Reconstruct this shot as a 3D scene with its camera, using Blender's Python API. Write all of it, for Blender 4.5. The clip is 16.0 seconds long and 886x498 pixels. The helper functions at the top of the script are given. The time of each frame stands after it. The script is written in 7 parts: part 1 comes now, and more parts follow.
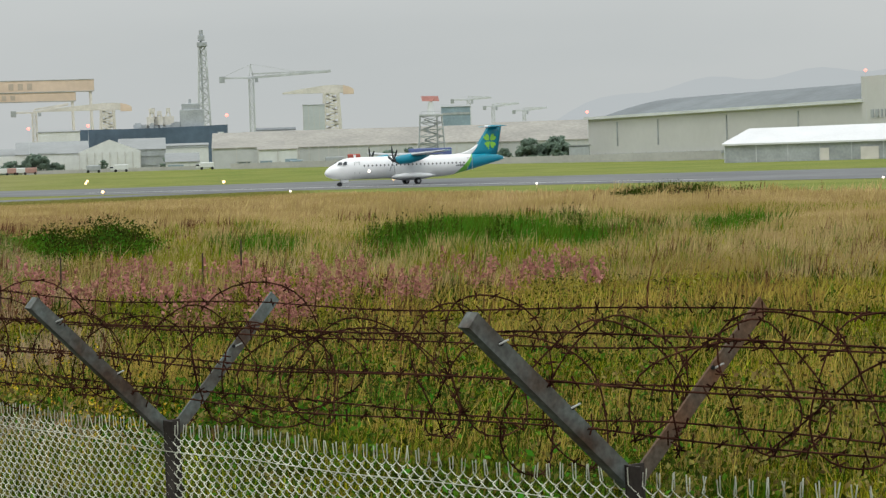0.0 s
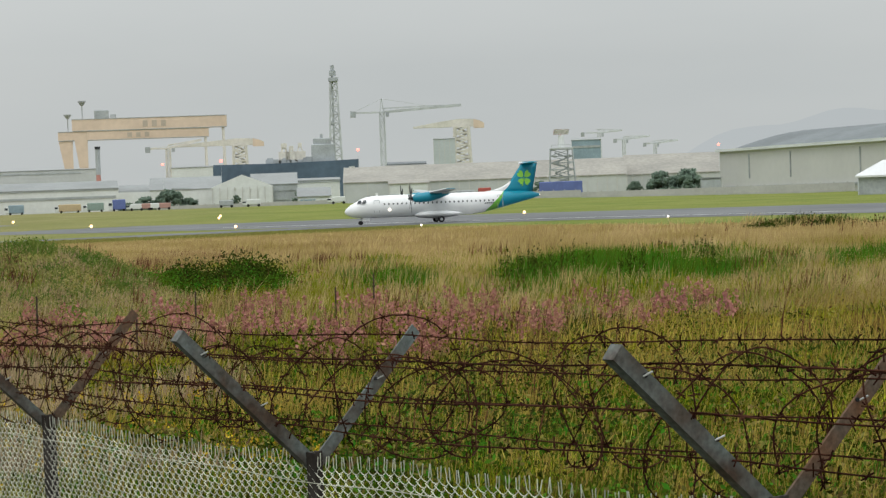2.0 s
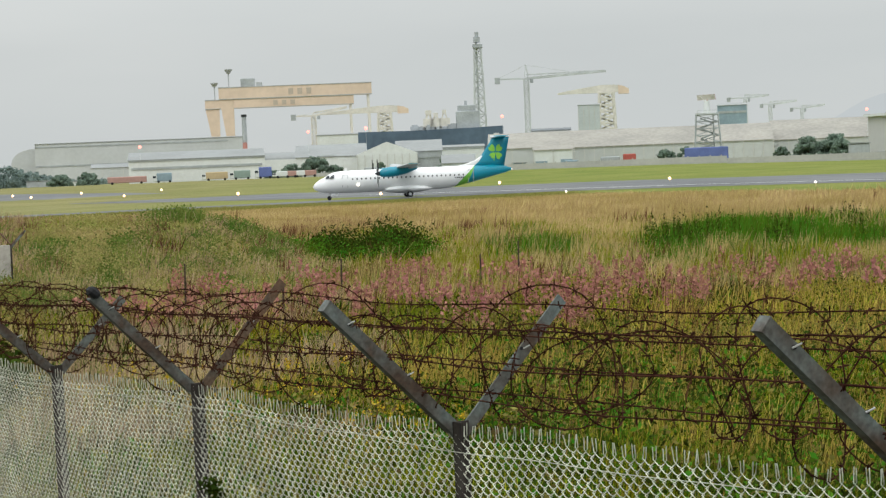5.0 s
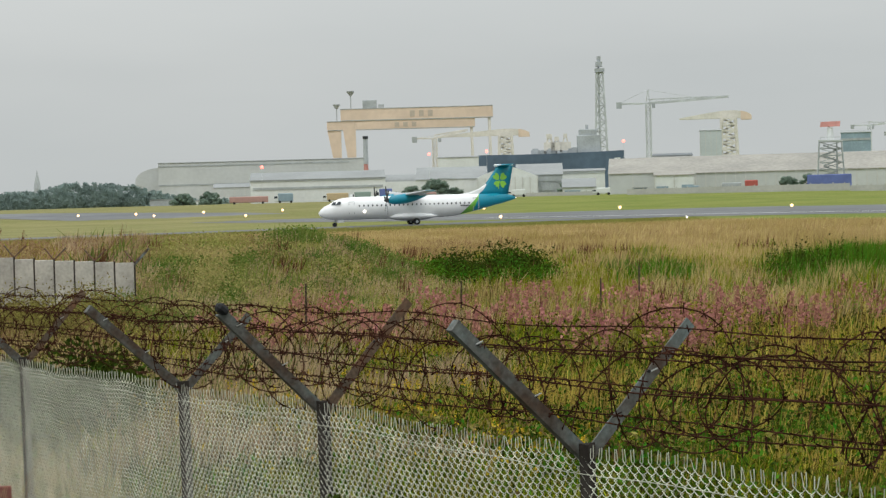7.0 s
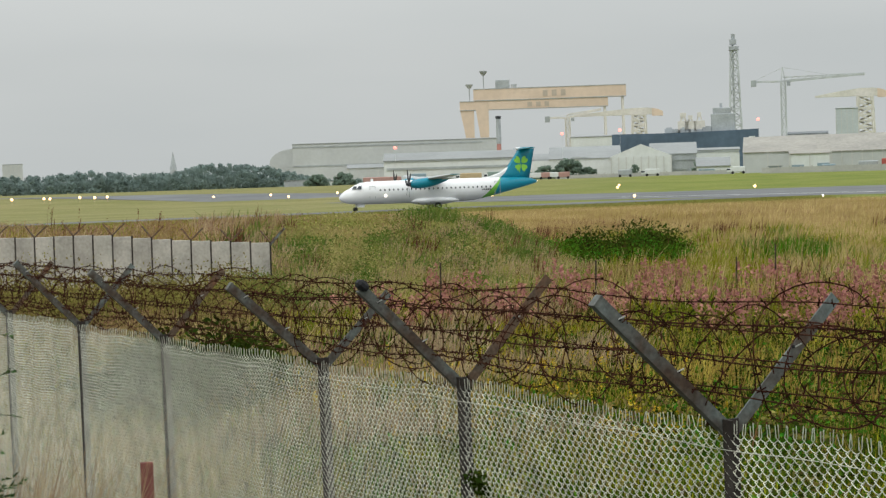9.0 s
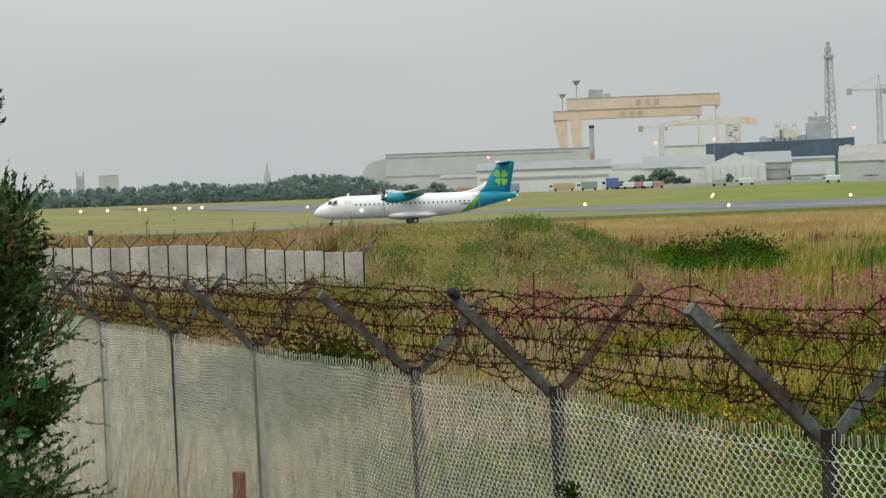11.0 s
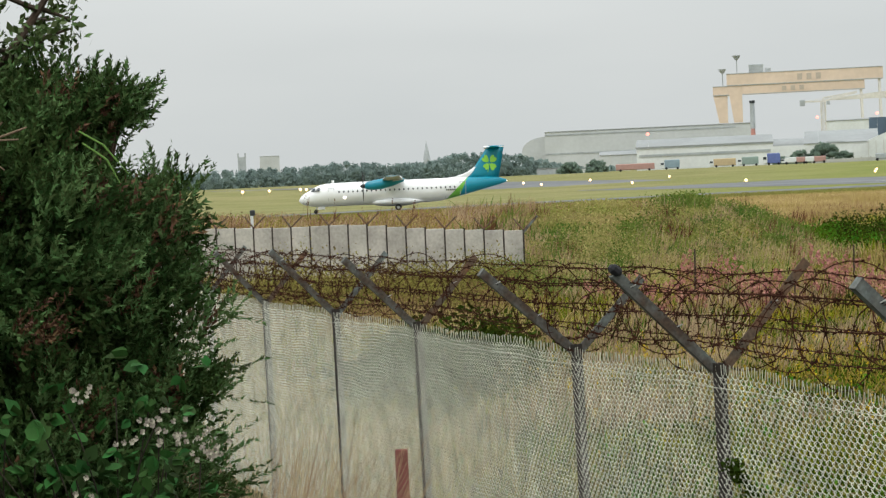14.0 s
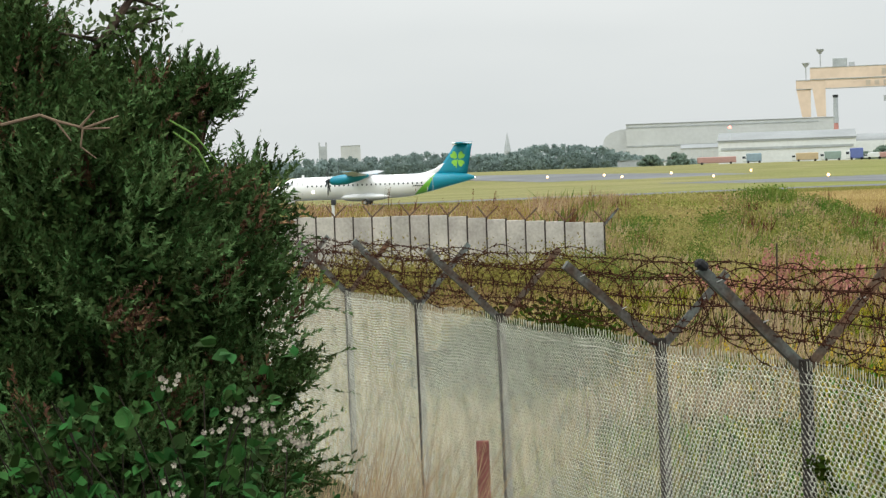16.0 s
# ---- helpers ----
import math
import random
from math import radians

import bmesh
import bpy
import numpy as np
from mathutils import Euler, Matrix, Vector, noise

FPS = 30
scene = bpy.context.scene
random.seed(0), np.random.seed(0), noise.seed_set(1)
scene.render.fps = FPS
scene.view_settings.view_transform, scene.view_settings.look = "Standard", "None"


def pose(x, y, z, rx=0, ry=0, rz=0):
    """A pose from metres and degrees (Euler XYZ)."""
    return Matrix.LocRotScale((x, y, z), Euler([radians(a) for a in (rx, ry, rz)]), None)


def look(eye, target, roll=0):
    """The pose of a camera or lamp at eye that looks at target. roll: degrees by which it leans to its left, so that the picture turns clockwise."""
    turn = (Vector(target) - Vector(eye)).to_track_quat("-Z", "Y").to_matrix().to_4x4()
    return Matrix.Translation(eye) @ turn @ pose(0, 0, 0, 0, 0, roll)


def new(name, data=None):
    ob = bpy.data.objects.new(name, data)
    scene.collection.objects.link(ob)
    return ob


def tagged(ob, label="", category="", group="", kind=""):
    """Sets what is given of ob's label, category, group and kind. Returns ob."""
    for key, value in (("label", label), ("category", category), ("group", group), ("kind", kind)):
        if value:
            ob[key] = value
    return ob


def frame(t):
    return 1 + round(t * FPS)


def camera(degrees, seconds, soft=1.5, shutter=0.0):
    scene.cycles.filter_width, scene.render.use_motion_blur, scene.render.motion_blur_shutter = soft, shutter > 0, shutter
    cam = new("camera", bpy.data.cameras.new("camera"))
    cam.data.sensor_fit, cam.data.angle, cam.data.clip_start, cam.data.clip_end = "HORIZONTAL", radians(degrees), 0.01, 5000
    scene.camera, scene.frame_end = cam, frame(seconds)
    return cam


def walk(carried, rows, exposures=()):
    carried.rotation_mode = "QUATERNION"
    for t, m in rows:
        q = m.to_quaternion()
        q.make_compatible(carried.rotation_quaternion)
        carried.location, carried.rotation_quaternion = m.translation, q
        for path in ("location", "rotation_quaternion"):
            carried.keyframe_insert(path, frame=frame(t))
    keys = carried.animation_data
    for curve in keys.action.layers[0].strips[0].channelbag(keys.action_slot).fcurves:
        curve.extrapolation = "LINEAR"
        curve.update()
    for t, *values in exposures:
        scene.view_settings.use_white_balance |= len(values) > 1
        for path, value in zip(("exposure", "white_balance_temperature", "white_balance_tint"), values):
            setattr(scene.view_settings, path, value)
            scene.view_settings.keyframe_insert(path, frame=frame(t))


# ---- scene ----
F_DEG = 22.733
cam = camera(F_DEG, 16.0, soft=1.35)
CAM_ROWS = (
    (0.0, -0.001, -0.000, 3.651, -2.356, -1.838, -5.933),
    (0.2, 0.001, -0.007, 3.639, -2.056, -2.019, -6.951),
    (0.5, 0.003, -0.015, 3.647, -2.609, -2.381, -6.914),
    (1.0, -0.009, -0.048, 3.657, -1.779, -1.811, -6.004),
    (1.5, -0.022, -0.038, 3.653, -1.952, -1.963, -4.612),
    (2.0, -0.040, -0.046, 3.652, -1.369, -2.122, -2.567),
    (2.5, -0.062, -0.050, 3.650, -1.911, -2.852, 0.705),
    (3.0, -0.077, -0.043, 3.649, -2.117, -2.692, 1.340),
    (3.5, -0.068, -0.038, 3.643, -2.479, -1.664, 0.468),
    (3.7, -0.065, -0.037, 3.650, -2.172, -1.666, 1.051),
    (5.8, -0.038, -0.039, 3.665, -2.011, -2.854, 1.511),
    (6.0, -0.041, -0.045, 3.663, -1.919, -2.832, 2.374),
    (6.5, -0.060, -0.051, 3.663, -1.573, -2.328, 3.551),
    (7.0, -0.081, -0.050, 3.656, -1.384, -1.595, 4.298),
    (7.5, -0.095, -0.057, 3.650, -1.675, -1.040, 4.866),
    (8.0, -0.101, -0.057, 3.647, -2.029, -1.628, 6.059),
    (8.5, -0.107, -0.054, 3.647, -1.826, -1.843, 6.869),
    (8.7, -0.110, -0.050, 3.644, -1.839, -1.839, 7.220),
    (10.8, -0.123, 0.068, 3.627, -1.372, -2.063, 9.952),
    (11.0, -0.123, 0.058, 3.626, -1.465, -2.013, 10.190),
    (11.1, -0.116, 0.062, 3.636, -2.183, -1.860, 11.392),
    (11.5, -0.125, 0.076, 3.622, -1.966, -2.165, 11.873),
    (12.0, -0.129, 0.088, 3.622, -1.722, -2.045, 12.541),
    (12.5, -0.136, 0.087, 3.622, -1.632, -1.771, 13.403),
    (13.0, -0.131, 0.089, 3.623, -1.919, -2.039, 12.853),
    (13.5, -0.127, 0.081, 3.623, -1.405, -2.517, 12.546),
    (14.0, -0.134, 0.090, 3.621, -1.870, -2.588, 14.364),
    (14.5, -0.144, 0.086, 3.621, -1.870, -2.626, 15.099),
    (15.0, -0.156, 0.087, 3.623, -2.094, -2.447, 16.130),
    (15.5, -0.161, 0.082, 3.620, -1.779, -2.093, 16.472),
    (16.0, -0.163, 0.086, 3.627, -2.026, -1.974, 16.439),
)


def cam_pose(x, y, z, pitch, roll, yaw):
    return pose(x, y, z, 90 + pitch, 0, yaw) @ pose(0, 0, 0, 0, 0, roll)


walk(cam, [(r[0], cam_pose(*r[1:])) for r in CAM_ROWS],
     exposures=[(t, e, 6560, 10.8) for t, e in ((0.0, -0.08), (0.5, 0.03), (0.8, -0.15), (1.2, -0.15), (1.5, -0.06), (2.0, -0.10), (2.5, 0.0), (3.0, 0.0), (3.5, 0.18), (5.8, 0.02), (7.0, -0.05), (8.5, -0.04), (11.0, -0.08), (11.5, 0.02), (12.5, 0.07), (14.5, 0.24), (15.0, 0.29), (15.5, 0.16), (16.0, 0.37))])

# ---------------------------------------------------------------- world and sun
world = bpy.data.worlds.new("overcast_sky")
scene.world = world
world.use_nodes = True
wn, wl = world.node_tree.nodes, world.node_tree.links
wn.clear()
w_out = wn.new("ShaderNodeOutputWorld")
w_bg = wn.new("ShaderNodeBackground")
w_sky = wn.new("ShaderNodeTexSky")
w_sky.sky_type = "NISHITA"
w_sky.sun_disc = False
w_sky.sun_elevation, w_sky.sun_rotation = radians(42), radians(200)
w_sat = wn.new("ShaderNodeHueSaturation")
w_sat.inputs["Saturation"].default_value = 0.12
w_sat.inputs["Value"].default_value = 0.05
w_tc = wn.new("ShaderNodeTexCoord")
w_map = wn.new("ShaderNodeMapping")
w_map.inputs["Scale"].default_value = (1.6, 1.6, 7.0)
w_noise = wn.new("ShaderNodeTexNoise")
w_noise.inputs["Scale"].default_value = 1.3
w_noise.inputs["Detail"].default_value = 5.0
w_ramp = wn.new("ShaderNodeValToRGB")
w_ramp.color_ramp.elements[0].position, w_ramp.color_ramp.elements[0].color = 0.3, (0.555, 0.60, 0.605, 1)
w_ramp.color_ramp.elements[1].position, w_ramp.color_ramp.elements[1].color = 0.7, (0.655, 0.69, 0.685, 1)
w_mix = wn.new("ShaderNodeMixRGB")
w_mix.inputs[0].default_value = 0.86
wl.new(w_tc.outputs["Generated"], w_map.inputs["Vector"])
wl.new(w_map.outputs["Vector"], w_noise.inputs["Vector"])
wl.new(w_noise.outputs["Fac"], w_ramp.inputs["Fac"])
wl.new(w_sky.outputs["Color"], w_sat.inputs["Color"])
wl.new(w_sat.outputs["Color"], w_mix.inputs[1])
wl.new(w_ramp.outputs["Color"], w_mix.inputs[2])
# an overcast dome is about three times as bright overhead as along the horizon
w_sep = wn.new("ShaderNodeSeparateXYZ")
wl.new(w_tc.outputs["Generated"], w_sep.inputs[0])
w_dome = wn.new("ShaderNodeMapRange")
w_dome.inputs["From Min"].default_value, w_dome.inputs["From Max"].default_value = 0.06, 1.0
w_dome.inputs["To Min"].default_value, w_dome.inputs["To Max"].default_value = 1.0, 3.2
wl.new(w_sep.outputs["Z"], w_dome.inputs["Value"])
wl.new(w_mix.outputs["Color"], w_bg.inputs["Color"])
wl.new(w_dome.outputs["Result"], w_bg.inputs["Strength"])
wl.new(w_bg.outputs["Background"], w_out.inputs["Surface"])

sun_data = bpy.data.lights.new("sun", "SUN")
sun_data.energy, sun_data.angle, sun_data.color = 0.8, radians(25), (1.0, 0.97, 0.92)
sun = new("sun", sun_data)
sun.matrix_basis = look((0, 0, 50), (10, 30, 0))


# ---------------------------------------------------------------- materials
def mat(name, color, rough=0.7, metal=0.0, vary=0.12, scale=3.0, bump=0.0, bscale=40.0, island=0.0, color2=None, spec=0.3,
        emit=0.0, obj_rand=0.0, thin=0.0):
    """A procedural surface: base colour with noise at two scales, optional second colour in patches, bump and random per piece."""
    m = bpy.data.materials.new(name)
    m.use_nodes = True
    n, l = m.node_tree.nodes, m.node_tree.links
    b = n["Principled BSDF"]
    b.inputs["Roughness"].default_value, b.inputs["Metallic"].default_value = rough, metal
    b.inputs["Specular IOR Level"].default_value = spec
    tc = n.new("ShaderNodeTexCoord")
    n1 = n.new("ShaderNodeTexNoise")
    n1.inputs["Scale"].default_value, n1.inputs["Detail"].default_value = scale, 6.0
    l.new(tc.outputs["Object"], n1.inputs["Vector"])
    ramp = n.new("ShaderNodeValToRGB")
    c = np.array(color[:3])
    d = np.array(color2[:3]) if color2 else c * (1 - vary * 2)
    ramp.color_ramp.elements[0].position, ramp.color_ramp.elements[1].position = 0.35, 0.68
    ramp.color_ramp.elements[0].color = (*d, 1)
    ramp.color_ramp.elements[1].color = (*np.clip(c * (1 + (0 if color2 else vary * 0.6)), 0, 1), 1)
    l.new(n1.outputs["Fac"], ramp.inputs["Fac"])
    last = ramp.outputs["Color"]
    n2 = n.new("ShaderNodeTexNoise")
    n2.inputs["Scale"].default_value, n2.inputs["Detail"].default_value = scale * 9, 4.0
    l.new(tc.outputs["Object"], n2.inputs["Vector"])
    mr = n.new("ShaderNodeMapRange")
    mr.inputs["From Min"].default_value, mr.inputs["From Max"].default_value = 0.3, 0.7
    mr.inputs["To Min"].default_value, mr.inputs["To Max"].default_value = 1 - vary, 1 + vary
    l.new(n2.outputs["Fac"], mr.inputs["Value"])
    hv = n.new("ShaderNodeHueSaturation")
    l.new(last, hv.inputs["Color"])
    l.new(mr.outputs["Result"], hv.inputs["Value"])
    last = hv.outputs["Color"]
    if island or obj_rand:
        if island:
            src = n.new("ShaderNodeNewGeometry").outputs["Random Per Island"]
        else:
            src = n.new("ShaderNodeObjectInfo").outputs["Random"]
        amount = island or obj_rand
        m2 = n.new("ShaderNodeMapRange")
        m2.inputs["To Min"].default_value, m2.inputs["To Max"].default_value = 1 - amount, 1 + amount
        l.new(src, m2.inputs["Value"])
        h2 = n.new("ShaderNodeHueSaturation")
        m3 = n.new("ShaderNodeMapRange")
        m3.inputs["To Min"].default_value, m3.inputs["To Max"].default_value = 0.5 - amount * 0.06, 0.5 + amount * 0.06
        l.new(src, m3.inputs["Value"])
        l.new(m3.outputs["Result"], h2.inputs["Hue"])
        l.new(last, h2.inputs["Color"])
        l.new(m2.outputs["Result"], h2.inputs["Value"])
        last = h2.outputs["Color"]
    l.new(last, b.inputs["Base Color"])
    if bump:
        nb = n.new("ShaderNodeTexNoise")
        nb.inputs["Scale"].default_value, nb.inputs["Detail"].default_value = bscale, 5.0
        l.new(tc.outputs["Object"], nb.inputs["Vector"])
        bp = n.new("ShaderNodeBump")
        bp.inputs["Strength"].default_value = bump
        l.new(nb.outputs["Fac"], bp.inputs["Height"])
        l.new(bp.outputs["Normal"], b.inputs["Normal"])
    if emit:
        b.inputs["Emission Color"].default_value = (*color[:3], 1)
        b.inputs["Emission Strength"].default_value = emit
    if thin:
        # leaves and blades let part of the light through
        tr = n.new("ShaderNodeBsdfTranslucent")
        l.new(last, tr.inputs["Color"])
        ms = n.new("ShaderNodeMixShader")
        ms.inputs[0].default_value = thin
        l.new(b.outputs["BSDF"], ms.inputs[1])
        l.new(tr.outputs["BSDF"], ms.inputs[2])
        l.new(ms.outputs["Shader"], n["Material Output"].inputs["Surface"])
    return m


M_STEEL = mat("weathered_angle_iron", (0.165, 0.20, 0.195), 0.65, 0.1, 0.3, 6, 0.3, 60, color2=(0.075, 0.050, 0.036), spec=0.2)
M_RUSTY = mat("rusty_angle_iron", (0.16, 0.082, 0.046), 0.85, 0.0, 0.3, 7, 0.4, 70, color2=(0.11, 0.09, 0.07), spec=0.05)
M_BARB = mat("rusty_barbed_wire", (0.058, 0.022, 0.014), 0.95, 0.0, 0.3, 8, island=0.35, spec=0.03)
M_UPRIGHT = mat("dark_weathered_upright", (0.055, 0.045, 0.038), 0.8, 0.1, 0.3, 6, 0.3, 60, color2=(0.028, 0.022, 0.018))
M_GALV = mat("galvanised_wire", (0.67, 0.67, 0.56), 0.6, 0.0, 0.15, 6, island=0.15, spec=0.2)
M_BOLT = mat("pale_bolt", (0.5, 0.5, 0.48), 0.5, 0.5)
M_WHITE = mat("white_aircraft_paint", (0.80, 0.81, 0.82), 0.28, 0, 0.02, 0.6, spec=0.5)
M_TEAL = mat("teal_aircraft_paint", (0.0, 0.235, 0.345), 0.3, 0, 0.04, 0.6, spec=0.5)
M_GREEN = mat("bright_green_paint", (0.20, 0.55, 0.06), 0.35, 0, 0.03, 1)
M_LEAFPAINT = mat("pale_green_paint", (0.27, 0.62, 0.08), 0.35, 0, 0.05, 1)
M_DARKGLASS = mat("dark_cabin_glass", (0.03, 0.04, 0.05), 0.12, 0, 0.1, 3, spec=0.6)
M_RUBBER = mat("black_rubber", (0.02, 0.02, 0.022), 0.8, 0, 0.2, 6)
M_GREYPAINT = mat("light_grey_paint", (0.45, 0.47, 0.48), 0.45, 0.1, 0.08, 1)
M_DARKMETAL = mat("dark_metal", (0.05, 0.055, 0.06), 0.5, 0.5, 0.15, 3)
M_LAMP = mat("runway_lamp_glow", (1.0, 0.66, 0.36), 0.5, emit=2.6)
M_LAMPW = mat("white_lamp_glow", (1.0, 0.90, 0.80), 0.5, emit=2.2)
M_RED = mat("red_obstruction_glow", (1.0, 0.20, 0.16), 0.5, emit=3.0)
M_ASPHALT = mat("worn_runway_asphalt", (0.155, 0.16, 0.165), 0.85, 0, 0.14, 0.05, 0.2, 3, color2=(0.105, 0.11, 0.115))
M_LINE = mat("runway_white_marking", (0.6, 0.6, 0.58), 0.7, 0, 0.15, 0.5)
M_PANEL = mat("pale_fence_panel", (0.46, 0.435, 0.385), 0.85, 0, 0.14, 1.2, 0.2, 20, obj_rand=0.09)
M_WALLP = mat("pale_far_concrete", (0.44, 0.44, 0.42), 0.85, 0, 0.06, 0.15)
M_ROOFP = mat("pale_roof_sheet", (0.27, 0.285, 0.285), 0.7, 0, 0.06, 0.06)
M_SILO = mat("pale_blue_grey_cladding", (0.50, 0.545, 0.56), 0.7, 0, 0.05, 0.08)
M_LETTER = mat("faint_crane_lettering", (0.50, 0.43, 0.36), 0.7, 0, 0.05, 0.1)
M_SHEDW = mat("pale_grey_cladding", (0.52, 0.54, 0.54), 0.7, 0, 0.04, 0.05)
M_SHEDG = mat("grey_cladding", (0.55, 0.55, 0.535), 0.7, 0, 0.025, 0.05)
M_ROOFG = mat("grey_roof_sheet", (0.31, 0.33, 0.33), 0.7, 0, 0.1, 0.06)
M_ROOFB = mat("weathered_buff_roof", (0.34, 0.325, 0.29), 0.8, 0, 0.12, 0.08, color2=(0.27, 0.26, 0.235))
M_ROOFD = mat("dark_grey_roof", (0.17, 0.19, 0.20), 0.7, 0, 0.1, 0.05)
M_WHITEC = mat("white_cladding", (0.66, 0.685, 0.68), 0.6, 0, 0.05, 0.08)
M_TENT = mat("white_tent_fabric", (0.66, 0.67, 0.68), 0.6, 0, 0.03, 0.2)
M_BAND = mat("grey_window_band", (0.38, 0.41, 0.42), 0.4, 0, 0.1, 0.2)
M_NAVY = mat("dark_slate_blue_hull", (0.095, 0.14, 0.20), 0.6, 0, 0.12, 0.03)
# CRANEY, CREAM, LATT, LATTL and STONE are paled to stand in for haze
M_CRANEY = mat("hazed_ochre_crane_paint", (0.70, 0.565, 0.455), 0.7, 0, 0.05, 0.02, spec=0.1)
M_CREAM = mat("hazed_cream_paint", (0.66, 0.635, 0.585), 0.6, 0, 0.08, 0.05)
M_LATT = mat("hazed_lattice_steel", (0.53, 0.56, 0.57), 0.6, 0.1, 0.1, 0.1)
M_LATTL = mat("hazed_pale_lattice_steel", (0.58, 0.61, 0.62), 0.6, 0.1, 0.1, 0.1)
M_RADRED = mat("faded_red_panel", (0.52, 0.24, 0.21), 0.6, 0, 0.1, 0.3)
M_GLASSB = mat("blue_grey_office_glazing", (0.26, 0.35, 0.41), 0.3, 0, 0.1, 0.1)
M_STONE = mat("hazed_grey_stone", (0.40, 0.43, 0.45), 0.9, 0, 0.1, 0.1)
M_BLUE = mat("deep_blue_panel", (0.12, 0.16, 0.38), 0.5, 0, 0.1, 0.3)
M_REDV = mat("red_vehicle_paint", (0.42, 0.25, 0.22), 0.4, 0, 0.05, 1)
M_REDC = mat("red_container_paint", (0.42, 0.10, 0.08), 0.5, 0, 0.08, 1)
M_YELV = mat("orange_yellow_vehicle_paint", (0.48, 0.38, 0.23), 0.4, 0, 0.05, 1)
M_GRNV = mat("green_vehicle_paint", (0.24, 0.32, 0.29), 0.4, 0, 0.05, 1)
M_MARK = mat("faded_red_timber", (0.27, 0.10, 0.085), 0.85, 0, 0.2, 9, 0.3, 50)
M_HILL = bpy.data.materials.new("haze_glow_hill_backdrop")
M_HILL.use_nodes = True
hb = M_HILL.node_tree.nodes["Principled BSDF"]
# takes no light: the hill emits one flat grey in place of haze
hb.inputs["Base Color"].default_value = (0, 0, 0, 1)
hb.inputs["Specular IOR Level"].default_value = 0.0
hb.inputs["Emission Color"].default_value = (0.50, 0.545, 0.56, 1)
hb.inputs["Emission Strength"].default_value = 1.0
M_BARK = mat("brown_bark", (0.075, 0.05, 0.035), 0.9, 0, 0.25, 12, 0.5, 40)
# leaf greens lightened and greyed in place of distance haze
M_FARTREE = mat("hazed_woodland_leaves", (0.235, 0.305, 0.285), 0.95, 0, 0.06, 0.03, island=0.06, spec=0.0, thin=0.4)
M_TREE = mat("hazed_airfield_leaves", (0.21, 0.285, 0.225), 0.95, 0, 0.1, 0.3, island=0.1, spec=0.0, thin=0.35)


# ---------------------------------------------------------------- building helpers
def obj(name, bm, material, parent=None, label="", smooth=False, loc=None):
    me = bpy.data.meshes.new(name)
    bm.to_mesh(me)
    bm.free()
    if smooth:
        for p in me.polygons:
            p.use_smooth = True
    for m in (material if isinstance(material, (list, tuple)) else [material]):
        me.materials.append(m)
    ob = new(name, me)
    if parent:
        ob.parent = parent
    if loc is not None:
        ob.matrix_basis = loc if isinstance(loc, Matrix) else Matrix.Translation(loc)
    if label:
        ob["label"] = label
    return ob


def part(name, bm, material, parent, label="", smooth=False, loc=None):
    return obj(name, bm, material, parent, label, smooth, loc)


def raw(name, verts, faces, material, parent=None, label="", smooth=False):
    """A mesh object from arrays of vertices and triangles."""
    me = bpy.data.meshes.new(name)
    verts, faces = np.asarray(verts, np.float32), np.asarray(faces, np.int32)
    me.vertices.add(len(verts))
    me.vertices.foreach_set("co", verts.ravel())
    k = faces.shape[1]
    me.loops.add(faces.size)
    me.loops.foreach_set("vertex_index", faces.ravel())
    me.polygons.add(len(faces))
    me.polygons.foreach_set("loop_start", np.arange(0, faces.size, k, dtype=np.int32))
    if smooth:
        me.polygons.foreach_set("use_smooth", np.ones(len(faces), bool))
    me.update(calc_edges=True)
    me.materials.append(material)
    ob = new(name, me)
    if parent:
        ob.parent = parent
    if label:
        ob["label"] = label
    return ob


def empty(name, m=None):
    ob = new(name)
    if m is not None:
        ob.matrix_basis = m
    return ob


def box(bm, c, s, rot=None, bevel=0.0):
    """Adds a box with centre c and size s; rot is a Matrix applied about its centre."""
    r = bmesh.ops.create_cube(bm, size=1.0, matrix=Matrix.Translation(c) @ (rot or Matrix()) @ Matrix.Diagonal((*s, 1)))
    if bevel:
        es = list({e for v in r["verts"] for e in v.link_edges})
        bmesh.ops.bevel(bm, geom=es, offset=bevel, segments=1, affect="EDGES")


def bar(bm, a, b, w, h=None, up=(0, 0, 1)):
    """Adds a square bar from a to b."""
    a, b = Vector(a), Vector(b)
    d = b - a
    q = d.to_track_quat("X", "Z").to_matrix().to_4x4()
    bmesh.ops.create_cube(bm, size=1.0, matrix=Matrix.Translation((a + b) / 2) @ q @ Matrix.Diagonal((d.length, w, h or w, 1)))


def rod(bm, a, b, r1, r2=None, n=8):
    a, b = Vector(a), Vector(b)
    d = b - a
    q = d.to_track_quat("Z", "Y").to_matrix().to_4x4()
    bmesh.ops.create_cone(bm, cap_ends=True, segments=n, radius1=r1, radius2=r1 if r2 is None else r2, depth=d.length,
                          matrix=Matrix.Translation((a + b) / 2) @ q)


def ball(bm, c, r, n=2):
    bmesh.ops.create_icosphere(bm, subdivisions=n, radius=r, matrix=Matrix.Translation(c))


def prism(bm, outline, y0, y1):
    """Extrudes an outline in the xz plane from y0 to y1."""
    a = [bm.verts.new((x, y0, z)) for x, z in outline]
    b = [bm.verts.new((x, y1, z)) for x, z in outline]
    n = len(outline)
    bm.faces.new(a)
    bm.faces.new(b[::-1])
    for i in range(n):
        bm.faces.new((a[i], b[i], b[(i + 1) % n], a[(i + 1) % n]))
    bmesh.ops.recalc_face_normals(bm, faces=bm.faces)


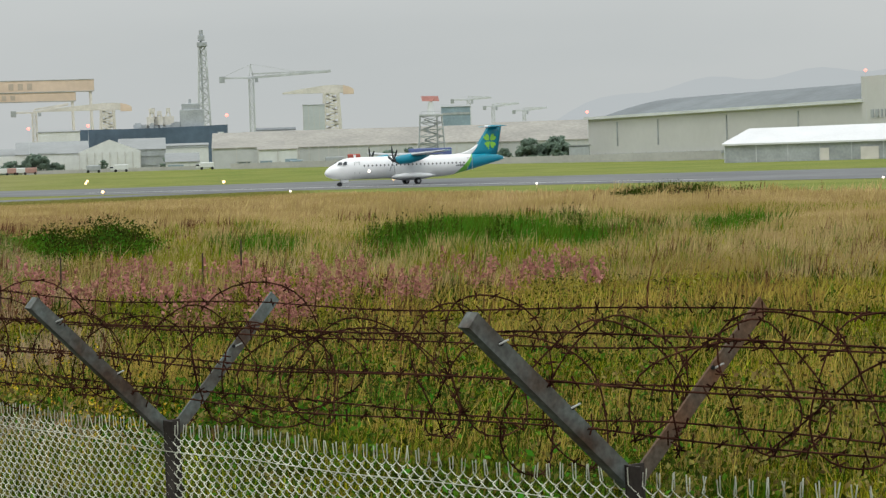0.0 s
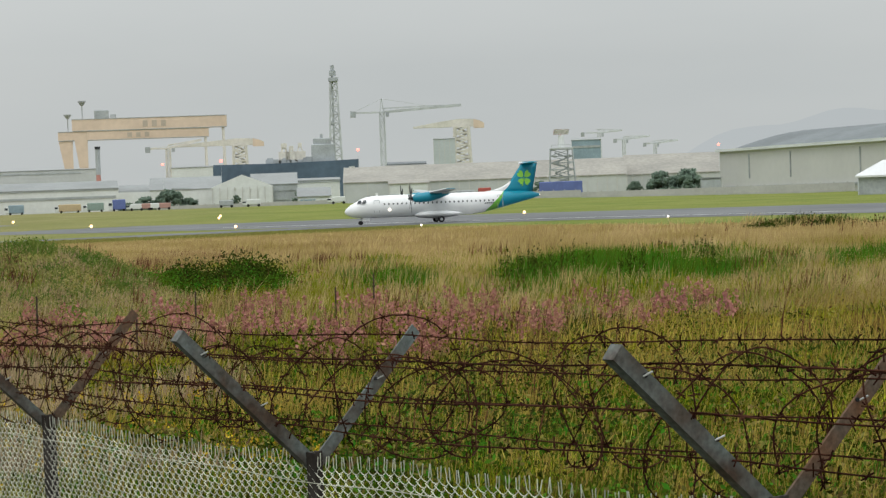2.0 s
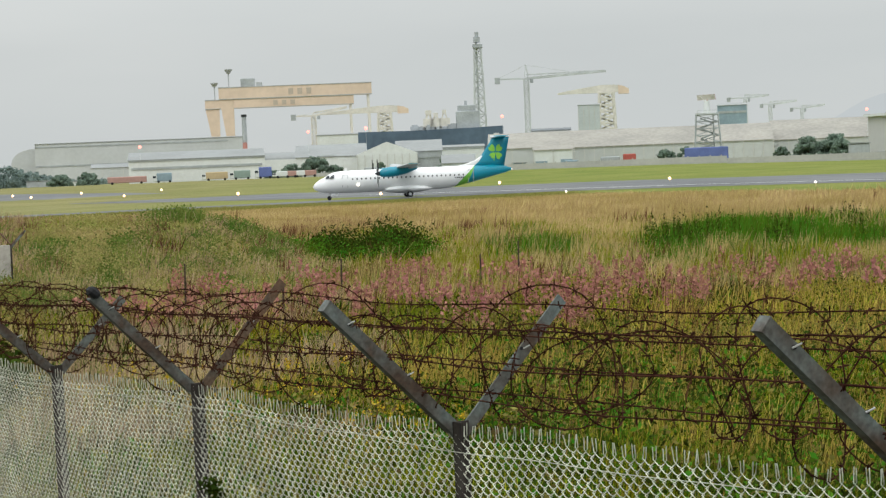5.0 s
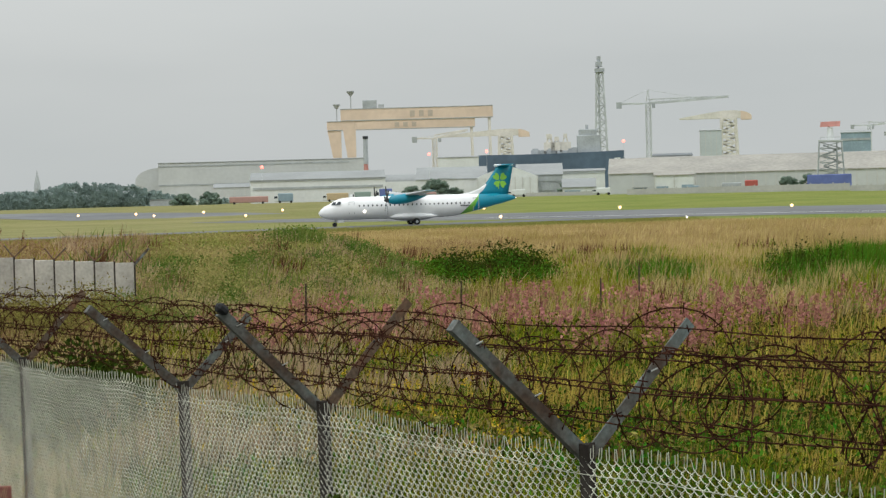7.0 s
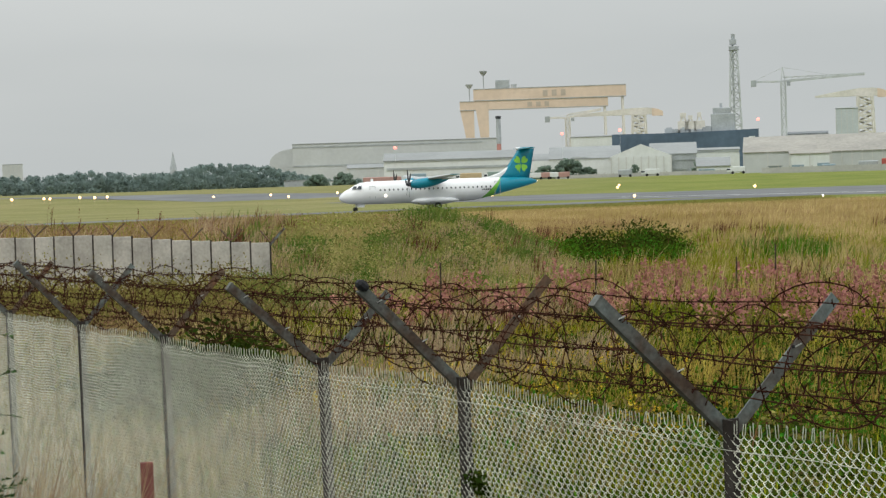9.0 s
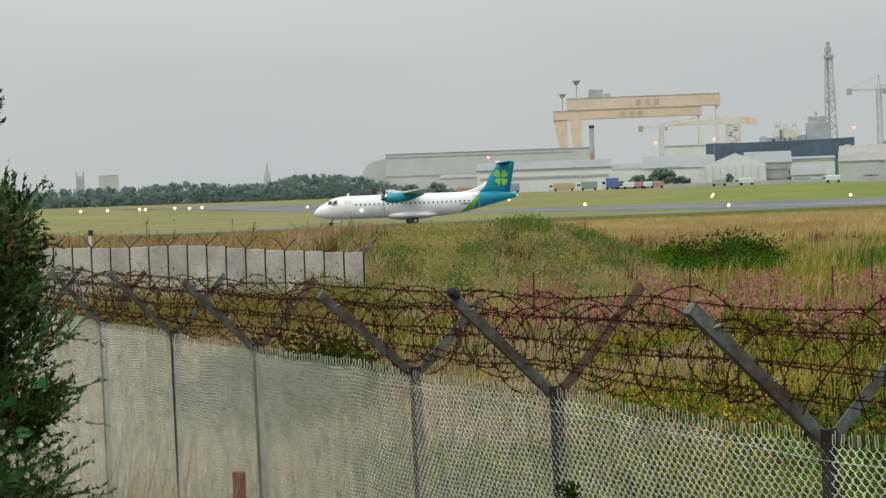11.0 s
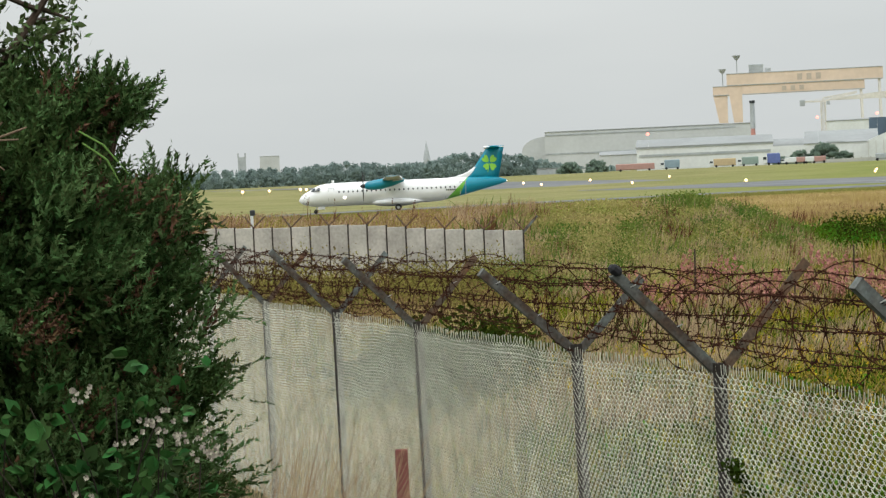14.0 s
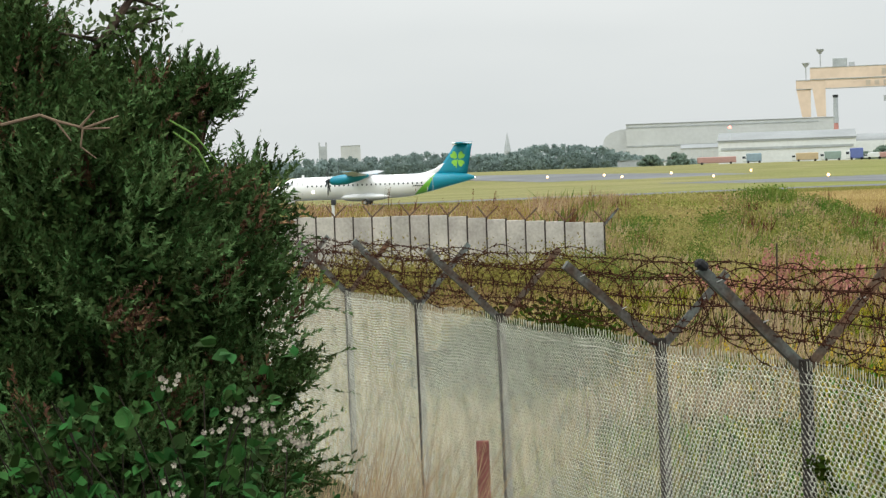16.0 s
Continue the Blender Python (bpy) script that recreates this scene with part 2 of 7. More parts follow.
def loft(bm, rings, cap=True):
    vs = [[bm.verts.new(p) for p in r] for r in rings]
    n = len(vs[0])
    for a, b in zip(vs, vs[1:]):
        for i in range(n):
            bm.faces.new((a[i], a[(i + 1) % n], b[(i + 1) % n], b[i]))
    if cap:
        bm.faces.new(vs[0][::-1])
        bm.faces.new(vs[-1])
    bmesh.ops.recalc_face_normals(bm, faces=bm.faces)


def tubes(paths, radius, sides=4):
    """Vertices and quads of thin tubes along many paths (arrays of points)."""
    V, Fq, off = [], [], 0
    ang = np.arange(sides) / sides * 2 * np.pi
    for p in paths:
        p = np.asarray(p, float)
        d = np.gradient(p, axis=0)
        d /= np.linalg.norm(d, axis=1, keepdims=True) + 1e-9
        ref = np.where(np.abs(d[:, 2:3]) < 0.9, np.array([[0, 0, 1.0]]), np.array([[1.0, 0, 0]]))
        u = np.cross(d, ref)
        u /= np.linalg.norm(u, axis=1, keepdims=True) + 1e-9
        w = np.cross(d, u)
        ring = p[:, None] + radius * (u[:, None] * np.cos(ang)[None, :, None] + w[:, None] * np.sin(ang)[None, :, None])
        V.append(ring.reshape(-1, 3))
        n = len(p)
        i = np.arange(n - 1)[:, None] * sides + np.arange(sides)[None]
        j = np.arange(n - 1)[:, None] * sides + (np.arange(sides)[None] + 1) % sides
        Fq.append(np.stack([i, j, j + sides, i + sides], -1).reshape(-1, 4) + off)
        off += n * sides
    return np.concatenate(V), np.concatenate(Fq)


def spot(az, dist, z=0.0, turn=0.0):
    """A pose at a bearing (degrees left of +y) and distance; its x runs to the right of that bearing, its -y faces the origin."""
    a = radians(az)
    return Matrix.Translation((-math.sin(a) * dist, math.cos(a) * dist, z)) @ Matrix.Rotation(a + radians(turn), 4, "Z")


def smooth01(x):
    x = np.clip(x, 0, 1)
    return x * x * (3 - 2 * x)


def ground_z(x, y):
    """Height of the ground: a slight fall from the fence, a long rough bank at middle distance, and an airfield tilted
    and raised to fit the camera's view.
    """
    x, y = np.asarray(x, float), np.asarray(y, float)
    d = np.hypot(x, y)
    az = np.degrees(np.arctan2(-x, np.maximum(y, 1e-3)))
    near = 0.6 * (1 - smooth01((d - 10) / 45))
    far = np.clip(0.2 + (x - 27) * 0.0066, -0.62, 0.2) * smooth01((d - 110) / 120) * (1 - smooth01((d - 420) / 300))
    ridge = 2.05 * np.exp(-((d - 86) / 13.0) ** 2) * smooth01((az - 3.4) / 4.8)
    ridge *= 1.0 - 0.02 * smooth01((az - 11.5) / 2.5) + 0.08 * smooth01((az - 16) / 4)
    rough = 0.12 * np.sin(x * 0.31 + 1.3) * np.sin(y * 0.23) * smooth01((d - 15) / 20) * (1 - smooth01((d - 190) / 30))
    # a low crest raised by bearing so building bases fit the camera's view
    crest = np.interp(az, (-18, -12, -5, 2, 9, 14), (0.5, 0.9, 2.1, 2.6, 2.6, 2.3)) * smooth01((d - 420) / 170)
    return near + far + ridge + rough + crest


def field_edge(x):
    """How far out the rough grass reaches before the mown verge of the runway."""
    return 252.0 - 2.45 * np.clip(np.asarray(x, float) - 13.0, 0, 60)


def gz(x, y):
    return float(ground_z(x, y))


# ---------------------------------------------------------------- ground, runway
def ground_material():
    m = bpy.data.materials.new("airfield_turf")
    m.use_nodes = True
    n, l = m.node_tree.nodes, m.node_tree.links
    b = n["Principled BSDF"]
    b.inputs["Roughness"].default_value, b.inputs["Specular IOR Level"].default_value = 0.95, 0.1
    tc = n.new("ShaderNodeTexCoord")

    def noise_ramp(scale, c0, c1, p0=0.38, p1=0.62):
        t = n.new("ShaderNodeTexNoise")
        t.inputs["Scale"].default_value, t.inputs["Detail"].default_value = scale, 7.0
        l.new(tc.outputs["Object"], t.inputs["Vector"])
        r = n.new("ShaderNodeValToRGB")
        r.color_ramp.elements[0].position, r.color_ramp.elements[1].position = p0, p1
        r.color_ramp.elements[0].color, r.color_ramp.elements[1].color = (*c0, 1), (*c1, 1)
        l.new(t.outputs["Fac"], r.inputs["Fac"])
        return r.outputs["Color"]

    # near soil colour darkened to stand in for shade between the blades
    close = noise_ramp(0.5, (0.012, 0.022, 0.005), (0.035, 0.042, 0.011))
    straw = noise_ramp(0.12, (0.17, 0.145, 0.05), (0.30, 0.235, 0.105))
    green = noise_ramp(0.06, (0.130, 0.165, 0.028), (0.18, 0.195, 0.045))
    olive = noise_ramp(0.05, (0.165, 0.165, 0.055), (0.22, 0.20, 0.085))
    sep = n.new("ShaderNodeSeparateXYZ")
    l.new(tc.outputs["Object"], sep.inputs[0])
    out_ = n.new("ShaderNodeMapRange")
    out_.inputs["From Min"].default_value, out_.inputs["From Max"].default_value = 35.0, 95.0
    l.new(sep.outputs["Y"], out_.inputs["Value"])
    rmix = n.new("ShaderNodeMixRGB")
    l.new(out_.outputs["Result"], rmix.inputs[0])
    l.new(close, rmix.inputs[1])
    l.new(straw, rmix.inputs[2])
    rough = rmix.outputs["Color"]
    # the turf dries towards the far left of the airfield
    drier = n.new("ShaderNodeMapRange")
    drier.inputs["From Min"].default_value, drier.inputs["From Max"].default_value = -10.0, -75.0
    l.new(sep.outputs["X"], drier.inputs["Value"])
    mm = n.new("ShaderNodeMixRGB")
    l.new(drier.outputs["Result"], mm.inputs[0])
    l.new(green, mm.inputs[1])
    l.new(olive, mm.inputs[2])
    mown = mm.outputs["Color"]
    wob = n.new("ShaderNodeTexNoise")
    wob.inputs["Scale"].default_value = 0.05
    l.new(tc.outputs["Object"], wob.inputs["Vector"])
    add = n.new("ShaderNodeMath")
    add.operation = "MULTIPLY_ADD"
    l.new(wob.outputs["Fac"], add.inputs[0])
    add.inputs[1].default_value = 16.0
    bend = n.new("ShaderNodeMapRange")
    bend.inputs["From Min"].default_value, bend.inputs["From Max"].default_value = 13.0, 73.0
    bend.inputs["To Max"].default_value = 147.0
    l.new(sep.outputs["X"], bend.inputs["Value"])
    out_y = n.new("ShaderNodeMath")
    l.new(bend.outputs["Result"], out_y.inputs[0])
    l.new(sep.outputs["Y"], out_y.inputs[1])
    l.new(out_y.outputs[0], add.inputs[2])
    mr = n.new("ShaderNodeMapRange")
    mr.inputs["From Min"].default_value, mr.inputs["From Max"].default_value = 250.0, 262.0
    l.new(add.outputs[0], mr.inputs["Value"])
    mix = n.new("ShaderNodeMixRGB")
    l.new(mr.outputs["Result"], mix.inputs[0])
    l.new(rough, mix.inputs[1])
    l.new(mown, mix.inputs[2])
    fine = n.new("ShaderNodeTexNoise")
    fine.inputs["Scale"].default_value, fine.inputs["Detail"].default_value = 2.2, 8.0
    l.new(tc.outputs["Object"], fine.inputs["Vector"])
    fr = n.new("ShaderNodeMapRange")
    fr.inputs["From Min"].default_value, fr.inputs["From Max"].default_value = 0.3, 0.7
    fr.inputs["To Min"].default_value, fr.inputs["To Max"].default_value = 0.78, 1.2
    l.new(fine.outputs["Fac"], fr.inputs["Value"])
    hs = n.new("ShaderNodeHueSaturation")
    l.new(mix.outputs["Color"], hs.inputs["Color"])
    l.new(fr.outputs["Result"], hs.inputs["Value"])
    l.new(hs.outputs["Color"], b.inputs["Base Color"])
    bp = n.new("ShaderNodeBump")
    bp.inputs["Strength"].default_value = 0.5
    l.new(fine.outputs["Fac"], bp.inputs["Height"])
    l.new(bp.outputs["Normal"], b.inputs["Normal"])
    return m


def build_ground():
    """One sheet from behind the camera to the horizon: a polar grid, fine close by."""
    az = np.radians(np.concatenate([np.arange(-180, -30, 10), np.arange(-30, 40, 0.75), np.arange(40, 180, 10)]))
    d = np.concatenate([[0.0], np.geomspace(0.8, 420, 150), np.geomspace(440, 4600, 20)])
    A, D = np.meshgrid(az, d)
    X, Y = -np.sin(A) * D, np.cos(A) * D
    Z = ground_z(X, np.where(Y > 0.5, Y, 0.5))
    Z = np.where((Y < 3), np.minimum(Z, 0.6), Z)
    V = np.stack([X, Y, Z], -1).reshape(-1, 3)
    na, nd = len(az), len(d)
    i = np.arange(nd - 1)[:, None] * na + np.arange(na)[None]
    j = np.arange(nd - 1)[:, None] * na + (np.arange(na)[None] + 1) % na
    Q = np.stack([i, j, j + na, i + na], -1).reshape(-1, 4)
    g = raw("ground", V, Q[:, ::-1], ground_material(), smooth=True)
    return tagged(g, "rough turf field running out to a mown airfield", "ground", kind="structure")


build_ground()


def strip(name, pts_a, pts_b, lift, material, label):
    """A paved strip between two edge lines, laid on the ground."""
    n = 60
    ta = np.linspace(0, 1, n)

    def along(pts):
        pts = np.asarray(pts, float)
        s = np.linspace(0, 1, len(pts))
        return np.stack([np.interp(ta, s, pts[:, k]) for k in range(2)], -1)

    a, b = along(pts_a), along(pts_b)
    V = []
    m = 9
    for k in range(m):
        p = a + (b - a) * k / (m - 1)
        V.append(np.column_stack([p, ground_z(p[:, 0], p[:, 1]) + lift]))
    V = np.concatenate(V)
    i = np.arange(m - 1)[:, None] * n + np.arange(n - 1)[None]
    Q = np.stack([i, i + 1, i + 1 + n, i + n], -1).reshape(-1, 4)
    return tagged(raw(name, V, Q, material), label, name.split("_")[0], kind="structure")


strip("runway", [(190, 60), (61, 226), (26, 266), (16, 278), (-33, 345), (-78, 430), (-170, 540), (-340, 800)],
      [(300, 130), (88, 322), (38, 372), (20, 398), (-36, 440), (-84, 505), (-195, 600), (-390, 860)], 0.03, M_ASPHALT,
      "long worn grey asphalt runway across mown grass")
strip("taxiway", [(12, 286), (-40, 281), (-120, 266), (-260, 229)], [(-10, 306), (-60, 297), (-130, 280), (-260, 246)], 0.045, M_ASPHALT,
      "grey asphalt taxiway leading off the runway")
strip("runway_marking", [(57, 250), (20, 295), (-20, 350)], [(58, 251), (21, 296.4), (-19.2, 351.4)], 0.06, M_LINE,
      "worn white painted line along the runway")


# ---------------------------------------------------------------- the perimeter fence
BETA, GAP = radians(30.0), 3.9
F_DIR = Vector((-math.sin(BETA), math.cos(BETA), 0))       # along the fence, away from the camera
F_OUT = Vector((math.cos(BETA), math.sin(BETA), 0))        # across it, away from the camera


def fence_s(az):
    return GAP / math.tan(BETA - radians(az))


def fence_at(s, u=0.0, z=0.0):
    p = F_OUT * (GAP + u) + F_DIR * s
    return Vector((p.x, p.y, z))


# bearing, height of the mesh at the post, near arm reach and rise, far arm reach and rise, lean along the fence
POSTS = (
    (-34.0, 2.86, 0.42, 0.46, 0.44, 0.45, 0.00),
    (-10.77, 2.78, 0.515, 0.43, 0.50, 0.41, 0.03),
    (1.30, 2.70, 0.515, 0.465, 0.46, 0.43, 0.02),
    (8.06, 2.675, 0.485, 0.448, 0.46, 0.455, 0.03),
    (11.60, 2.638, 0.515, 0.43, 0.40, 0.35, 0.05),
    (15.55, 2.59, 0.497, 0.465, 0.44, 0.44, 0.06),
    (17.60, 2.56, 0.50, 0.50, 0.44, 0.44, 0.05),
    (19.35, 2.52, 0.44, 0.46, 0.42, 0.44, 0.05),
    (20.75, 2.50, 0.44, 0.46, 0.42, 0.44, 0.05),
    (21.9, 2.50, 0.44, 0.46, 0.42, 0.44, 0.05),
    (22.8, 2.50, 0.44, 0.46, 0.42, 0.44, 0.05),
)
POST_S = [fence_s(p[0]) for p in POSTS]


def mesh_top(s):
    return float(np.interp(s, POST_S, [p[1] for p in POSTS]))


def fence_floor(s):
    p = fence_at(s)
    return gz(p.x, p.y)


def angle_iron(bm, a, b, side, w=0.055, t=0.007):
    """An L-section bar from a to b; side is the way one flange points."""
    a, b, side = Vector(a), Vector(b), Vector(side).normalized()
    d = (b - a).normalized()
    other = d.cross(side).normalized()
    for f1, f2 in ((side, other), (other, side)):
        q = [a, a + f1 * w, a + f1 * w + f2 * t, a + f2 * t]
        vs = [bm.verts.new(p) for p in q] + [bm.verts.new(p + (b - a)) for p in q]
        bm.faces.new(vs[3::-1])
        bm.faces.new(vs[4:])
        for i in range(4):
            bm.faces.new((vs[i], vs[(i + 1) % 4], vs[4 + (i + 1) % 4], vs[4 + i]))
    bmesh.ops.recalc_face_normals(bm, faces=bm.faces)


def angle_arm(bm, a, b, face, back, w=0.047, depth=0.046, t=0.009):
    """One solid L-section bar: a broad flange across `face`, a second one running `back` from its edge."""
    sec = [(0, 0), (w, 0), (w, t), (t, t), (t, depth), (0, depth)]
    f, k = Vector(face).normalized(), Vector(back).normalized()
    rings = [[tuple(p + f * (u - 0.026) + k * v) for u, v in sec] for p in (Vector(a), Vector(b))]
    loft(bm, rings)


def fence_post(k):
    az, top, r1, h1, r2, h2, lean = POSTS[k]
    s = POST_S[k] + 0.04
    r1 += 0.02
    z0 = fence_floor(s) - 0.1
    base = fence_at(s, 0.034, z0)
    foot = empty("fence_post", Matrix.Translation(base))
    head = fence_at(s, 0.034, top + 0.02) - base
    low = Vector((0, 0, 0)) + F_DIR * (-lean * 1.6)
    bm = bmesh.new()
    angle_iron(bm, low - F_OUT * 0.041, head - F_OUT * 0.041, -F_DIR, 0.065, 0.008)
    part("upright", bm, M_UPRIGHT, foot, "weathered dark angle-iron upright")
    for nm, u, r, h, m_, lab in (("near_arm", -1, r1, h1, M_STEEL, "grey weathered angle-iron arm"),
                                 ("far_arm", 1, r2, h2, M_RUSTY if k % 2 else M_STEEL, "rust-stained angle-iron arm")):
        tip = head + F_OUT * (u * r) + Vector((0, 0, h))
        bm = bmesh.new()
        d_ = (tip - head).normalized()
        over = F_DIR.cross(d_).normalized()
        if over.z < 0:
            over = -over
        angle_arm(bm, head - Vector((0, 0, 0.05)), tip, over, F_DIR)
        arm = part(nm, bm, m_, foot, lab)
        if k == 3 and u < 0:
            bm = bmesh.new()
            box(bm, tip + Vector((0, 0, 0.012)), (0.062, 0.062, 0.045), d_.to_track_quat("X", "Z").to_matrix().to_4x4(), 0.014)
            part("arm_cap", bm, M_RUBBER, arm, "rounded black end cap")
        elif u < 0:
            bm = bmesh.new()
            box(bm, tip + over * -0.0025 + F_DIR * 0.023, (0.008, 0.049, 0.050), Matrix((d_, F_DIR, d_.cross(F_DIR))).transposed().to_4x4(), 0.001)
            part("end_plate", bm, M_STEEL, arm, "square grey plate closing the arm")
        for f in (0.42, 0.86) if u < 0 else (0.6,):
            c = head.lerp(tip, f) - F_DIR * 0.004
            bm = bmesh.new()
            rod(bm, c - Vector((0, 0, 0.008)), c + Vector((0.026, 0, 0.004)), 0.0028, n=6)
            part("wire_tie", bm, M_BOLT, arm, "pale bent wire tie")
            bm = bmesh.new()
            rod(bm, c - F_DIR * 0.002 - d_ * 0.010, c + F_DIR * 0.003 - d_ * 0.010, 0.0065, n=8)
            part("bolt_hole", bm, M_RUBBER, arm, "dark bolt hole")
    return tagged(foot, "weathered angle-iron fence post with V-shaped arms", "fence post", group="posts of the perimeter fence")


for k in range(len(POSTS)):
    fence_post(k)


def build_mesh(s0, s1):
    """Chain-link: each wire is a flattened upright spiral hooked into its neighbours, its twisted ends standing up along the top."""
    cell, rise, thick = 0.0295, 0.0235, 0.0085
    paths = []
    n = int((s1 - s0) / cell)
    rng = np.random.default_rng(4)
    base, along, across = (np.array(v[:]) for v in (F_OUT * GAP, F_DIR, F_OUT))
    for i in range(n):
        s = s0 + i * cell
        top = mesh_top(s) - 0.028 + 0.010 * math.sin(s * 2.1) + 0.006 * math.sin(s * 7.0)
        low = max(fence_floor(s) + 0.02, top - (2.3 if s < 9 else 1.9))
        m = int((top - low) / rise)
        k = np.arange(m, dtype=float)
        # rounded bends: two points to each stretch between bends
        f = np.sort(np.concatenate([k + 0.17, k + 0.83]))
        seg = np.floor(f)
        flip = np.where((seg + i) % 2 < 1, 1.0, -1.0)
        g = f - seg
        z = top - f * rise
        a = s + cell * (0.5 - 0.54 * flip * (1 - 2 * g)) + 0.002 * np.sin(z * 9 + s) - 0.3 * (top - z)
        lean_out = 0.004 * np.sin(s * 1.7 + z * 1.1)
        u = lean_out + thick * flip
        pts = base + np.outer(a, along) + np.outer(u, across)
        pts[:, 2] = z
        tip = pts[0] + np.array([0.004 * rng.standard_normal(), 0.004 * rng.standard_normal(), 0.035 + 0.012 * rng.random()])
        paths.append(np.vstack([tip, pts]))
    V, Q = tubes(paths, 0.0022, 3)
    ob = raw("chain_link_mesh", V, Q, M_GALV, smooth=False)
    ss = np.linspace(s0, s1, 120)
    line = np.array([fence_at(s, -0.008, mesh_top(s) - 0.09 + 0.004 * math.sin(s * 5))[:] for s in ss])
    V, Q = tubes([line], 0.0016, 4)
    raw("line_wire", V, Q, M_GALV, ob, "plain galvanised straining wire")
    return tagged(ob, "galvanised chain-link mesh of the perimeter fence", "fence", kind="")


build_mesh(1.6, POST_S[-1])


def barbed_strand(name, pts, seed, r=0.0027, every=0.10, barb=0.021, label="rusty strand of barbed wire", cat="barbed wire", group=""):
    """A twisted strand with four-point barbs at regular steps."""
    pts = np.asarray(pts, float)
    rng = np.random.default_rng(seed)
    seg = np.linalg.norm(np.diff(pts, axis=0), axis=1)
    run = np.concatenate([[0], np.cumsum(seg)])
    V, Q = tubes([pts], r, 4)
    strand = raw(name, V, Q, M_BARB)
    paths = []
    for s in np.arange(0.05, run[-1], every):
        s = s + rng.uniform(-0.01, 0.01)
        c = np.array([np.interp(s, run, pts[:, k]) for k in range(3)])
        for _ in range(2):
            d = rng.standard_normal(3)
            d /= np.linalg.norm(d)
            paths.append(np.array([c - d * barb, c + d * barb]))
    V, Q = tubes(paths, r, 3)
    tagged(raw("barb", V, Q, M_BARB, strand, "short sharp barbs twisted round the wire"), kind="stuff")
    return tagged(strand, label, cat, group)


# straight strands strung from arm to arm
for u_sign, fr in ((-1, 0.3), (-1, 0.62), (-1, 0.93), (1, 0.28), (1, 0.5), (1, 0.72), (1, 0.95)):
    pts = []
    ph = random.uniform(0, 6)
    for s in np.arange(2.0, POST_S[-1], 0.1):
        top = mesh_top(s)
        i = np.interp(s, POST_S, range(len(POST_S)))
        sag = 0.018 * math.sin(math.pi * (i % 1))
        pts.append(fence_at(s, u_sign * 0.43 * fr, top + 0.45 * fr - sag + 0.006 * math.sin(s * 3 + ph))[:])
    barbed_strand("barbed_wire", pts, int(fr * 100) + u_sign, group="straight strands on the fence arms")


def coil(s0, s1, radius, pitch, u, zc, seed, flat=1.0):
    """A loose coil of barbed wire lying in the V of the arms, with uneven loops."""
    rng = np.random.default_rng(seed)
    turns = (s1 - s0) / pitch
    th = np.arange(0, turns * 2 * np.pi, 0.22)
    ph = rng.uniform(0, 6.28, 8)
    s = s0 + th / (2 * np.pi) * pitch + 0.13 * np.sin(th * 0.31 + ph[0]) + 0.07 * np.sin(th * 0.83 + ph[1])
    r = radius * (1 + 0.20 * np.sin(th * 0.23 + ph[2]) + 0.13 * np.sin(th * 0.47 + ph[3]) + 0.05 * np.sin(th * 2.3 + ph[7]))
    du = u + r * 0.95 * np.cos(th) + 0.03 * np.sin(th * 0.37 + ph[4])
    z = np.array([mesh_top(a) for a in s]) + zc + r * flat * np.sin(th) + 0.03 * np.sin(th * 0.29 + ph[5])
    s = s + 0.06 * np.sin(th + ph[6]) + 0.03 * np.sin(th * 2.7 + ph[1])
    base = np.array((F_OUT * GAP)[:])
    pts = base + np.outer(s, np.array(F_DIR[:])) + np.outer(du, np.array(F_OUT[:]))
    pts[:, 2] = z
    barbed_strand("barbed_wire_coil", pts, seed, 0.0027, 0.08, 0.019, "rusty tangled coil of barbed wire lying in the fence arms",
                  "barbed wire", "coils along the fence")


coil(2.2, POST_S[-1], 0.20, 0.40, 0.06, 0.235, 11)
coil(2.4, POST_S[-1], 0.165, 0.55, 0.10, 0.21, 12)


def far_fence():
    """The perimeter seen end-on beyond a corner: solid pale panels stand in for dense mesh, between posts with arms."""
    d0, a0, a1 = 68.0, 12.35, 27.0
    pitch = 0.62
    n = 26
    c0 = spot(a0, d0).translation
    c1 = spot(a1, 74.0).translation
    way = (c1 - c0).normalized()
    out = Vector((way.y, -way.x, 0))
    if out.y < 0:
        out = -out
    rotz = Matrix.Rotation(math.atan2(way.y, way.x), 4, "Z")
    wall = empty("panel_fence", Matrix.Translation((c0.x, c0.y, 0)))
    me_panel = None
    for i in range(n):
        p = way * (pitch * i)
        zt = 1.88 + 0.30 * float(smooth01(i / 9)) + 0.02 * math.sin(i * 0.9) + 0.007 * i
        bm = bmesh.new()
        box(bm, p + way * pitch * 0.5 + Vector((0, 0, zt / 2 - 0.25)), (pitch - 0.05, 0.09, zt + 0.5), rotz, 0.012)
        part("panel", bm, M_PANEL, wall)
        bm = bmesh.new()
        bar(bm, p + Vector((0, 0, -0.5)), p + Vector((0, 0, zt + 0.02)), 0.045)
        post = part("post", bm, M_UPRIGHT, wall, "dark steel post")
        if i % 2 == 0:
            bm = bmesh.new()
            for u in (-1, 1):
                bar(bm, p + Vector((0, 0, zt)), p + way * (u * 0.34) + out * 0.2 + Vector((0, 0, zt + 0.36)), 0.04)
            part("arm", bm, M_RUSTY, post, "splayed rusty arm")
    bm = bmesh.new()
    bar(bm, Vector((0, 0, 1.8)), -way * 0.45 + Vector((0, 0, 2.3)), 0.06)
    part("corner_arm", bm, M_STEEL, wall, "angled steel corner arm")
    tagged(wall, "pale solid panel fence with rusty splayed arms on a bank", "fence")


far_fence()

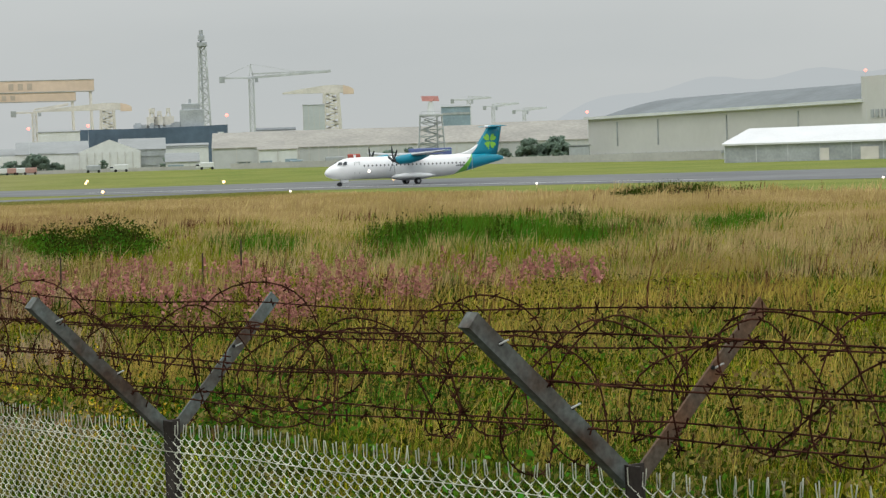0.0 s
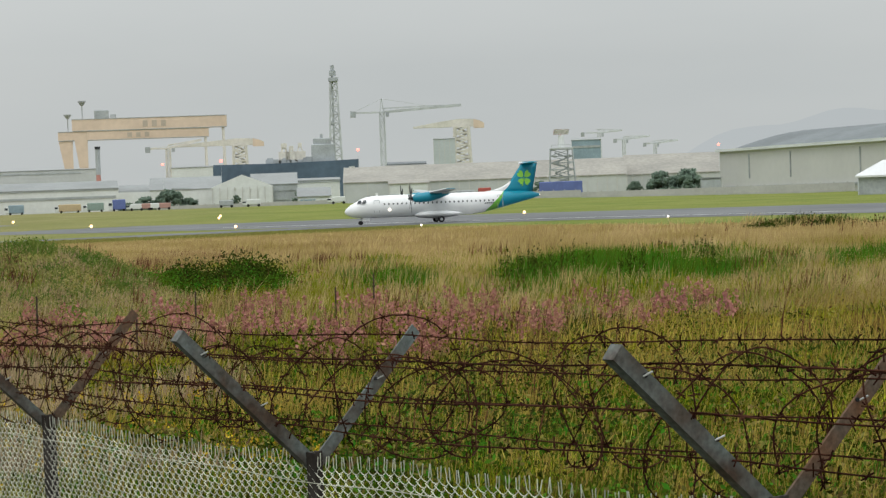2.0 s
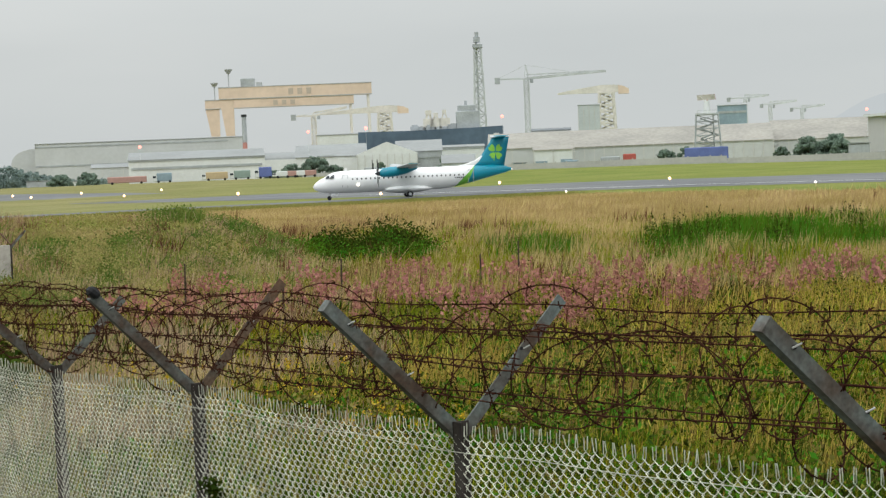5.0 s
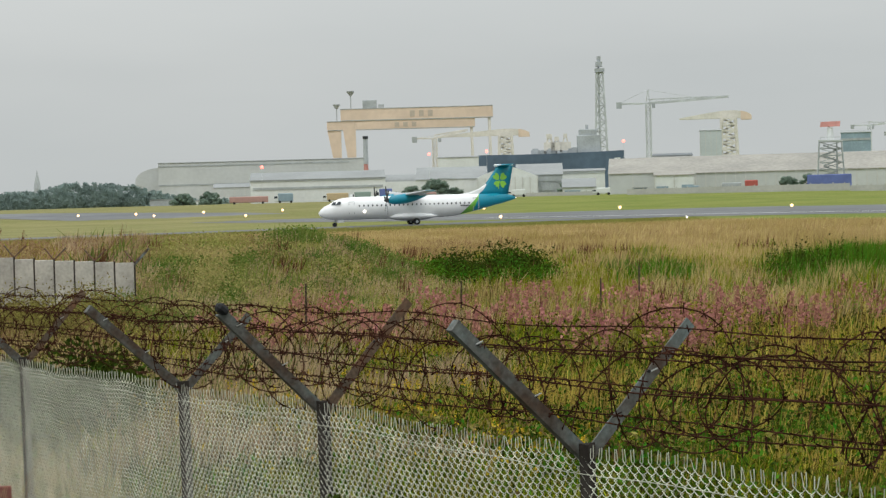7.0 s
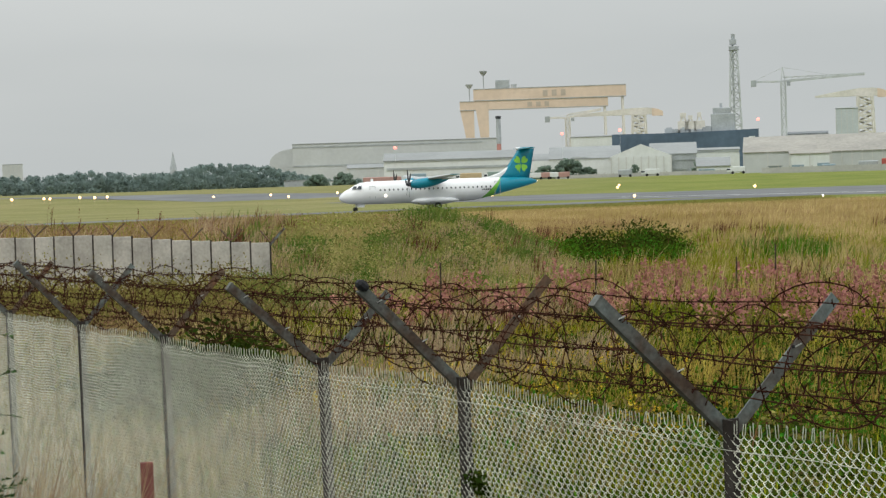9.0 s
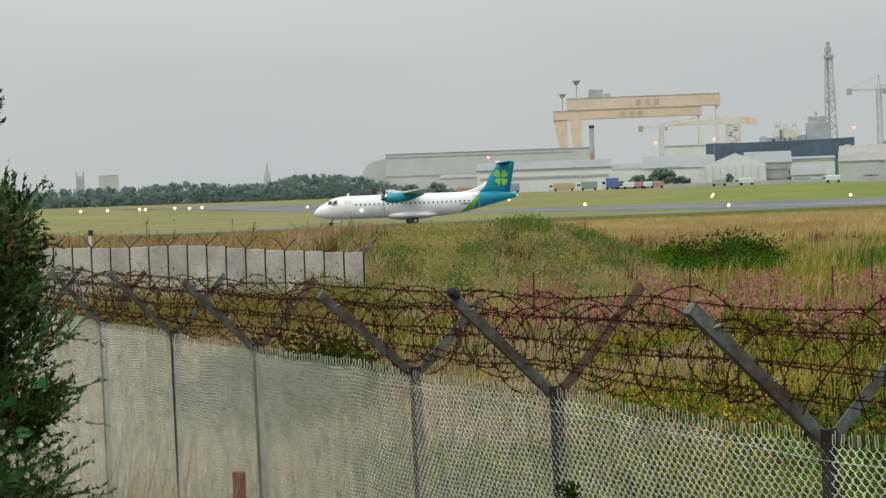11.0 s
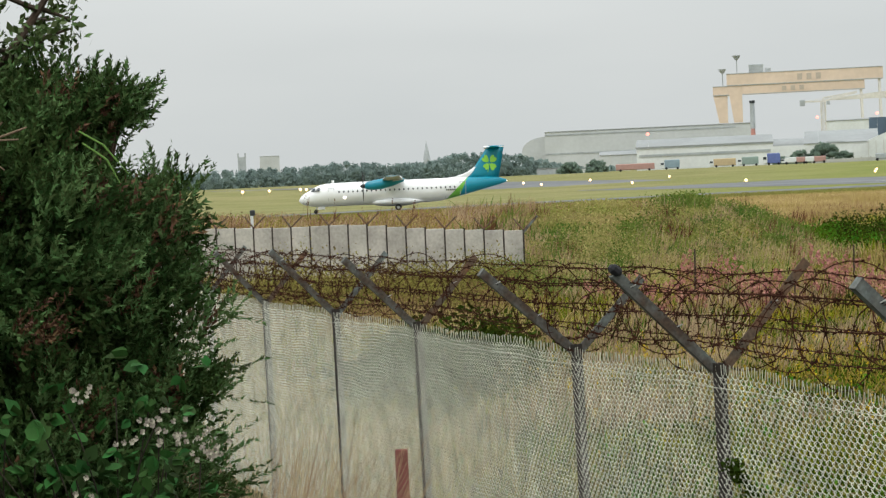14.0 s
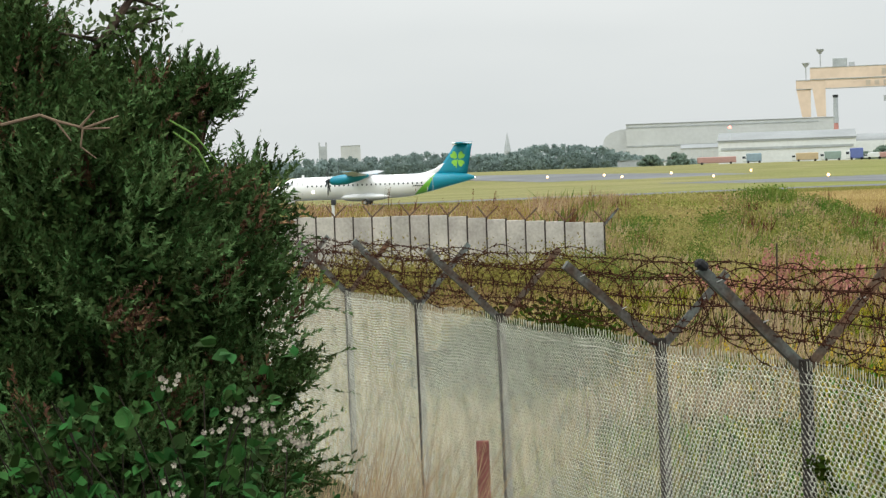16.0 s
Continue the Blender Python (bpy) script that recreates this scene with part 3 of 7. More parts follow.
# faded red board drawn as a post, before the mesh to fit the view
bm = bmesh.new()
mk = spot(16.08, 15.35, 0.43)
box(bm, (0, 0, 0.66), (0.09, 0.05, 1.32), None, 0.006)
tagged(obj("marker_post", bm, M_MARK, loc=mk), "faded red timber marker post beside the fence", "marker post")


# ---------------------------------------------------------------- the airliner
def section(x, w, zt, zb, n=20):
    zc, h = (zt + zb) / 2, (zt - zb) / 2
    return [(x, w * math.cos(a), zc + h * math.sin(a)) for a in (2 * math.pi * i / n for i in range(n))]


def livery():
    """White paint that gives way to green and then teal along a slanting line towards the tail."""
    m = bpy.data.materials.new("airliner_livery")
    m.use_nodes = True
    n, l = m.node_tree.nodes, m.node_tree.links
    b = n["Principled BSDF"]
    b.inputs["Roughness"].default_value = 0.3
    tc = n.new("ShaderNodeTexCoord")
    sp = n.new("ShaderNodeSeparateXYZ")
    l.new(tc.outputs["Object"], sp.inputs[0])
    # two lines that lean back with height and meet at the top of the fuselage: white to green, green to teal
    def behind(slope, start):
        q = n.new("ShaderNodeMath")
        q.operation = "MULTIPLY_ADD"
        l.new(sp.outputs["Z"], q.inputs[0])
        q.inputs[1].default_value = -slope
        l.new(sp.outputs["X"], q.inputs[2])
        g = n.new("ShaderNodeMath")
        g.operation = "GREATER_THAN"
        l.new(q.outputs[0], g.inputs[0])
        g.inputs[1].default_value = start
        return g.outputs[0]

    c1 = n.new("ShaderNodeMixRGB")
    c1.inputs[1].default_value, c1.inputs[2].default_value = (0.80, 0.81, 0.82, 1), (0.16, 0.46, 0.06, 1)
    l.new(behind(1.02, 5.1), c1.inputs[0])
    cr = n.new("ShaderNodeMixRGB")
    cr.inputs[2].default_value = (0.0, 0.235, 0.345, 1)
    l.new(c1.outputs["Color"], cr.inputs[1])
    l.new(behind(0.48, 7.25), cr.inputs[0])
    nz = n.new("ShaderNodeTexNoise")
    nz.inputs["Scale"].default_value = 1.5
    l.new(tc.outputs["Object"], nz.inputs["Vector"])
    mr = n.new("ShaderNodeMapRange")
    mr.inputs["To Min"].default_value, mr.inputs["To Max"].default_value = 0.93, 1.05
    l.new(nz.outputs["Fac"], mr.inputs["Value"])
    hs = n.new("ShaderNodeHueSaturation")
    l.new(cr.outputs["Color"], hs.inputs["Color"])
    l.new(mr.outputs["Result"], hs.inputs["Value"])
    l.new(hs.outputs["Color"], b.inputs["Base Color"])
    return m


def wing_panel(bm, p0, c0, t0, p1, c1, t1):
    """A tapered wing from p0 to p1 (leading edges), chords c along +x, thickness t."""
    prof = ((0, 0), (0.03, 0.35), (0.15, 0.85), (0.35, 1.0), (0.65, 0.6), (1, 0.04), (0.65, -0.35), (0.3, -0.5), (0.06, -0.35))
    rings = [[(p[0] + c * a, p[1], p[2] + t * b) for a, b in prof] for p, c, t in ((p0, c0, t0), (p1, c1, t1))]
    loft(bm, rings)


def build_airliner():
    """Nose towards -x, the main wheels' axle at x = 0; z = 0 is the tarmac."""
    OX = -12.9
    plane = empty("airliner")
    lv = livery()
    st = ((0.0, 0.06, 1.86, 1.74), (0.25, 0.42, 2.28, 1.42), (0.8, 0.78, 2.72, 1.16), (1.5, 1.02, 3.05, 1.0), (2.1, 1.16, 3.42, 0.94),
          (2.8, 1.28, 3.72, 0.90), (3.8, 1.40, 3.86, 0.88), (5.2, 1.43, 3.90, 0.88), (9.0, 1.43, 3.92, 0.88), (14.0, 1.43, 3.92, 0.88),
          (17.0, 1.43, 3.92, 0.90), (18.6, 1.38, 3.92, 1.02), (20.4, 1.22, 3.92, 1.38), (22.4, 0.95, 3.92, 1.86), (24.4, 0.62, 3.90, 2.36),
          (26.2, 0.32, 3.72, 2.80), (27.1, 0.10, 3.42, 3.08))
    bm = bmesh.new()
    loft(bm, [section(x + OX, w, zt, zb, 28) for x, w, zt, zb in st])
    fus = part("fuselage", bm, lv, plane, "white fuselage sweeping into green and teal at the tail", True)
    # windows along both sides
    bmw = bmesh.new()
    outline = [(0.10 * math.cos(a), 0.14 * math.sin(a)) for a in (2 * math.pi * i / 10 for i in range(10))]
    prism(bmw, outline, -0.012, 0.012)
    mw = bpy.data.meshes.new("cabin_window")
    bmw.to_mesh(mw)
    bmw.free()
    mw.materials.append(M_DARKGLASS)
    for side in (-1, 1):
        for i in range(26):
            w = new("cabin_window", mw)
            w.parent = fus
            x = 5.3 + i * 0.6 + OX
            w.matrix_basis = pose(x, side * 1.405, 2.72, side * 10)
    # cockpit glazing
    for side in (-1, 1):
        for x0, x1, y0, y1, z0, z1 in ((1.62, 2.12, 0.62, 0.98, 2.92, 3.32), (2.2, 2.75, 1.06, 1.17, 2.92, 3.36)):
            bm = bmesh.new()
            q = [(x0, y0 + 0.12, z0), (x1, y1 + 0.10, z0), (x1 + 0.12, y1 - 0.05, z1), (x0 + 0.3, y0 - 0.02, z1)]
            vs = [bm.verts.new((x + OX, side * (y + 0.04), z)) for x, y, z in q] + [bm.verts.new((x + OX, side * (y - 0.06), z)) for x, y, z in q]
            bm.faces.new(vs[:4])
            bm.faces.new(vs[7:3:-1])
            for i in range(4):
                bm.faces.new((vs[i], vs[(i + 1) % 4], vs[4 + (i + 1) % 4], vs[4 + i]))
            bmesh.ops.recalc_face_normals(bm, faces=bm.faces)
            part("cockpit_window", bm, M_DARKGLASS, fus)
    # doors: thin outlines
    for x in (3.9, 21.0):
        for side in (-1, 1):
            bm = bmesh.new()
            zt = 3.25 if x < 10 else 3.4
            for a, b in (((0, 1.62), (0, zt)), ((0.72, 1.62), (0.72, zt)), ((0, zt), (0.72, zt))):
                y = 1.44 if x < 10 else 1.16
                bar(bm, (x + a[0] + OX, side * (y - 0.12), a[1]), (x + b[0] + OX, side * (y - 0.12), b[1]), 0.03, 0.06)
            part("door_outline", bm, M_GREYPAINT, fus)
    # dark row of plain bars where the registration stands
    bm = bmesh.new()
    for i in range(5):
        box(bm, (19.2 + i * 0.28 + OX, -1.30, 2.38), (0.2, 0.03, 0.16))
    part("registration_bars", bm, M_DARKMETAL, fus, "short dark marks")
    # belly fairing with the gear bays
    bm = bmesh.new()
    loft(bm, [[(x + OX, w * math.cos(a), 1.12 + h * math.sin(a)) for a in (2 * math.pi * i / 18 for i in range(18))]
              for x, w, h in ((9.2, 0.5, 0.1), (10.2, 1.5, 0.42), (11.4, 1.95, 0.56), (13.6, 1.98, 0.58), (15.0, 1.6, 0.42), (16.4, 0.6, 0.12))])
    part("belly_fairing", bm, M_WHITE, plane, "white bulged landing gear fairing", True)
    # wing
    for side in (-1, 1):
        bm = bmesh.new()
        wing_panel(bm, (11.0 + OX, 0, 4.02), 2.62, 0.28, (11.0 + OX, side * 4.6, 4.06), 2.6, 0.27)
        wing_panel(bm, (11.0 + OX, side * 4.6, 4.06), 2.6, 0.27, (11.75 + OX, side * 13.5, 4.45), 1.55, 0.15)
        wing = part("wing", bm, M_GREYPAINT, plane, "slender light grey high wing", False)
        bm = bmesh.new()
        box(bm, (12.3 + OX, side * 13.5, 4.47), (1.2, 0.05, 0.08), None, 0.02)
        part("wingtip", bm, M_TEAL, wing)
        # flap track fairings
        for y in (3.2, 6.4, 8.8):
            bm = bmesh.new()
            rod(bm, (12.4 + OX, side * y, 3.93), (14.0 + OX, side * y, 3.98), 0.10, 0.03, 8)
            part("flap_fairing", bm, M_GREYPAINT, wing)
        # engine nacelle
        y = side * 4.05
        bm = bmesh.new()
        ring = ((8.75, 0.30, 3.62, 3.02), (9.0, 0.42, 3.86, 2.86), (9.8, 0.52, 4.05, 2.78), (11.0, 0.56, 4.2, 2.86), (12.4, 0.5, 4.22, 3.2), (13.8, 0.2, 4.1, 3.75))
        loft(bm, [[(x + OX, y + w * math.cos(a), (zt + zb) / 2 + (zt - zb) / 2 * math.sin(a)) for a in (2 * math.pi * i / 16 for i in range(16))]
                  for x, w, zt, zb in ring])
        nac = part("engine_nacelle", bm, M_TEAL, plane, "teal turboprop engine nacelle", True)
        bm = bmesh.new()
        loft(bm, [[(x + OX, y + r * math.cos(a), 3.34 + r * math.sin(a)) for a in (2 * math.pi * i / 14 for i in range(14))]
                  for x, r in ((8.76, 0.29), (8.5, 0.26), (8.25, 0.16), (8.12, 0.03))])
        part("spinner", bm, M_DARKMETAL, nac, "", True)
        bm = bmesh.new()
        for i in range(6):
            a = math.pi / 3 * i + 0.26
            d = Vector((0, math.cos(a), math.sin(a)))
            t = Vector((0.35, -math.sin(a) * 0.94, math.cos(a) * 0.94)).normalized()
            c = Vector((8.5 + OX, y, 3.34))
            n_ = d.cross(t).normalized()
            rr = ((0.2, 0.09), (0.7, 0.17), (1.4, 0.18), (1.96, 0.09))
            loft(bm, [[c + d * r + t * (w * u) + n_ * (0.025 * v) for u, v in ((-1, 0), (0, 1), (1, 0), (0, -1))] for r, w in rr])
        part("propeller", bm, M_DARKMETAL, nac, "dark six-bladed propeller")
        # main gear
        bm = bmesh.new()
        rod(bm, (0, side * 1.6, 1.0), (0, side * 2.02, 0.42), 0.1, n=8)
        rod(bm, (0, side * 1.75, 0.40), (0, side * 2.35, 0.40), 0.06, n=8)
        leg = part("main_gear_leg", bm, M_GREYPAINT, plane)
        for yy in (1.86, 2.26):
            bm = bmesh.new()
            rod(bm, (0, side * yy - 0.11, 0.42), (0, side * yy + 0.11, 0.42), 0.42, n=20)
            part("main_wheel", bm, M_RUBBER, leg, "black tyre")
            bm = bmesh.new()
            rod(bm, (0, side * yy - 0.12, 0.42), (0, side * yy + 0.12, 0.42), 0.2, n=14)
            part("wheel_hub", bm, M_GREYPAINT, leg)
    # nose gear
    bm = bmesh.new()
    rod(bm, (2.3 + OX, 0, 1.0), (2.15 + OX, 0, 0.3), 0.07, n=8)
    leg = part("nose_gear_leg", bm, M_GREYPAINT, plane)
    for yy in (-0.2, 0.2):
        bm = bmesh.new()
        rod(bm, (2.15 + OX, yy - 0.08, 0.28), (2.15 + OX, yy + 0.08, 0.28), 0.28, n=18)
        part("nose_wheel", bm, M_RUBBER, leg, "black tyre")
    bm = bmesh.new()
    box(bm, (2.9 + OX, 0.34, 0.72), (0.9, 0.03, 0.36), None, 0.01)
    box(bm, (2.9 + OX, -0.34, 0.72), (0.9, 0.03, 0.36), None, 0.01)
    part("nose_gear_door", bm, M_WHITE, leg)
    # fin, rudder, tailplane
    bm = bmesh.new()
    prof = ((0, 0), (0.12, 0.8), (0.35, 1), (0.7, 0.6), (1, 0.05), (0.7, -0.6), (0.35, -1), (0.12, -0.8))
    rows = ((21.3, 26.1, 3.55, 0.17), (22.25, 26.25, 4.4, 0.17), (22.9, 26.4, 5.1, 0.17), (24.2, 26.75, 6.9, 0.14), (24.75, 26.95, 7.85, 0.12))
    loft(bm, [[(x0 + (x1 - x0) * a + OX, t * b, z) for a, b in prof] for x0, x1, z, t in rows])
    fin = part("fin", bm, M_TEAL, plane, "teal tail fin with a bright green leaf emblem", True)
    bm = bmesh.new()
    loft(bm, [[(x0 + (x1 - x0) * a + OX, t * b, z) for a, b in prof] for x0, x1, z, t in ((18.0, 24.0, 3.72, 0.12), (20.6, 23.4, 4.08, 0.13), (22.0, 23.4, 4.55, 0.13), (23.0, 23.5, 5.2, 0.06))])
    part("dorsal_fillet", bm, M_WHITE, plane, "white fillet sweeping up to the fin", True)
    for side in (-1, 1):
        bm = bmesh.new()
        wing_panel(bm, (24.6 + OX, 0, 7.62), 1.75, 0.13, (25.0 + OX, side * 3.65, 7.68), 1.05, 0.08)
        part("tailplane", bm, M_TEAL if side else M_WHITE, plane, "teal tailplane on top of the fin")
    bm = bmesh.new()
    rod(bm, (24.3 + OX, 0, 7.66), (26.9 + OX, 0, 7.70), 0.19, 0.08, 10)
    part("fin_cap", bm, M_WHITE, plane, "white bullet fairing")
    # leaf emblem: four notched leaves and a stem, standing just proud of both sides
    for side in (-1, 1):
        bm = bmesh.new()
        cx, cz = 24.95 + OX, 5.62
        for a, k in ((0.75, 1.0), (2.35, 1.0), (3.9, 0.85), (5.5, 0.95)):
            outl = []
            for i in range(20):
                th = 2 * math.pi * i / 20
                lx, lz = 0.66 + 0.48 * math.cos(th), 0.40 * math.sin(th) * (1 + 0.35 * math.cos(th))
                if abs(math.sin(th)) < 0.45 and math.cos(th) > 0:
                    lx -= 0.20 * (1 - abs(math.sin(th)) / 0.45)
                lx, lz = lx * k, lz * k
                outl.append((cx + lx * math.cos(a) - lz * math.sin(a), cz + (lx * math.sin(a) + lz * math.cos(a)) * 1.1))
            prism(bm, outl, side * 0.150, side * 0.20)
        part("emblem_leaf", bm, M_LEAFPAINT, fin, "bright green rounded leaves")
        bm = bmesh.new()
        bar(bm, (cx, side * 0.175, cz), (cx - 0.25, side * 0.175, cz - 1.15), 0.05, 0.10)
        part("emblem_stem", bm, M_LEAFPAINT, fin)
    # lights
    bm = bmesh.new()
    ball(bm, (6.0 + OX, -1.40, 1.95), 0.2)
    part("side_light", bm, M_LAMPW, fus, "small bright white lamp")
    bm = bmesh.new()
    ball(bm, (27.12 + OX, 0, 3.25), 0.09)
    part("tail_light", bm, M_LAMPW, fus)
    bm = bmesh.new()
    box(bm, (4.5 + OX, 0, 4.05), (0.35, 0.03, 0.4), None, 0.01)
    part("blade_aerial", bm, M_WHITE, fus)
    return tagged(plane, "white and teal twin turboprop airliner taxiing on tarmac", "airliner")


airliner = build_airliner()


# ---------------------------------------------------------------- buildings, cranes and distance
def wide(deg, dist):
    return radians(deg) * dist


def shed(name, label, az0, az1, dist, eave, ridge, depth, wall, roof, bays=0, round_roof=False, gable_front=False, turn=0.0, base=0.0, cat="industrial shed",
         bands=(), doors=()):
    """A long shed seen from its side (or gable): walls, roof, window bands, doors."""
    w = wide(az0 - az1, dist)
    m = spot((az0 + az1) / 2, dist, base, turn)
    b = empty(name, m)
    bm = bmesh.new()
    box(bm, (0, depth / 2, eave / 2), (w, depth, eave))
    wl_ = part("wall", bm, wall, b)
    bm = bmesh.new()
    if gable_front:
        if round_roof:
            out = [(-w / 2 - 0.4, eave - 0.3)] + [(-w / 2 * math.cos(math.pi * i / 14), eave + (ridge - eave) * math.sin(math.pi * i / 14)) for i in range(15)] + [(w / 2 + 0.4, eave - 0.3)]
        else:
            out = [(-w / 2 - 0.4, eave), (0, ridge), (w / 2 + 0.4, eave), (w / 2 + 0.4, eave - 0.4), (-w / 2 - 0.4, eave - 0.4)]
        prism(bm, out, 0.15, depth)
    else:
        if round_roof:
            prof = [(depth / 2 - depth / 2 * math.cos(math.pi * i / 12), eave + (ridge - eave) * math.sin(math.pi * i / 12)) for i in range(13)]
        else:
            prof = [(-0.4, eave - 0.3), (-0.4, eave), (depth / 2, ridge), (depth + 0.4, eave), (depth + 0.4, eave - 0.3)]
        loft(bm, [[(x, y, z) for y, z in prof] for x in (-w / 2 - 0.3, w / 2 + 0.3)])
    part("roof", bm, roof, b)
    if bays:
        me = None
        for i in range(bays + 1):
            if me is None:
                bm = bmesh.new()
                box(bm, (0, 0, eave / 2), (max(0.35, w / bays * 0.04), 0.5, eave * 0.98))
                o = part("pilaster", bm, M_SHEDG, b)
                me = o.data
            else:
                o = new("pilaster", me)
                o.parent = b
            o.matrix_basis = Matrix.Translation((-w / 2 + w * i / bays, -0.2, 0))
    for f0, f1, z0, z1 in bands:
        bm = bmesh.new()
        box(bm, ((f0 + f1) / 2 * w - w / 2, -0.12, (z0 + z1) / 2), ((f1 - f0) * w, 0.3, z1 - z0))
        part("window_band", bm, M_BAND, b)
    for f, dw, dh in doors:
        bm = bmesh.new()
        box(bm, (f * w - w / 2, -0.15, dh / 2), (dw, 0.4, dh))
        part("door", bm, M_GLASSB, b)
    return tagged(b, label, cat)


def hut(name, label, az, dist, w, h, depth, material, cat="building", z=0.0, top=None):
    b = empty(name, spot(az, dist, z))
    bm = bmesh.new()
    box(bm, (0, depth / 2, h / 2), (w, depth, h), None, min(0.3, h * 0.06))
    part("wall", bm, material, b)
    bm = bmesh.new()
    box(bm, (0, depth / 2, h + 0.15), (w + 0.6, depth + 0.6, 0.3))
    part("roof", bm, top or M_ROOFG, b)
    return tagged(b, label, cat)


def lattice(bm, x, y, z0, z1, w0, w1, n, r):
    """A square lattice tower: four legs, rings and diagonals."""
    cs = []
    for i in range(n + 1):
        f = i / n
        w = (w0 + (w1 - w0) * f) / 2
        z = z0 + (z1 - z0) * f
        cs.append([Vector((x + a * w, y + b * w, z)) for a, b in ((-1, -1), (1, -1), (1, 1), (-1, 1))])
    for i in range(n):
        for k in range(4):
            bar(bm, cs[i][k], cs[i + 1][k], r * 1.5)
            bar(bm, cs[i + 1][k], cs[i + 1][(k + 1) % 4], r)
            a, b = (k, (k + 1) % 4) if i % 2 else ((k + 1) % 4, k)
            bar(bm, cs[i][a], cs[i + 1][b], r)


def red_lamp(az, dist, z, r):
    r *= 0.62
    bm = bmesh.new()
    ball(bm, (0, 0, 0), r)
    o = obj("obstruction_lamp", bm, M_RED, loc=spot(az, dist, z))
    bm = bmesh.new()
    rod(bm, (0, 0, -z), (0, 0, -r * 0.6), r * 0.10, r * 0.06, n=6)
    part("lamp_post", bm, M_LATTL, o)
    tagged(o, "glowing red obstruction lamp on a slim mast among the sheds", "warning light", "red obstruction lamps")


def gantry_crane(name, az0, az1, dist, top, beam, label, mast_az, house=True):
    """A giant goliath crane: box girder, a broad fixed leg at one end and a slim hinged leg at the other."""
    w = wide(az0 - az1, dist)
    b = empty(name, spot((az0 + az1) / 2, dist))
    bm = bmesh.new()
    box(bm, (0, 0, top - beam / 2), (w, 9, beam), None, 0.6)
    girder = part("girder", bm, M_CRANEY, b, "ochre yellow box girder")
    bm = bmesh.new()
    for z in (top - beam + 0.4, top - 0.4):
        box(bm, (0, -4.7, z), (w, 0.5, 0.7))
    part("walkway", bm, M_STONE, girder)
    # plain bars where the lettering stands
    for i in range(3):
        bm = bmesh.new()
        box(bm, (w * 0.03 + (i - 1) * 9.5, -4.75, top - beam * 0.52), (5.0, 0.4, beam * 0.5))
        part("marking_bar", bm, M_LETTER, girder, "faint plain bar")
    # broad tapering leg
    bm = bmesh.new()
    x0 = -w / 2
    loft(bm, [[(x0 + a, y, z) for a, y in ((a0, -4), (a1, -4), (a1, 4), (a0, 4))] for z, a0, a1 in
              ((top - beam, 0.3, 15.6), (top - beam - 10, 2.2, 15.4), (46, 6.4, 15.4), (0, 8.6, 15.4))])
    part("fixed_leg", bm, M_CRANEY, b, "broad ochre tapering leg")
    bm = bmesh.new()
    for u in (-1, 1):
        bar(bm, (w / 2 - 4, u * 2, top - beam), (w / 2 - 4 + 1.5, u * 11, 0), 2.4, 2.6)
    part("hinged_leg", bm, M_CREAM, b, "slim pale hinged leg")
    bm = bmesh.new()
    box(bm, (x0 + 31, 0, top + 4.2), (15, 8, 9), None, 0.5)
    box(bm, (x0 + 43, 0, top + 1.8), (6, 6, 4))
    if house:
        part("machinery_house", bm, M_STONE, b, "grey machinery house")
    else:
        bm.free()
    bm = bmesh.new()
    rod(bm, (x0 + 11, 0, top), (x0 + 11, 0, top + 17), 0.7, n=6)
    loft(bm, [[(x0 + 11 + r * math.cos(a), r * math.sin(a), z) for a in (math.pi / 4 * i for i in range(8))] for z, r in ((top + 14, 1.5), (top + 18, 4.2), (top + 18.8, 4.2))])
    part("lamp_mast", bm, M_STONE, b, "mast with a cluster of floodlights")
    return tagged(b, label, "gantry crane", "pair of goliath cranes")


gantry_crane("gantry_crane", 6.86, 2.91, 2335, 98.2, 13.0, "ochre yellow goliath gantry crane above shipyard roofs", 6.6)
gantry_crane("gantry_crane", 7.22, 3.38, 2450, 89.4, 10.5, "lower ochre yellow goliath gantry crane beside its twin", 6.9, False)


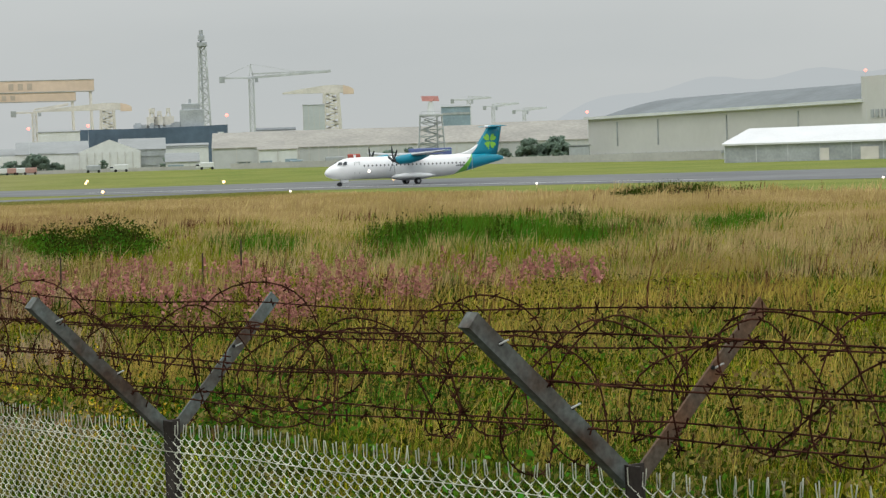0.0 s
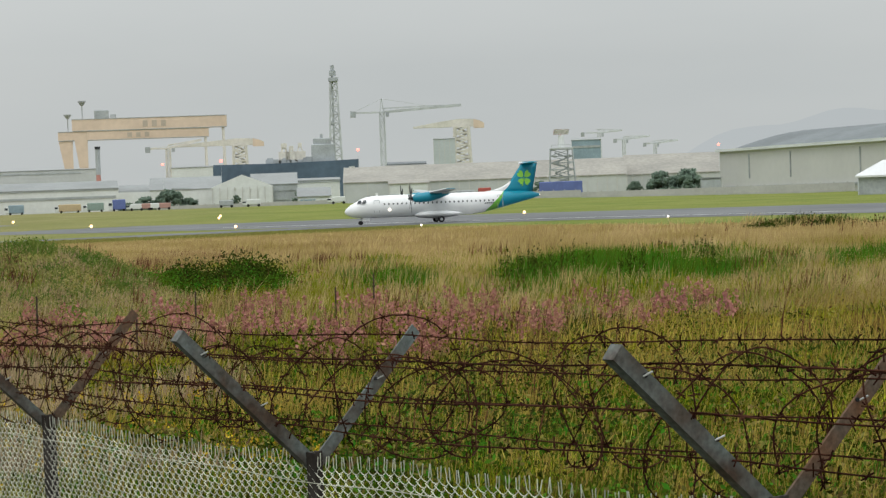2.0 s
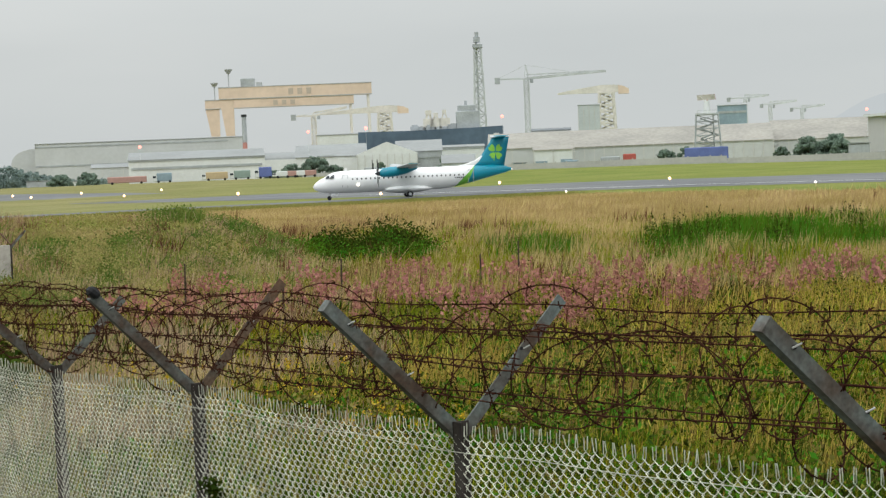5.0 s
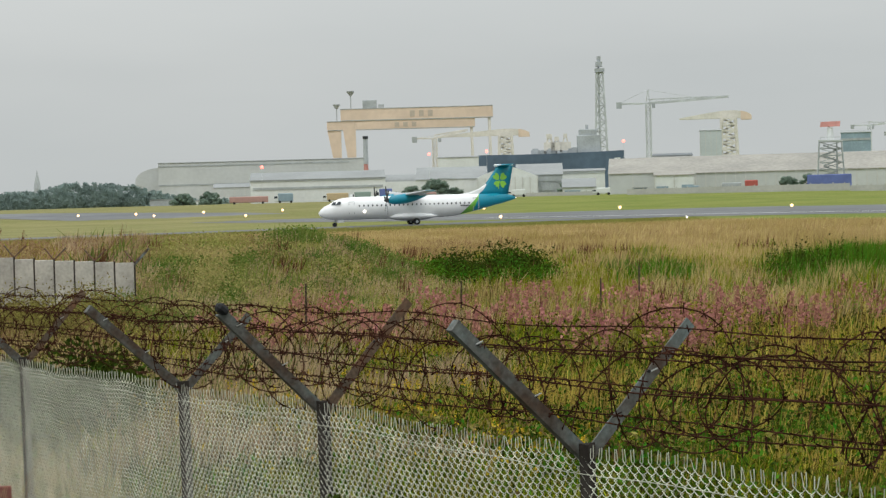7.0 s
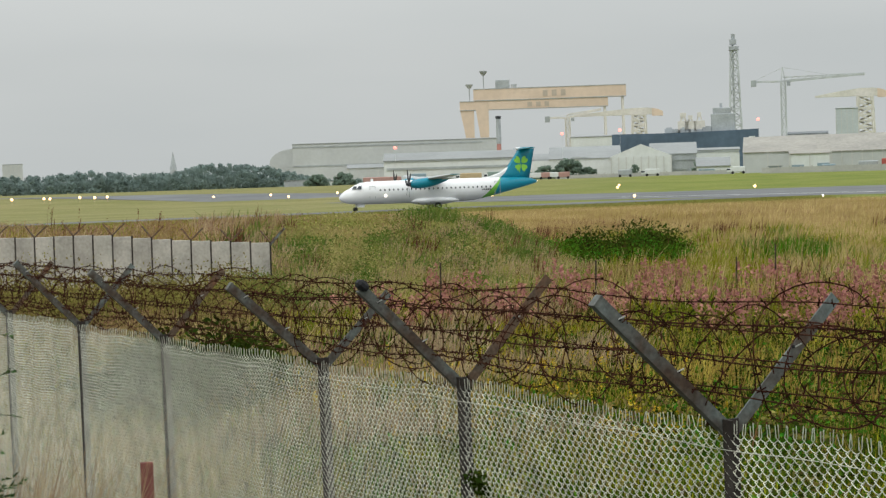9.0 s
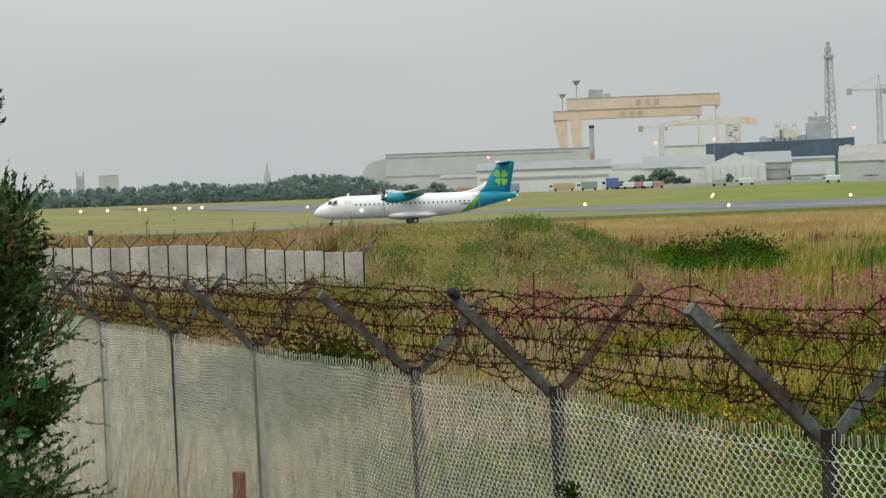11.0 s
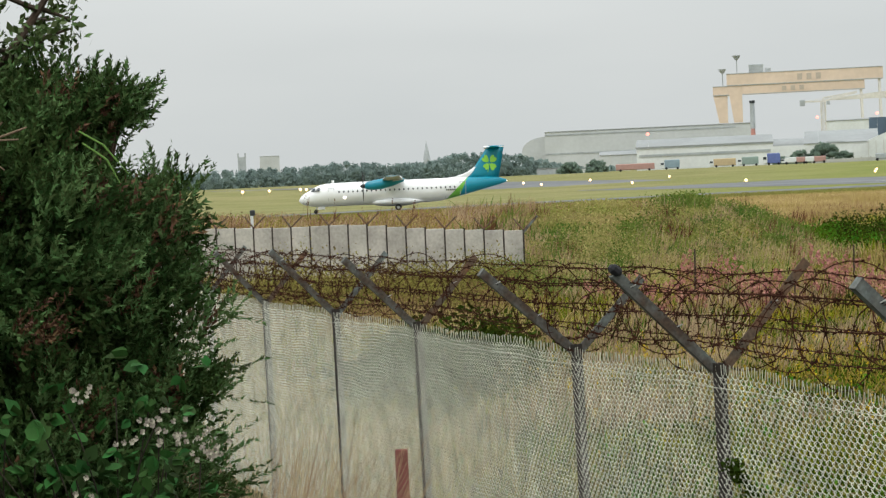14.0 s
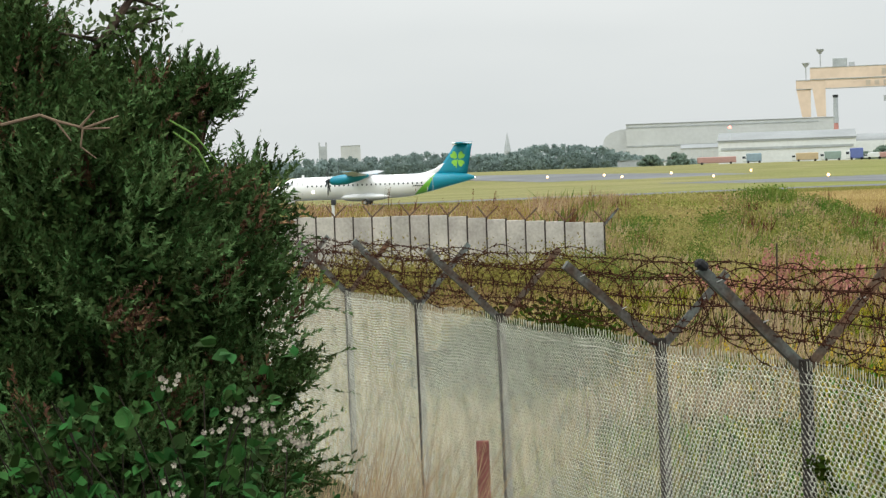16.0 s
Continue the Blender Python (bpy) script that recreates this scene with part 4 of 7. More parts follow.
def tower_crane(az, dist, z_jib, reach_l, reach_r, tip, material, label, mast_w=2.4, base=0.0, rise=0.0):
    b = empty("tower_crane", spot(az, dist, base))
    bm = bmesh.new()
    lattice(bm, 0, 0, 0, z_jib, mast_w * 1.15, mast_w * 1.1, 14, mast_w * 0.16)
    part("mast", bm, material, b)
    bm = bmesh.new()
    bar(bm, (0, 0, z_jib + 0.4), (reach_r, 0, z_jib + rise), mast_w * 0.55)
    bar(bm, (0, 0, z_jib + 2.2 + mast_w * 0.4), (reach_r, 0, z_jib + rise + 0.6), mast_w * 0.25)
    n = 12
    for i in range(n):
        f = i / n
        x = reach_r * f
        bar(bm, (x, 0, z_jib + rise * f), (x + reach_r / n * 0.5, 0, z_jib + rise * f + (2.2 + mast_w * 0.4) * (1 - f) + 0.5), mast_w * 0.15)
    part("jib", bm, material, b)
    bm = bmesh.new()
    bar(bm, (0, 0, z_jib + 0.4), (-reach_l, 0, z_jib + 0.6), mast_w * 0.4)
    part("counter_jib", bm, material, b)
    bm = bmesh.new()
    box(bm, (-reach_l + 1.5, 0, z_jib - 0.6), (mast_w * 1.3, mast_w, mast_w * 1.5))
    part("counterweight", bm, M_BAND, b)
    bm = bmesh.new()
    bar(bm, (-mast_w * 0.5, 0, z_jib), (0, 0, tip), mast_w * 0.2)
    bar(bm, (mast_w * 0.5, 0, z_jib), (0, 0, tip), mast_w * 0.2)
    bar(bm, (0, 0, tip), (reach_r * 0.6, 0, z_jib + rise * 0.6 + 1.5), mast_w * 0.08)
    bar(bm, (0, 0, tip), (-reach_l + 1, 0, z_jib + 0.8), mast_w * 0.08)
    part("apex", bm, material, b)
    bm = bmesh.new()
    box(bm, (mast_w * 1.3, 0, z_jib - 1.5), (mast_w * 0.8, mast_w * 0.8, 3.5))
    part("cab", bm, M_STONE, b)
    return tagged(b, label, "tower crane", "tower cranes over the yards")


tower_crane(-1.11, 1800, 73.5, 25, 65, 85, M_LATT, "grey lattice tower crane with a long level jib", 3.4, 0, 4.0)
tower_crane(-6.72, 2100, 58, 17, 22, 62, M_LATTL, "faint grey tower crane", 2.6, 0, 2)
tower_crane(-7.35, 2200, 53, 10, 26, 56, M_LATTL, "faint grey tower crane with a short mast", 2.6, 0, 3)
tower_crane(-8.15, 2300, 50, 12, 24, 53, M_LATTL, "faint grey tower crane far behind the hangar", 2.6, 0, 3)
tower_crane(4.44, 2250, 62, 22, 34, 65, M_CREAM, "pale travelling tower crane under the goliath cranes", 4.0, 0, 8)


def hammerhead(az, dist, z, left, right, label):
    """A giant cantilever crane: arched jib on a braced tower."""
    b = empty("cantilever_crane", spot(az, dist))
    bm = bmesh.new()
    loft(bm, [[(x, y, zz) for y, zz in ((-3, z), (3, z), (3, z + h), (-3, z + h))] for x, h in
              ((-left, 1.2), (-left * 0.5, 4.5), (0, 7.0), (right * 0.45, 7.0), (right * 0.8, 5.5), (right, 3.5))])
    part("jib", bm, M_CREAM, b, "arched cream jib")
    bm = bmesh.new()
    loft(bm, [[(x, y, zz) for y, zz in ((-3.3, z - 1.5), (3.3, z - 1.5), (3.3, z + h), (-3.3, z + h))] for x, h in
              ((right * 0.62, 6.6), (right * 0.85, 5.2), (right * 1.02, 2.6))])
    part("counterweight", bm, M_CRANEY, b, "ochre counterweight box")
    bm = bmesh.new()
    lattice(bm, 4, 0, 0, z, 17, 12, 12, 1.5)
    part("tower", bm, M_CREAM, b, "cream braced tower")
    return tagged(b, label, "cantilever crane", "cantilever cranes")


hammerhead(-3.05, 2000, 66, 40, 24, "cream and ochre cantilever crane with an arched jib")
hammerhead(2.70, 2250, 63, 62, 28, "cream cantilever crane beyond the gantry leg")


def lattice_tower():
    b = empty("lattice_tower", spot(0.12, 1800))
    bm = bmesh.new()
    lattice(bm, 0, 0, 0, 100, 12.0, 5.2, 15, 0.75)
    part("frame", bm, M_LATT, b)
    bm = bmesh.new()
    rod(bm, (-0.9, 0, 0), (-0.9, 0, 110), 0.9, n=8)
    part("riser", bm, M_LATT, b)
    bm = bmesh.new()
    box(bm, (0, 0, 102), (8, 8, 3))
    box(bm, (-0.5, 0, 107), (5.5, 5.5, 4))
    rod(bm, (-0.5, 0, 108), (-0.5, 0, 113.5), 1.6, n=8)
    part("head", bm, M_STONE, b, "grey head platform")
    tagged(b, "tall grey lattice flare tower", "tower")


lattice_tower()


def radar_tower():
    b = empty("radar_tower", spot(-5.73, 690))
    bm = bmesh.new()
    lattice(bm, 0, 0, 0, 17.0, 8.8, 6.8, 8, 0.24)
    part("frame", bm, M_BAND, b, "grey braced steel frame")
    bm = bmesh.new()
    rod(bm, (1.9, -3.0, 0), (1.9, -3.0, 17), 0.26, n=8)
    for i in range(9):
        bar(bm, (-2.2 if i % 2 else 1.8, -2.6, 1.6 * i + 1.5), (1.8 if i % 2 else -2.2, -2.6, 1.6 * i + 3.1), 0.18, 0.5)
    part("stair_core", bm, M_BAND, b, "zigzag steel stair")
    bm = bmesh.new()
    box(bm, (0, 0, 17.2), (7.4, 7.4, 0.5))
    for a in (-1, 1):
        for c in (-1, 1):
            bar(bm, (a * 3, c * 3, 17.2), (a * 3, c * 3, 18.3), 0.15)
    bar(bm, (-3, -3, 18.3), (3, -3, 18.3), 0.15)
    part("platform", bm, M_LATT, b)
    bm = bmesh.new()
    rod(bm, (0, 0, 17.4), (0, 0, 21.3), 1.3, 0.8, 10)
    part("turret", bm, M_WHITEC, b, "white turret")
    bm = bmesh.new()
    # a shallow curved reflector leaning back on its turntable; it turns about its own upright axis
    loft(bm, [[(x, -0.35 + 0.045 * x * x + dy + (z - 0.75) * 0.34, z) for dy, z in ((-0.06, 0.0), (-0.06, 1.6), (0.0, 1.6), (0.0, 0.0))]
              for x in np.linspace(-3.3, 3.3, 13)])
    antenna = part("radar_antenna", bm, M_RADRED, b, "wide red radar antenna", False, Matrix.Translation((0, 0, 21.6)))
    bm = bmesh.new()
    loft(bm, [[(x, -0.30 + 0.045 * x * x + dy + (z - 0.75) * 0.34, z) for dy, z in ((0.0, 0.06), (0.0, 1.54), (0.10, 1.54), (0.10, 0.06))]
              for x in np.linspace(-3.2, 3.2, 9)])
    for x in (-2.2, 0, 2.2):
        bar(bm, (x * 0.3, 0.1, -0.2), (x, 0.35, 1.2), 0.16)
    part("antenna_back", bm, M_CREAM, antenna, "pale braced back of the antenna")
    bm = bmesh.new()
    bar(bm, (0, 0, -0.2), (0, -1.9, 0.25), 0.16)
    box(bm, (0, -1.95, 0.4), (0.7, 0.3, 0.4), None, 0.05)
    part("feed_horn", bm, M_RADRED, antenna)
    tagged(b, "airfield radar tower with a wide red antenna", "radar tower")
    return antenna


radar_antenna = radar_tower()

# the long grey assembly hall with a rounded end
shed("assembly_hall", "huge pale grey assembly hall with a long low roof", 11.6, 6.25, 1500, 30.9, 32.1, 90, M_SHEDW, M_ROOFP, 0, bands=((0.0, 0.92, 28.1, 28.9), (0.0, 0.62, 15.2, 16.2)))
shed("rounded_hall", "grey hall with a rounded roof beside the assembly hall", 12.2, 11.0, 1530, 18.6, 28.2, 60, M_SHEDW, M_SHEDW, 0, True, True)
shed("low_hall", "low pale lean-to building in front of the hall", 10.2, 6.4, 1440, 13.0, 15.4, 20, M_SHEDW, M_ROOFP, 14)
# white hangar with long window bands
shed("striped_hangar", "white hangar with long grey window bands", 9.25, 5.75, 900, 12.0, 15.2, 40, M_WHITEC, M_ROOFP, 0, False, False,
     bands=((0.0, 1.0, 11.2, 12.0), (0.02, 0.98, 7.9, 8.9)))
shed("arched_store", "pale arched store behind the striped hangar", 6.0, 4.2, 1050, 11, 14.5, 30, M_WHITEC, M_ROOFP, 0, True)
# middle cluster
shed("gabled_shed", "pale workshop with a low grey roof among the airfield sheds", 4.95, 3.1, 970, 11.0, 16.6, 60, M_WHITEC, M_ROOFP, 0, bands=((0.3, 0.55, 11.0, 11.5), (0.45, 0.6, 6.0, 6.6)))
shed("gabled_shed", "white gabled workshop with tall narrow windows", 3.35, 1.8, 930, 10.8, 15.9, 40, M_WHITEC, M_WHITEC, 8, False, True)
shed("low_shed", "grey workshop with a pale sloping roof", 2.35, 1.15, 950, 11.6, 16.6, 44, M_BAND, M_ROOFP, 0, bands=((0.0, 1.0, 8.6, 9.2), (0.35, 0.8, 4.6, 5.6)))
shed("flat_store", "long white flat-roofed store under the ship", 1.3, 0.05, 1000, 13.2, 14.3, 30, M_WHITEC, M_ROOFP, 0, bands=((0.0, 1.0, 12.0, 12.6),))
shed("white_store", "small white store with a low sloping roof", 1.16, 0.3, 850, 5.6, 9.0, 22, M_WHITEC, M_ROOFP, 0, doors=((0.3, 6.0, 4.4),))
shed("ship_block", "grey block of workshops beside the ship", 4.37, 3.31, 1350, 27.0, 28.0, 40, M_WHITEC, M_ROOFP, 0)


def ship():
    """A dark hull standing over the roofs, with deck gear and a wheelhouse."""
    az0, az1, dist = 3.30, -0.45, 1600
    w = wide(az0 - az1, dist)
    b = empty("ship", spot((az0 + az1) / 2, dist))
    bm = bmesh.new()
    loft(bm, [[(x, y, z) for y, z in ((-12, -0.3), (12, -0.3), (13, zt), (-13, zt))] for x, zt in ((-w / 2, 32.0), (-w * 0.1, 31.6), (w * 0.3, 32.2), (w / 2, 32.8))])
    part("hull", bm, M_NAVY, b, "dark slate blue hull side")
    bm = bmesh.new()
    rnd = random.Random(5)
    for i in range(34):
        x = w * (-0.12 + 0.40 * i / 33)
        h = rnd.uniform(0.8, 4.2)
        box(bm, (x, rnd.uniform(-8, 0), 31.8 + h / 2), (rnd.uniform(1.5, 4.5), 4, h))
    part("deck_gear", bm, M_STONE, b, "grey clutter of deck gear")
    for x, z, r in ((-0.01, 46, 2.2), (0.04, 44, 1.6), (0.10, 46, 1.4)):
        bm = bmesh.new()
        bar(bm, (w * x - 4, -3, 32), (w * x, -3, z), r * 0.7)
        bar(bm, (w * x + 4, -3, 32), (w * x, -3, z), r * 0.7)
        box(bm, (w * x, -3, 37), (8, 6, 6))
        box(bm, (w * x, -3, z - 1.5), (r * 2, 3, 3))
        part("deck_crane", bm, M_CREAM, b, "cream deck crane")
    bm = bmesh.new()
    box(bm, (w * 0.26, -2, 38), (17, 12, 13), None, 0.4)
    box(bm, (w * 0.255, -2, 46.5), (13, 9, 4.5), None, 0.4)
    box(bm, (w * 0.25, -2, 50), (2, 2, 4))
    part("wheelhouse", bm, M_STONE, b, "grey wheelhouse block")
    for x in (0.44, 0.452, 0.464):
        bm = bmesh.new()
        box(bm, (w * x, -13.3, 26.5), (1.6, 0.6, 2.2))
        part("marking_bar", bm, M_WHITEC, b, "small white plain bar")
    tagged(b, "large ship with a dark blue hull beyond the sheds", "ship")


ship()
shed("grey_block", "tall pale grey silo block", -2.42, -2.98, 1700, 48, 49, 25, M_SILO, M_ROOFG, 4, cat="silo building")
shed("office_block", "blue-grey glazed office block", -6.0, -6.75, 1500, 38.5, 40, 30, M_GLASSB, M_ROOFG, 0, cat="office building", bands=((0.02, 0.98, 33, 34.5),))
# the long factory with buff roof
shed("long_factory", "long low factory with a weathered buff roof", -0.75, -7.4, 830, 9.6, 16.2, 46, M_SHEDW, M_ROOFB, 26, False)
shed("long_factory", "far end of the low buff-roofed factory", -7.3, -10.2, 850, 9.4, 17.2, 46, M_SHEDW, M_ROOFB, 12, False)
shed("factory_annexe", "pale lean-to workshop before the factory", -0.05, -1.9, 790, 9.8, 15.6, 60, M_SHEDW, M_ROOFB, 3, False, False, doors=((0.9, 4, 5.0),))
shed("factory_annexe", "pale lean-to workshop with a buff roof", -1.22, -2.24, 780, 8.8, 10.2, 18, M_WHITEC, M_ROOFB, 2, False, False, doors=((0.2, 4.2, 4.8), (0.85, 4.6, 5.2)))

shed("roof_monitor", "low white monitor with a dark top above the factory roof", -1.2, -2.2, 858, 16.9, 17.7, 10, M_WHITEC, M_ROOFD, 0, cat="building")


def big_hangar():
    """The great grey hangar whose eaves climb as it comes nearer, with a taller block at its end."""
    p0, p1 = spot(-9.8, 700).translation, spot(-16.87, 560).translation
    w = (p1 - p0).length
    ang = math.atan2(p1.y - p0.y, p1.x - p0.x)
    b = empty("great_hangar", Matrix.Translation((p0.x, p0.y, 0)) @ Matrix.Rotation(ang, 4, "Z"))
    bm = bmesh.new()
    box(bm, (w / 2, 30, 7.3), (w, 60, 14.6))
    part("wall", bm, M_SHEDG, b, "plain grey wall cladding")
    bm = bmesh.new()
    box(bm, (w / 2, -0.6, 14.7), (w + 1.5, 1.4, 0.8))
    part("fascia", bm, M_WHITEC, b, "pale gutter line")
    bm = bmesh.new()
    n = 12
    prof = [(0.5 + 60 * i / n, 14.9 + 5.6 * math.sin(math.pi * i / n)) for i in range(n + 1)]
    loft(bm, [[(x, y, z) for y, z in prof] for x in (8, w)])
    part("roof", bm, M_ROOFD, b, "dark grey curved roof")
    for f in (0.13, 0.3, 0.56, 0.8):
        bm = bmesh.new()
        box(bm, (w * f, -0.15, 9.4 if f > 0.1 else 7), (0.35, 0.4, 7.5))
        part("downpipe", bm, M_BAND, b)
    bm = bmesh.new()
    box(bm, (w * 0.5, -0.3, 3.0), (w, 0.5, 0.8))
    part("base_band", bm, M_BAND, b)
    bm = bmesh.new()
    box(bm, (w + 15, 28, 10.3), (30, 58, 20.6))
    end_block = part("end_block", bm, M_SHEDG, b, "taller grey end block")
    for i in range(6):
        bm = bmesh.new()
        box(bm, (w + 5.0 + i * 2.1, -1.15, 11.3), (1.2 if i not in (2, 4) else 0.45, 0.3, 2.0))
        part("marking_bar", bm, M_BAND, end_block, "dark plain bar")
    tagged(b, "great grey aircraft hangar with a dark curved roof", "hangar")


big_hangar()


def long_tent():
    w = wide(6.5, 500)
    b = empty("marquee", spot(-16.5, 500, 0))
    bm = bmesh.new()
    loft(bm, [[(x, y, z) for y, z in ((-0.5, 4.4), (-0.5, 4.8), (yr, zr), (16.5, 4.8), (16.5, 4.4))]
              for x, yr, zr in ((-w / 2 - 0.3, 8.0, 5.2), (-w / 2 + 5.5, 8.0, 8.2), (w / 2 - 5, 8.0, 8.5), (w / 2, 8.0, 5.2))])
    part("roof", bm, M_TENT, b, "white fabric roof")
    bm = bmesh.new()
    box(bm, (0, 8, 2.2), (w - 0.4, 15.6, 4.4))
    part("side_wall", bm, M_BAND, b, "translucent grey side sheets")
    for i in range(9):
        bm = bmesh.new()
        box(bm, (-w / 2 + 0.3 + w / 8 * i * 0.99, -0.2, 2.25), (0.22, 0.22, 4.5))
        part("frame_post", bm, M_LATT, b)
    for x, wd in ((-6, 2.2), (4, 4.0), (9, 2.0)):
        bm = bmesh.new()
        box(bm, (x, -0.12, 1.7), (wd, 0.2, 3.2))
        part("door_panel", bm, M_CREAM, b)
    tagged(b, "long white marquee hangar with grey side sheets", "marquee")


long_tent()


def chimney():
    b = empty("chimney", spot(6.24, 1000))
    for i, (z0, z1, m_) in enumerate(((0, 12, M_WHITEC), (12, 19, M_RADRED), (19, 31, M_STONE))):
        bm = bmesh.new()
        rod(bm, (0, 0, z0), (0, 0, z1), 1.15 if i else 0.8, 1.0, 12)
        part("stack_section", bm, m_, b)
    bm = bmesh.new()
    rod(bm, (0, 0, 30.4), (0, 0, 31.6), 1.25, n=12)
    part("cap", bm, M_DARKMETAL, b)
    tagged(b, "slim banded chimney by the striped hangar", "chimney")


chimney()

# a long low boundary wall and trailers before the factory
for az0, az1, d, h in ((-0.5, -6.2, 640, 2.2), (-6.2, -13.2, 600, 2.4), (4.8, 0.2, 760, 1.6)):
    w = wide(az0 - az1, d)
    bm = bmesh.new()
    box(bm, (0, 0, h / 2 - 0.2), (w, 0.4, h))
    foot = spot((az0 + az1) / 2, d).translation
    o = obj("boundary_wall", bm, M_WALLP, loc=spot((az0 + az1) / 2, d, gz(foot.x, foot.y) - 0.2))
    n = 20
    for i in range(n):
        bm = bmesh.new()
        box(bm, (-w / 2 + w * (i + 0.5) / n, -0.25, h / 2), (0.35, 0.3, h + 0.2))
        part("pier", bm, M_WALLP, o)
    tagged(o, "low pale boundary wall at the edge of the airfield", "wall")


def vehicle(az, dist, w, h, body, label, cat="van", cab=True):
    foot = spot(az, dist).translation
    b = empty(cat.replace(" ", "_"), spot(az, dist, gz(foot.x, foot.y) - 0.02))
    bm = bmesh.new()
    box(bm, (0, 1.1, 0.55 + h / 2), (w, 2.2, h), None, 0.2)
    part("body", bm, body, b)
    if cab:
        bm = bmesh.new()
        box(bm, (-w * 0.5 - 0.5, 1.1, 0.5 + h * 0.36), (1.6, 2.1, h * 0.75), None, 0.25)
        c = part("cab", bm, M_WHITEC, b)
        bm = bmesh.new()
        box(bm, (-w * 0.5 - 0.75, 1.1, 0.5 + h * 0.55), (1.15, 2.16, h * 0.26))
        part("cab_window", bm, M_DARKGLASS, c)
    for x in (-w * 0.38, w * 0.36):
        bm = bmesh.new()
        rod(bm, (x, -0.05, 0.45), (x, 2.25, 0.45), 0.45, n=12)
        part("wheels", bm, M_RUBBER, b)
    return tagged(b, label, cat)


vehicle(-5.68, 662, 13.0, 4.3, M_BLUE, "long deep blue trailer by the boundary wall", "trailer", False)
vehicle(9.3, 800, 14, 2.2, M_REDV, "red flatbed trailer by the hangar", "trailer", False)
vehicle(8.35, 800, 5.5, 3.0, M_GLASSB, "blue-grey box van by the hangar", "van")
vehicle(7.0, 800, 8, 2.6, M_YELV, "orange fuel bowser parked by the hangar", "tanker")
vehicle(6.35, 800, 6, 2.8, M_GRNV, "green box lorry parked by the hangar", "lorry")
vehicle(5.75, 780, 4.6, 3.6, M_BLUE, "dark blue airport vehicle with a tall body", "van")
for i, (az, m_) in enumerate(((5.3, M_WHITEC), (5.05, M_REDV), (4.85, M_WHITEC), (4.6, M_REDV), (0.1, M_WHITEC), (-2.2, M_GLASSB), (2.3, M_WHITEC), (3.0, M_STONE))):
    vehicle(az, 740 if i < 4 else 690, 4.4, 1.8, m_, "parked car or van at the airfield edge", "van", i % 2 == 0)
vehicle(-3.7, 650, 3.8, 3.0, M_REDC, "red box lorry behind the boundary wall", "lorry", False)
vehicle(-3.2, 652, 5.6, 2.4, M_STONE, "dark grey flatbed trailer behind the boundary wall", "trailer", False)
hut("portable_building", "dark low portable building", 11.3, 1150, 22, 5.5, 8, M_STONE)
hut("portable_building", "pale low site office", 10.6, 1100, 14, 4.5, 8, M_WHITEC)
hut("site_cabin", "grey cabin at the hangar corner", -9.55, 640, 6.0, 6.0, 6, M_STONE)
hut("site_cabin", "blue cabin before the workshop", -0.85, 740, 4.4, 4.4, 4, M_GLASSB)

for az, d, z, r in ((8.94, 895, 17.2, 1.0), (4.6, 955, 21.8, 1.0), (3.1, 955, 22.4, 1.1), (-0.45, 950, 25.0, 1.1), (-9.78, 690, 16.6, 0.75), (-16.9, 555, 22.0, 0.62)):
    red_lamp(az, d, z, r)



# ---- skyline on the far side of the airfield
def church_spire():
    b = empty("church", spot(14.68, 2500))
    bm = bmesh.new()
    box(bm, (0, 0, 12), (7, 7, 24))
    part("tower", bm, M_STONE, b)
    bm = bmesh.new()
    bmesh.ops.create_cone(bm, cap_ends=True, segments=8, radius1=4.2, radius2=0.1, depth=21, matrix=Matrix.Translation((0, 0, 34.3)))
    part("spire", bm, M_STONE, b)
    tagged(b, "grey stone church spire above the woodland", "church")


church_spire()
b = empty("church_tower", spot(19.47, 2500))
bm = bmesh.new()
box(bm, (0, 0, 18), (9.2, 9, 36))
part("tower", bm, M_STONE, b)
for sx in (-1, 1):
    for sy in (-1, 1):
        bm = bmesh.new()
        box(bm, (sx * 3.9, sy * 3.9, 38), (1.6, 1.6, 5))
        part("pinnacle", bm, M_STONE, b)
tagged(b, "square stone church tower with corner pinnacles", "church tower")
shed("tower_block", "pale grey block of flats beyond the woodland", 19.0, 18.5, 2500, 36, 36.5, 14, M_SHEDW, M_ROOFG, 5, cat="tower block")


def ridge_backdrop():
    """A long dim hill far beyond the hangar, emitting a flat haze grey."""
    pts = [(2.0, 4), (-4.0, 20), (-8.0, 50), (-9.5, 95), (-11.0, 128), (-13.5, 148), (-17.0, 158), (-22.0, 180), (-30.0, 170)]
    V, Q = [], []
    azs = np.linspace(2, -30, 80)
    zs = np.interp(-azs, [-p[0] for p in pts], [p[1] for p in pts])
    for i, (a, z) in enumerate(zip(azs, zs)):
        z = z + 8 * math.sin(i * 0.9) * min(1, z / 80)
        p = spot(a, 4300).translation
        q = spot(a, 4500).translation
        V += [(p.x, p.y, -2), (q.x, q.y, max(z, 1))]
    for i in range(len(azs) - 1):
        Q.append((2 * i, 2 * i + 2, 2 * i + 3, 2 * i + 1))
    tagged(raw("backdrop", V, Q, M_HILL, smooth=True), "dim grey hill glowing in one flat haze colour", "hill", kind="structure")


ridge_backdrop()


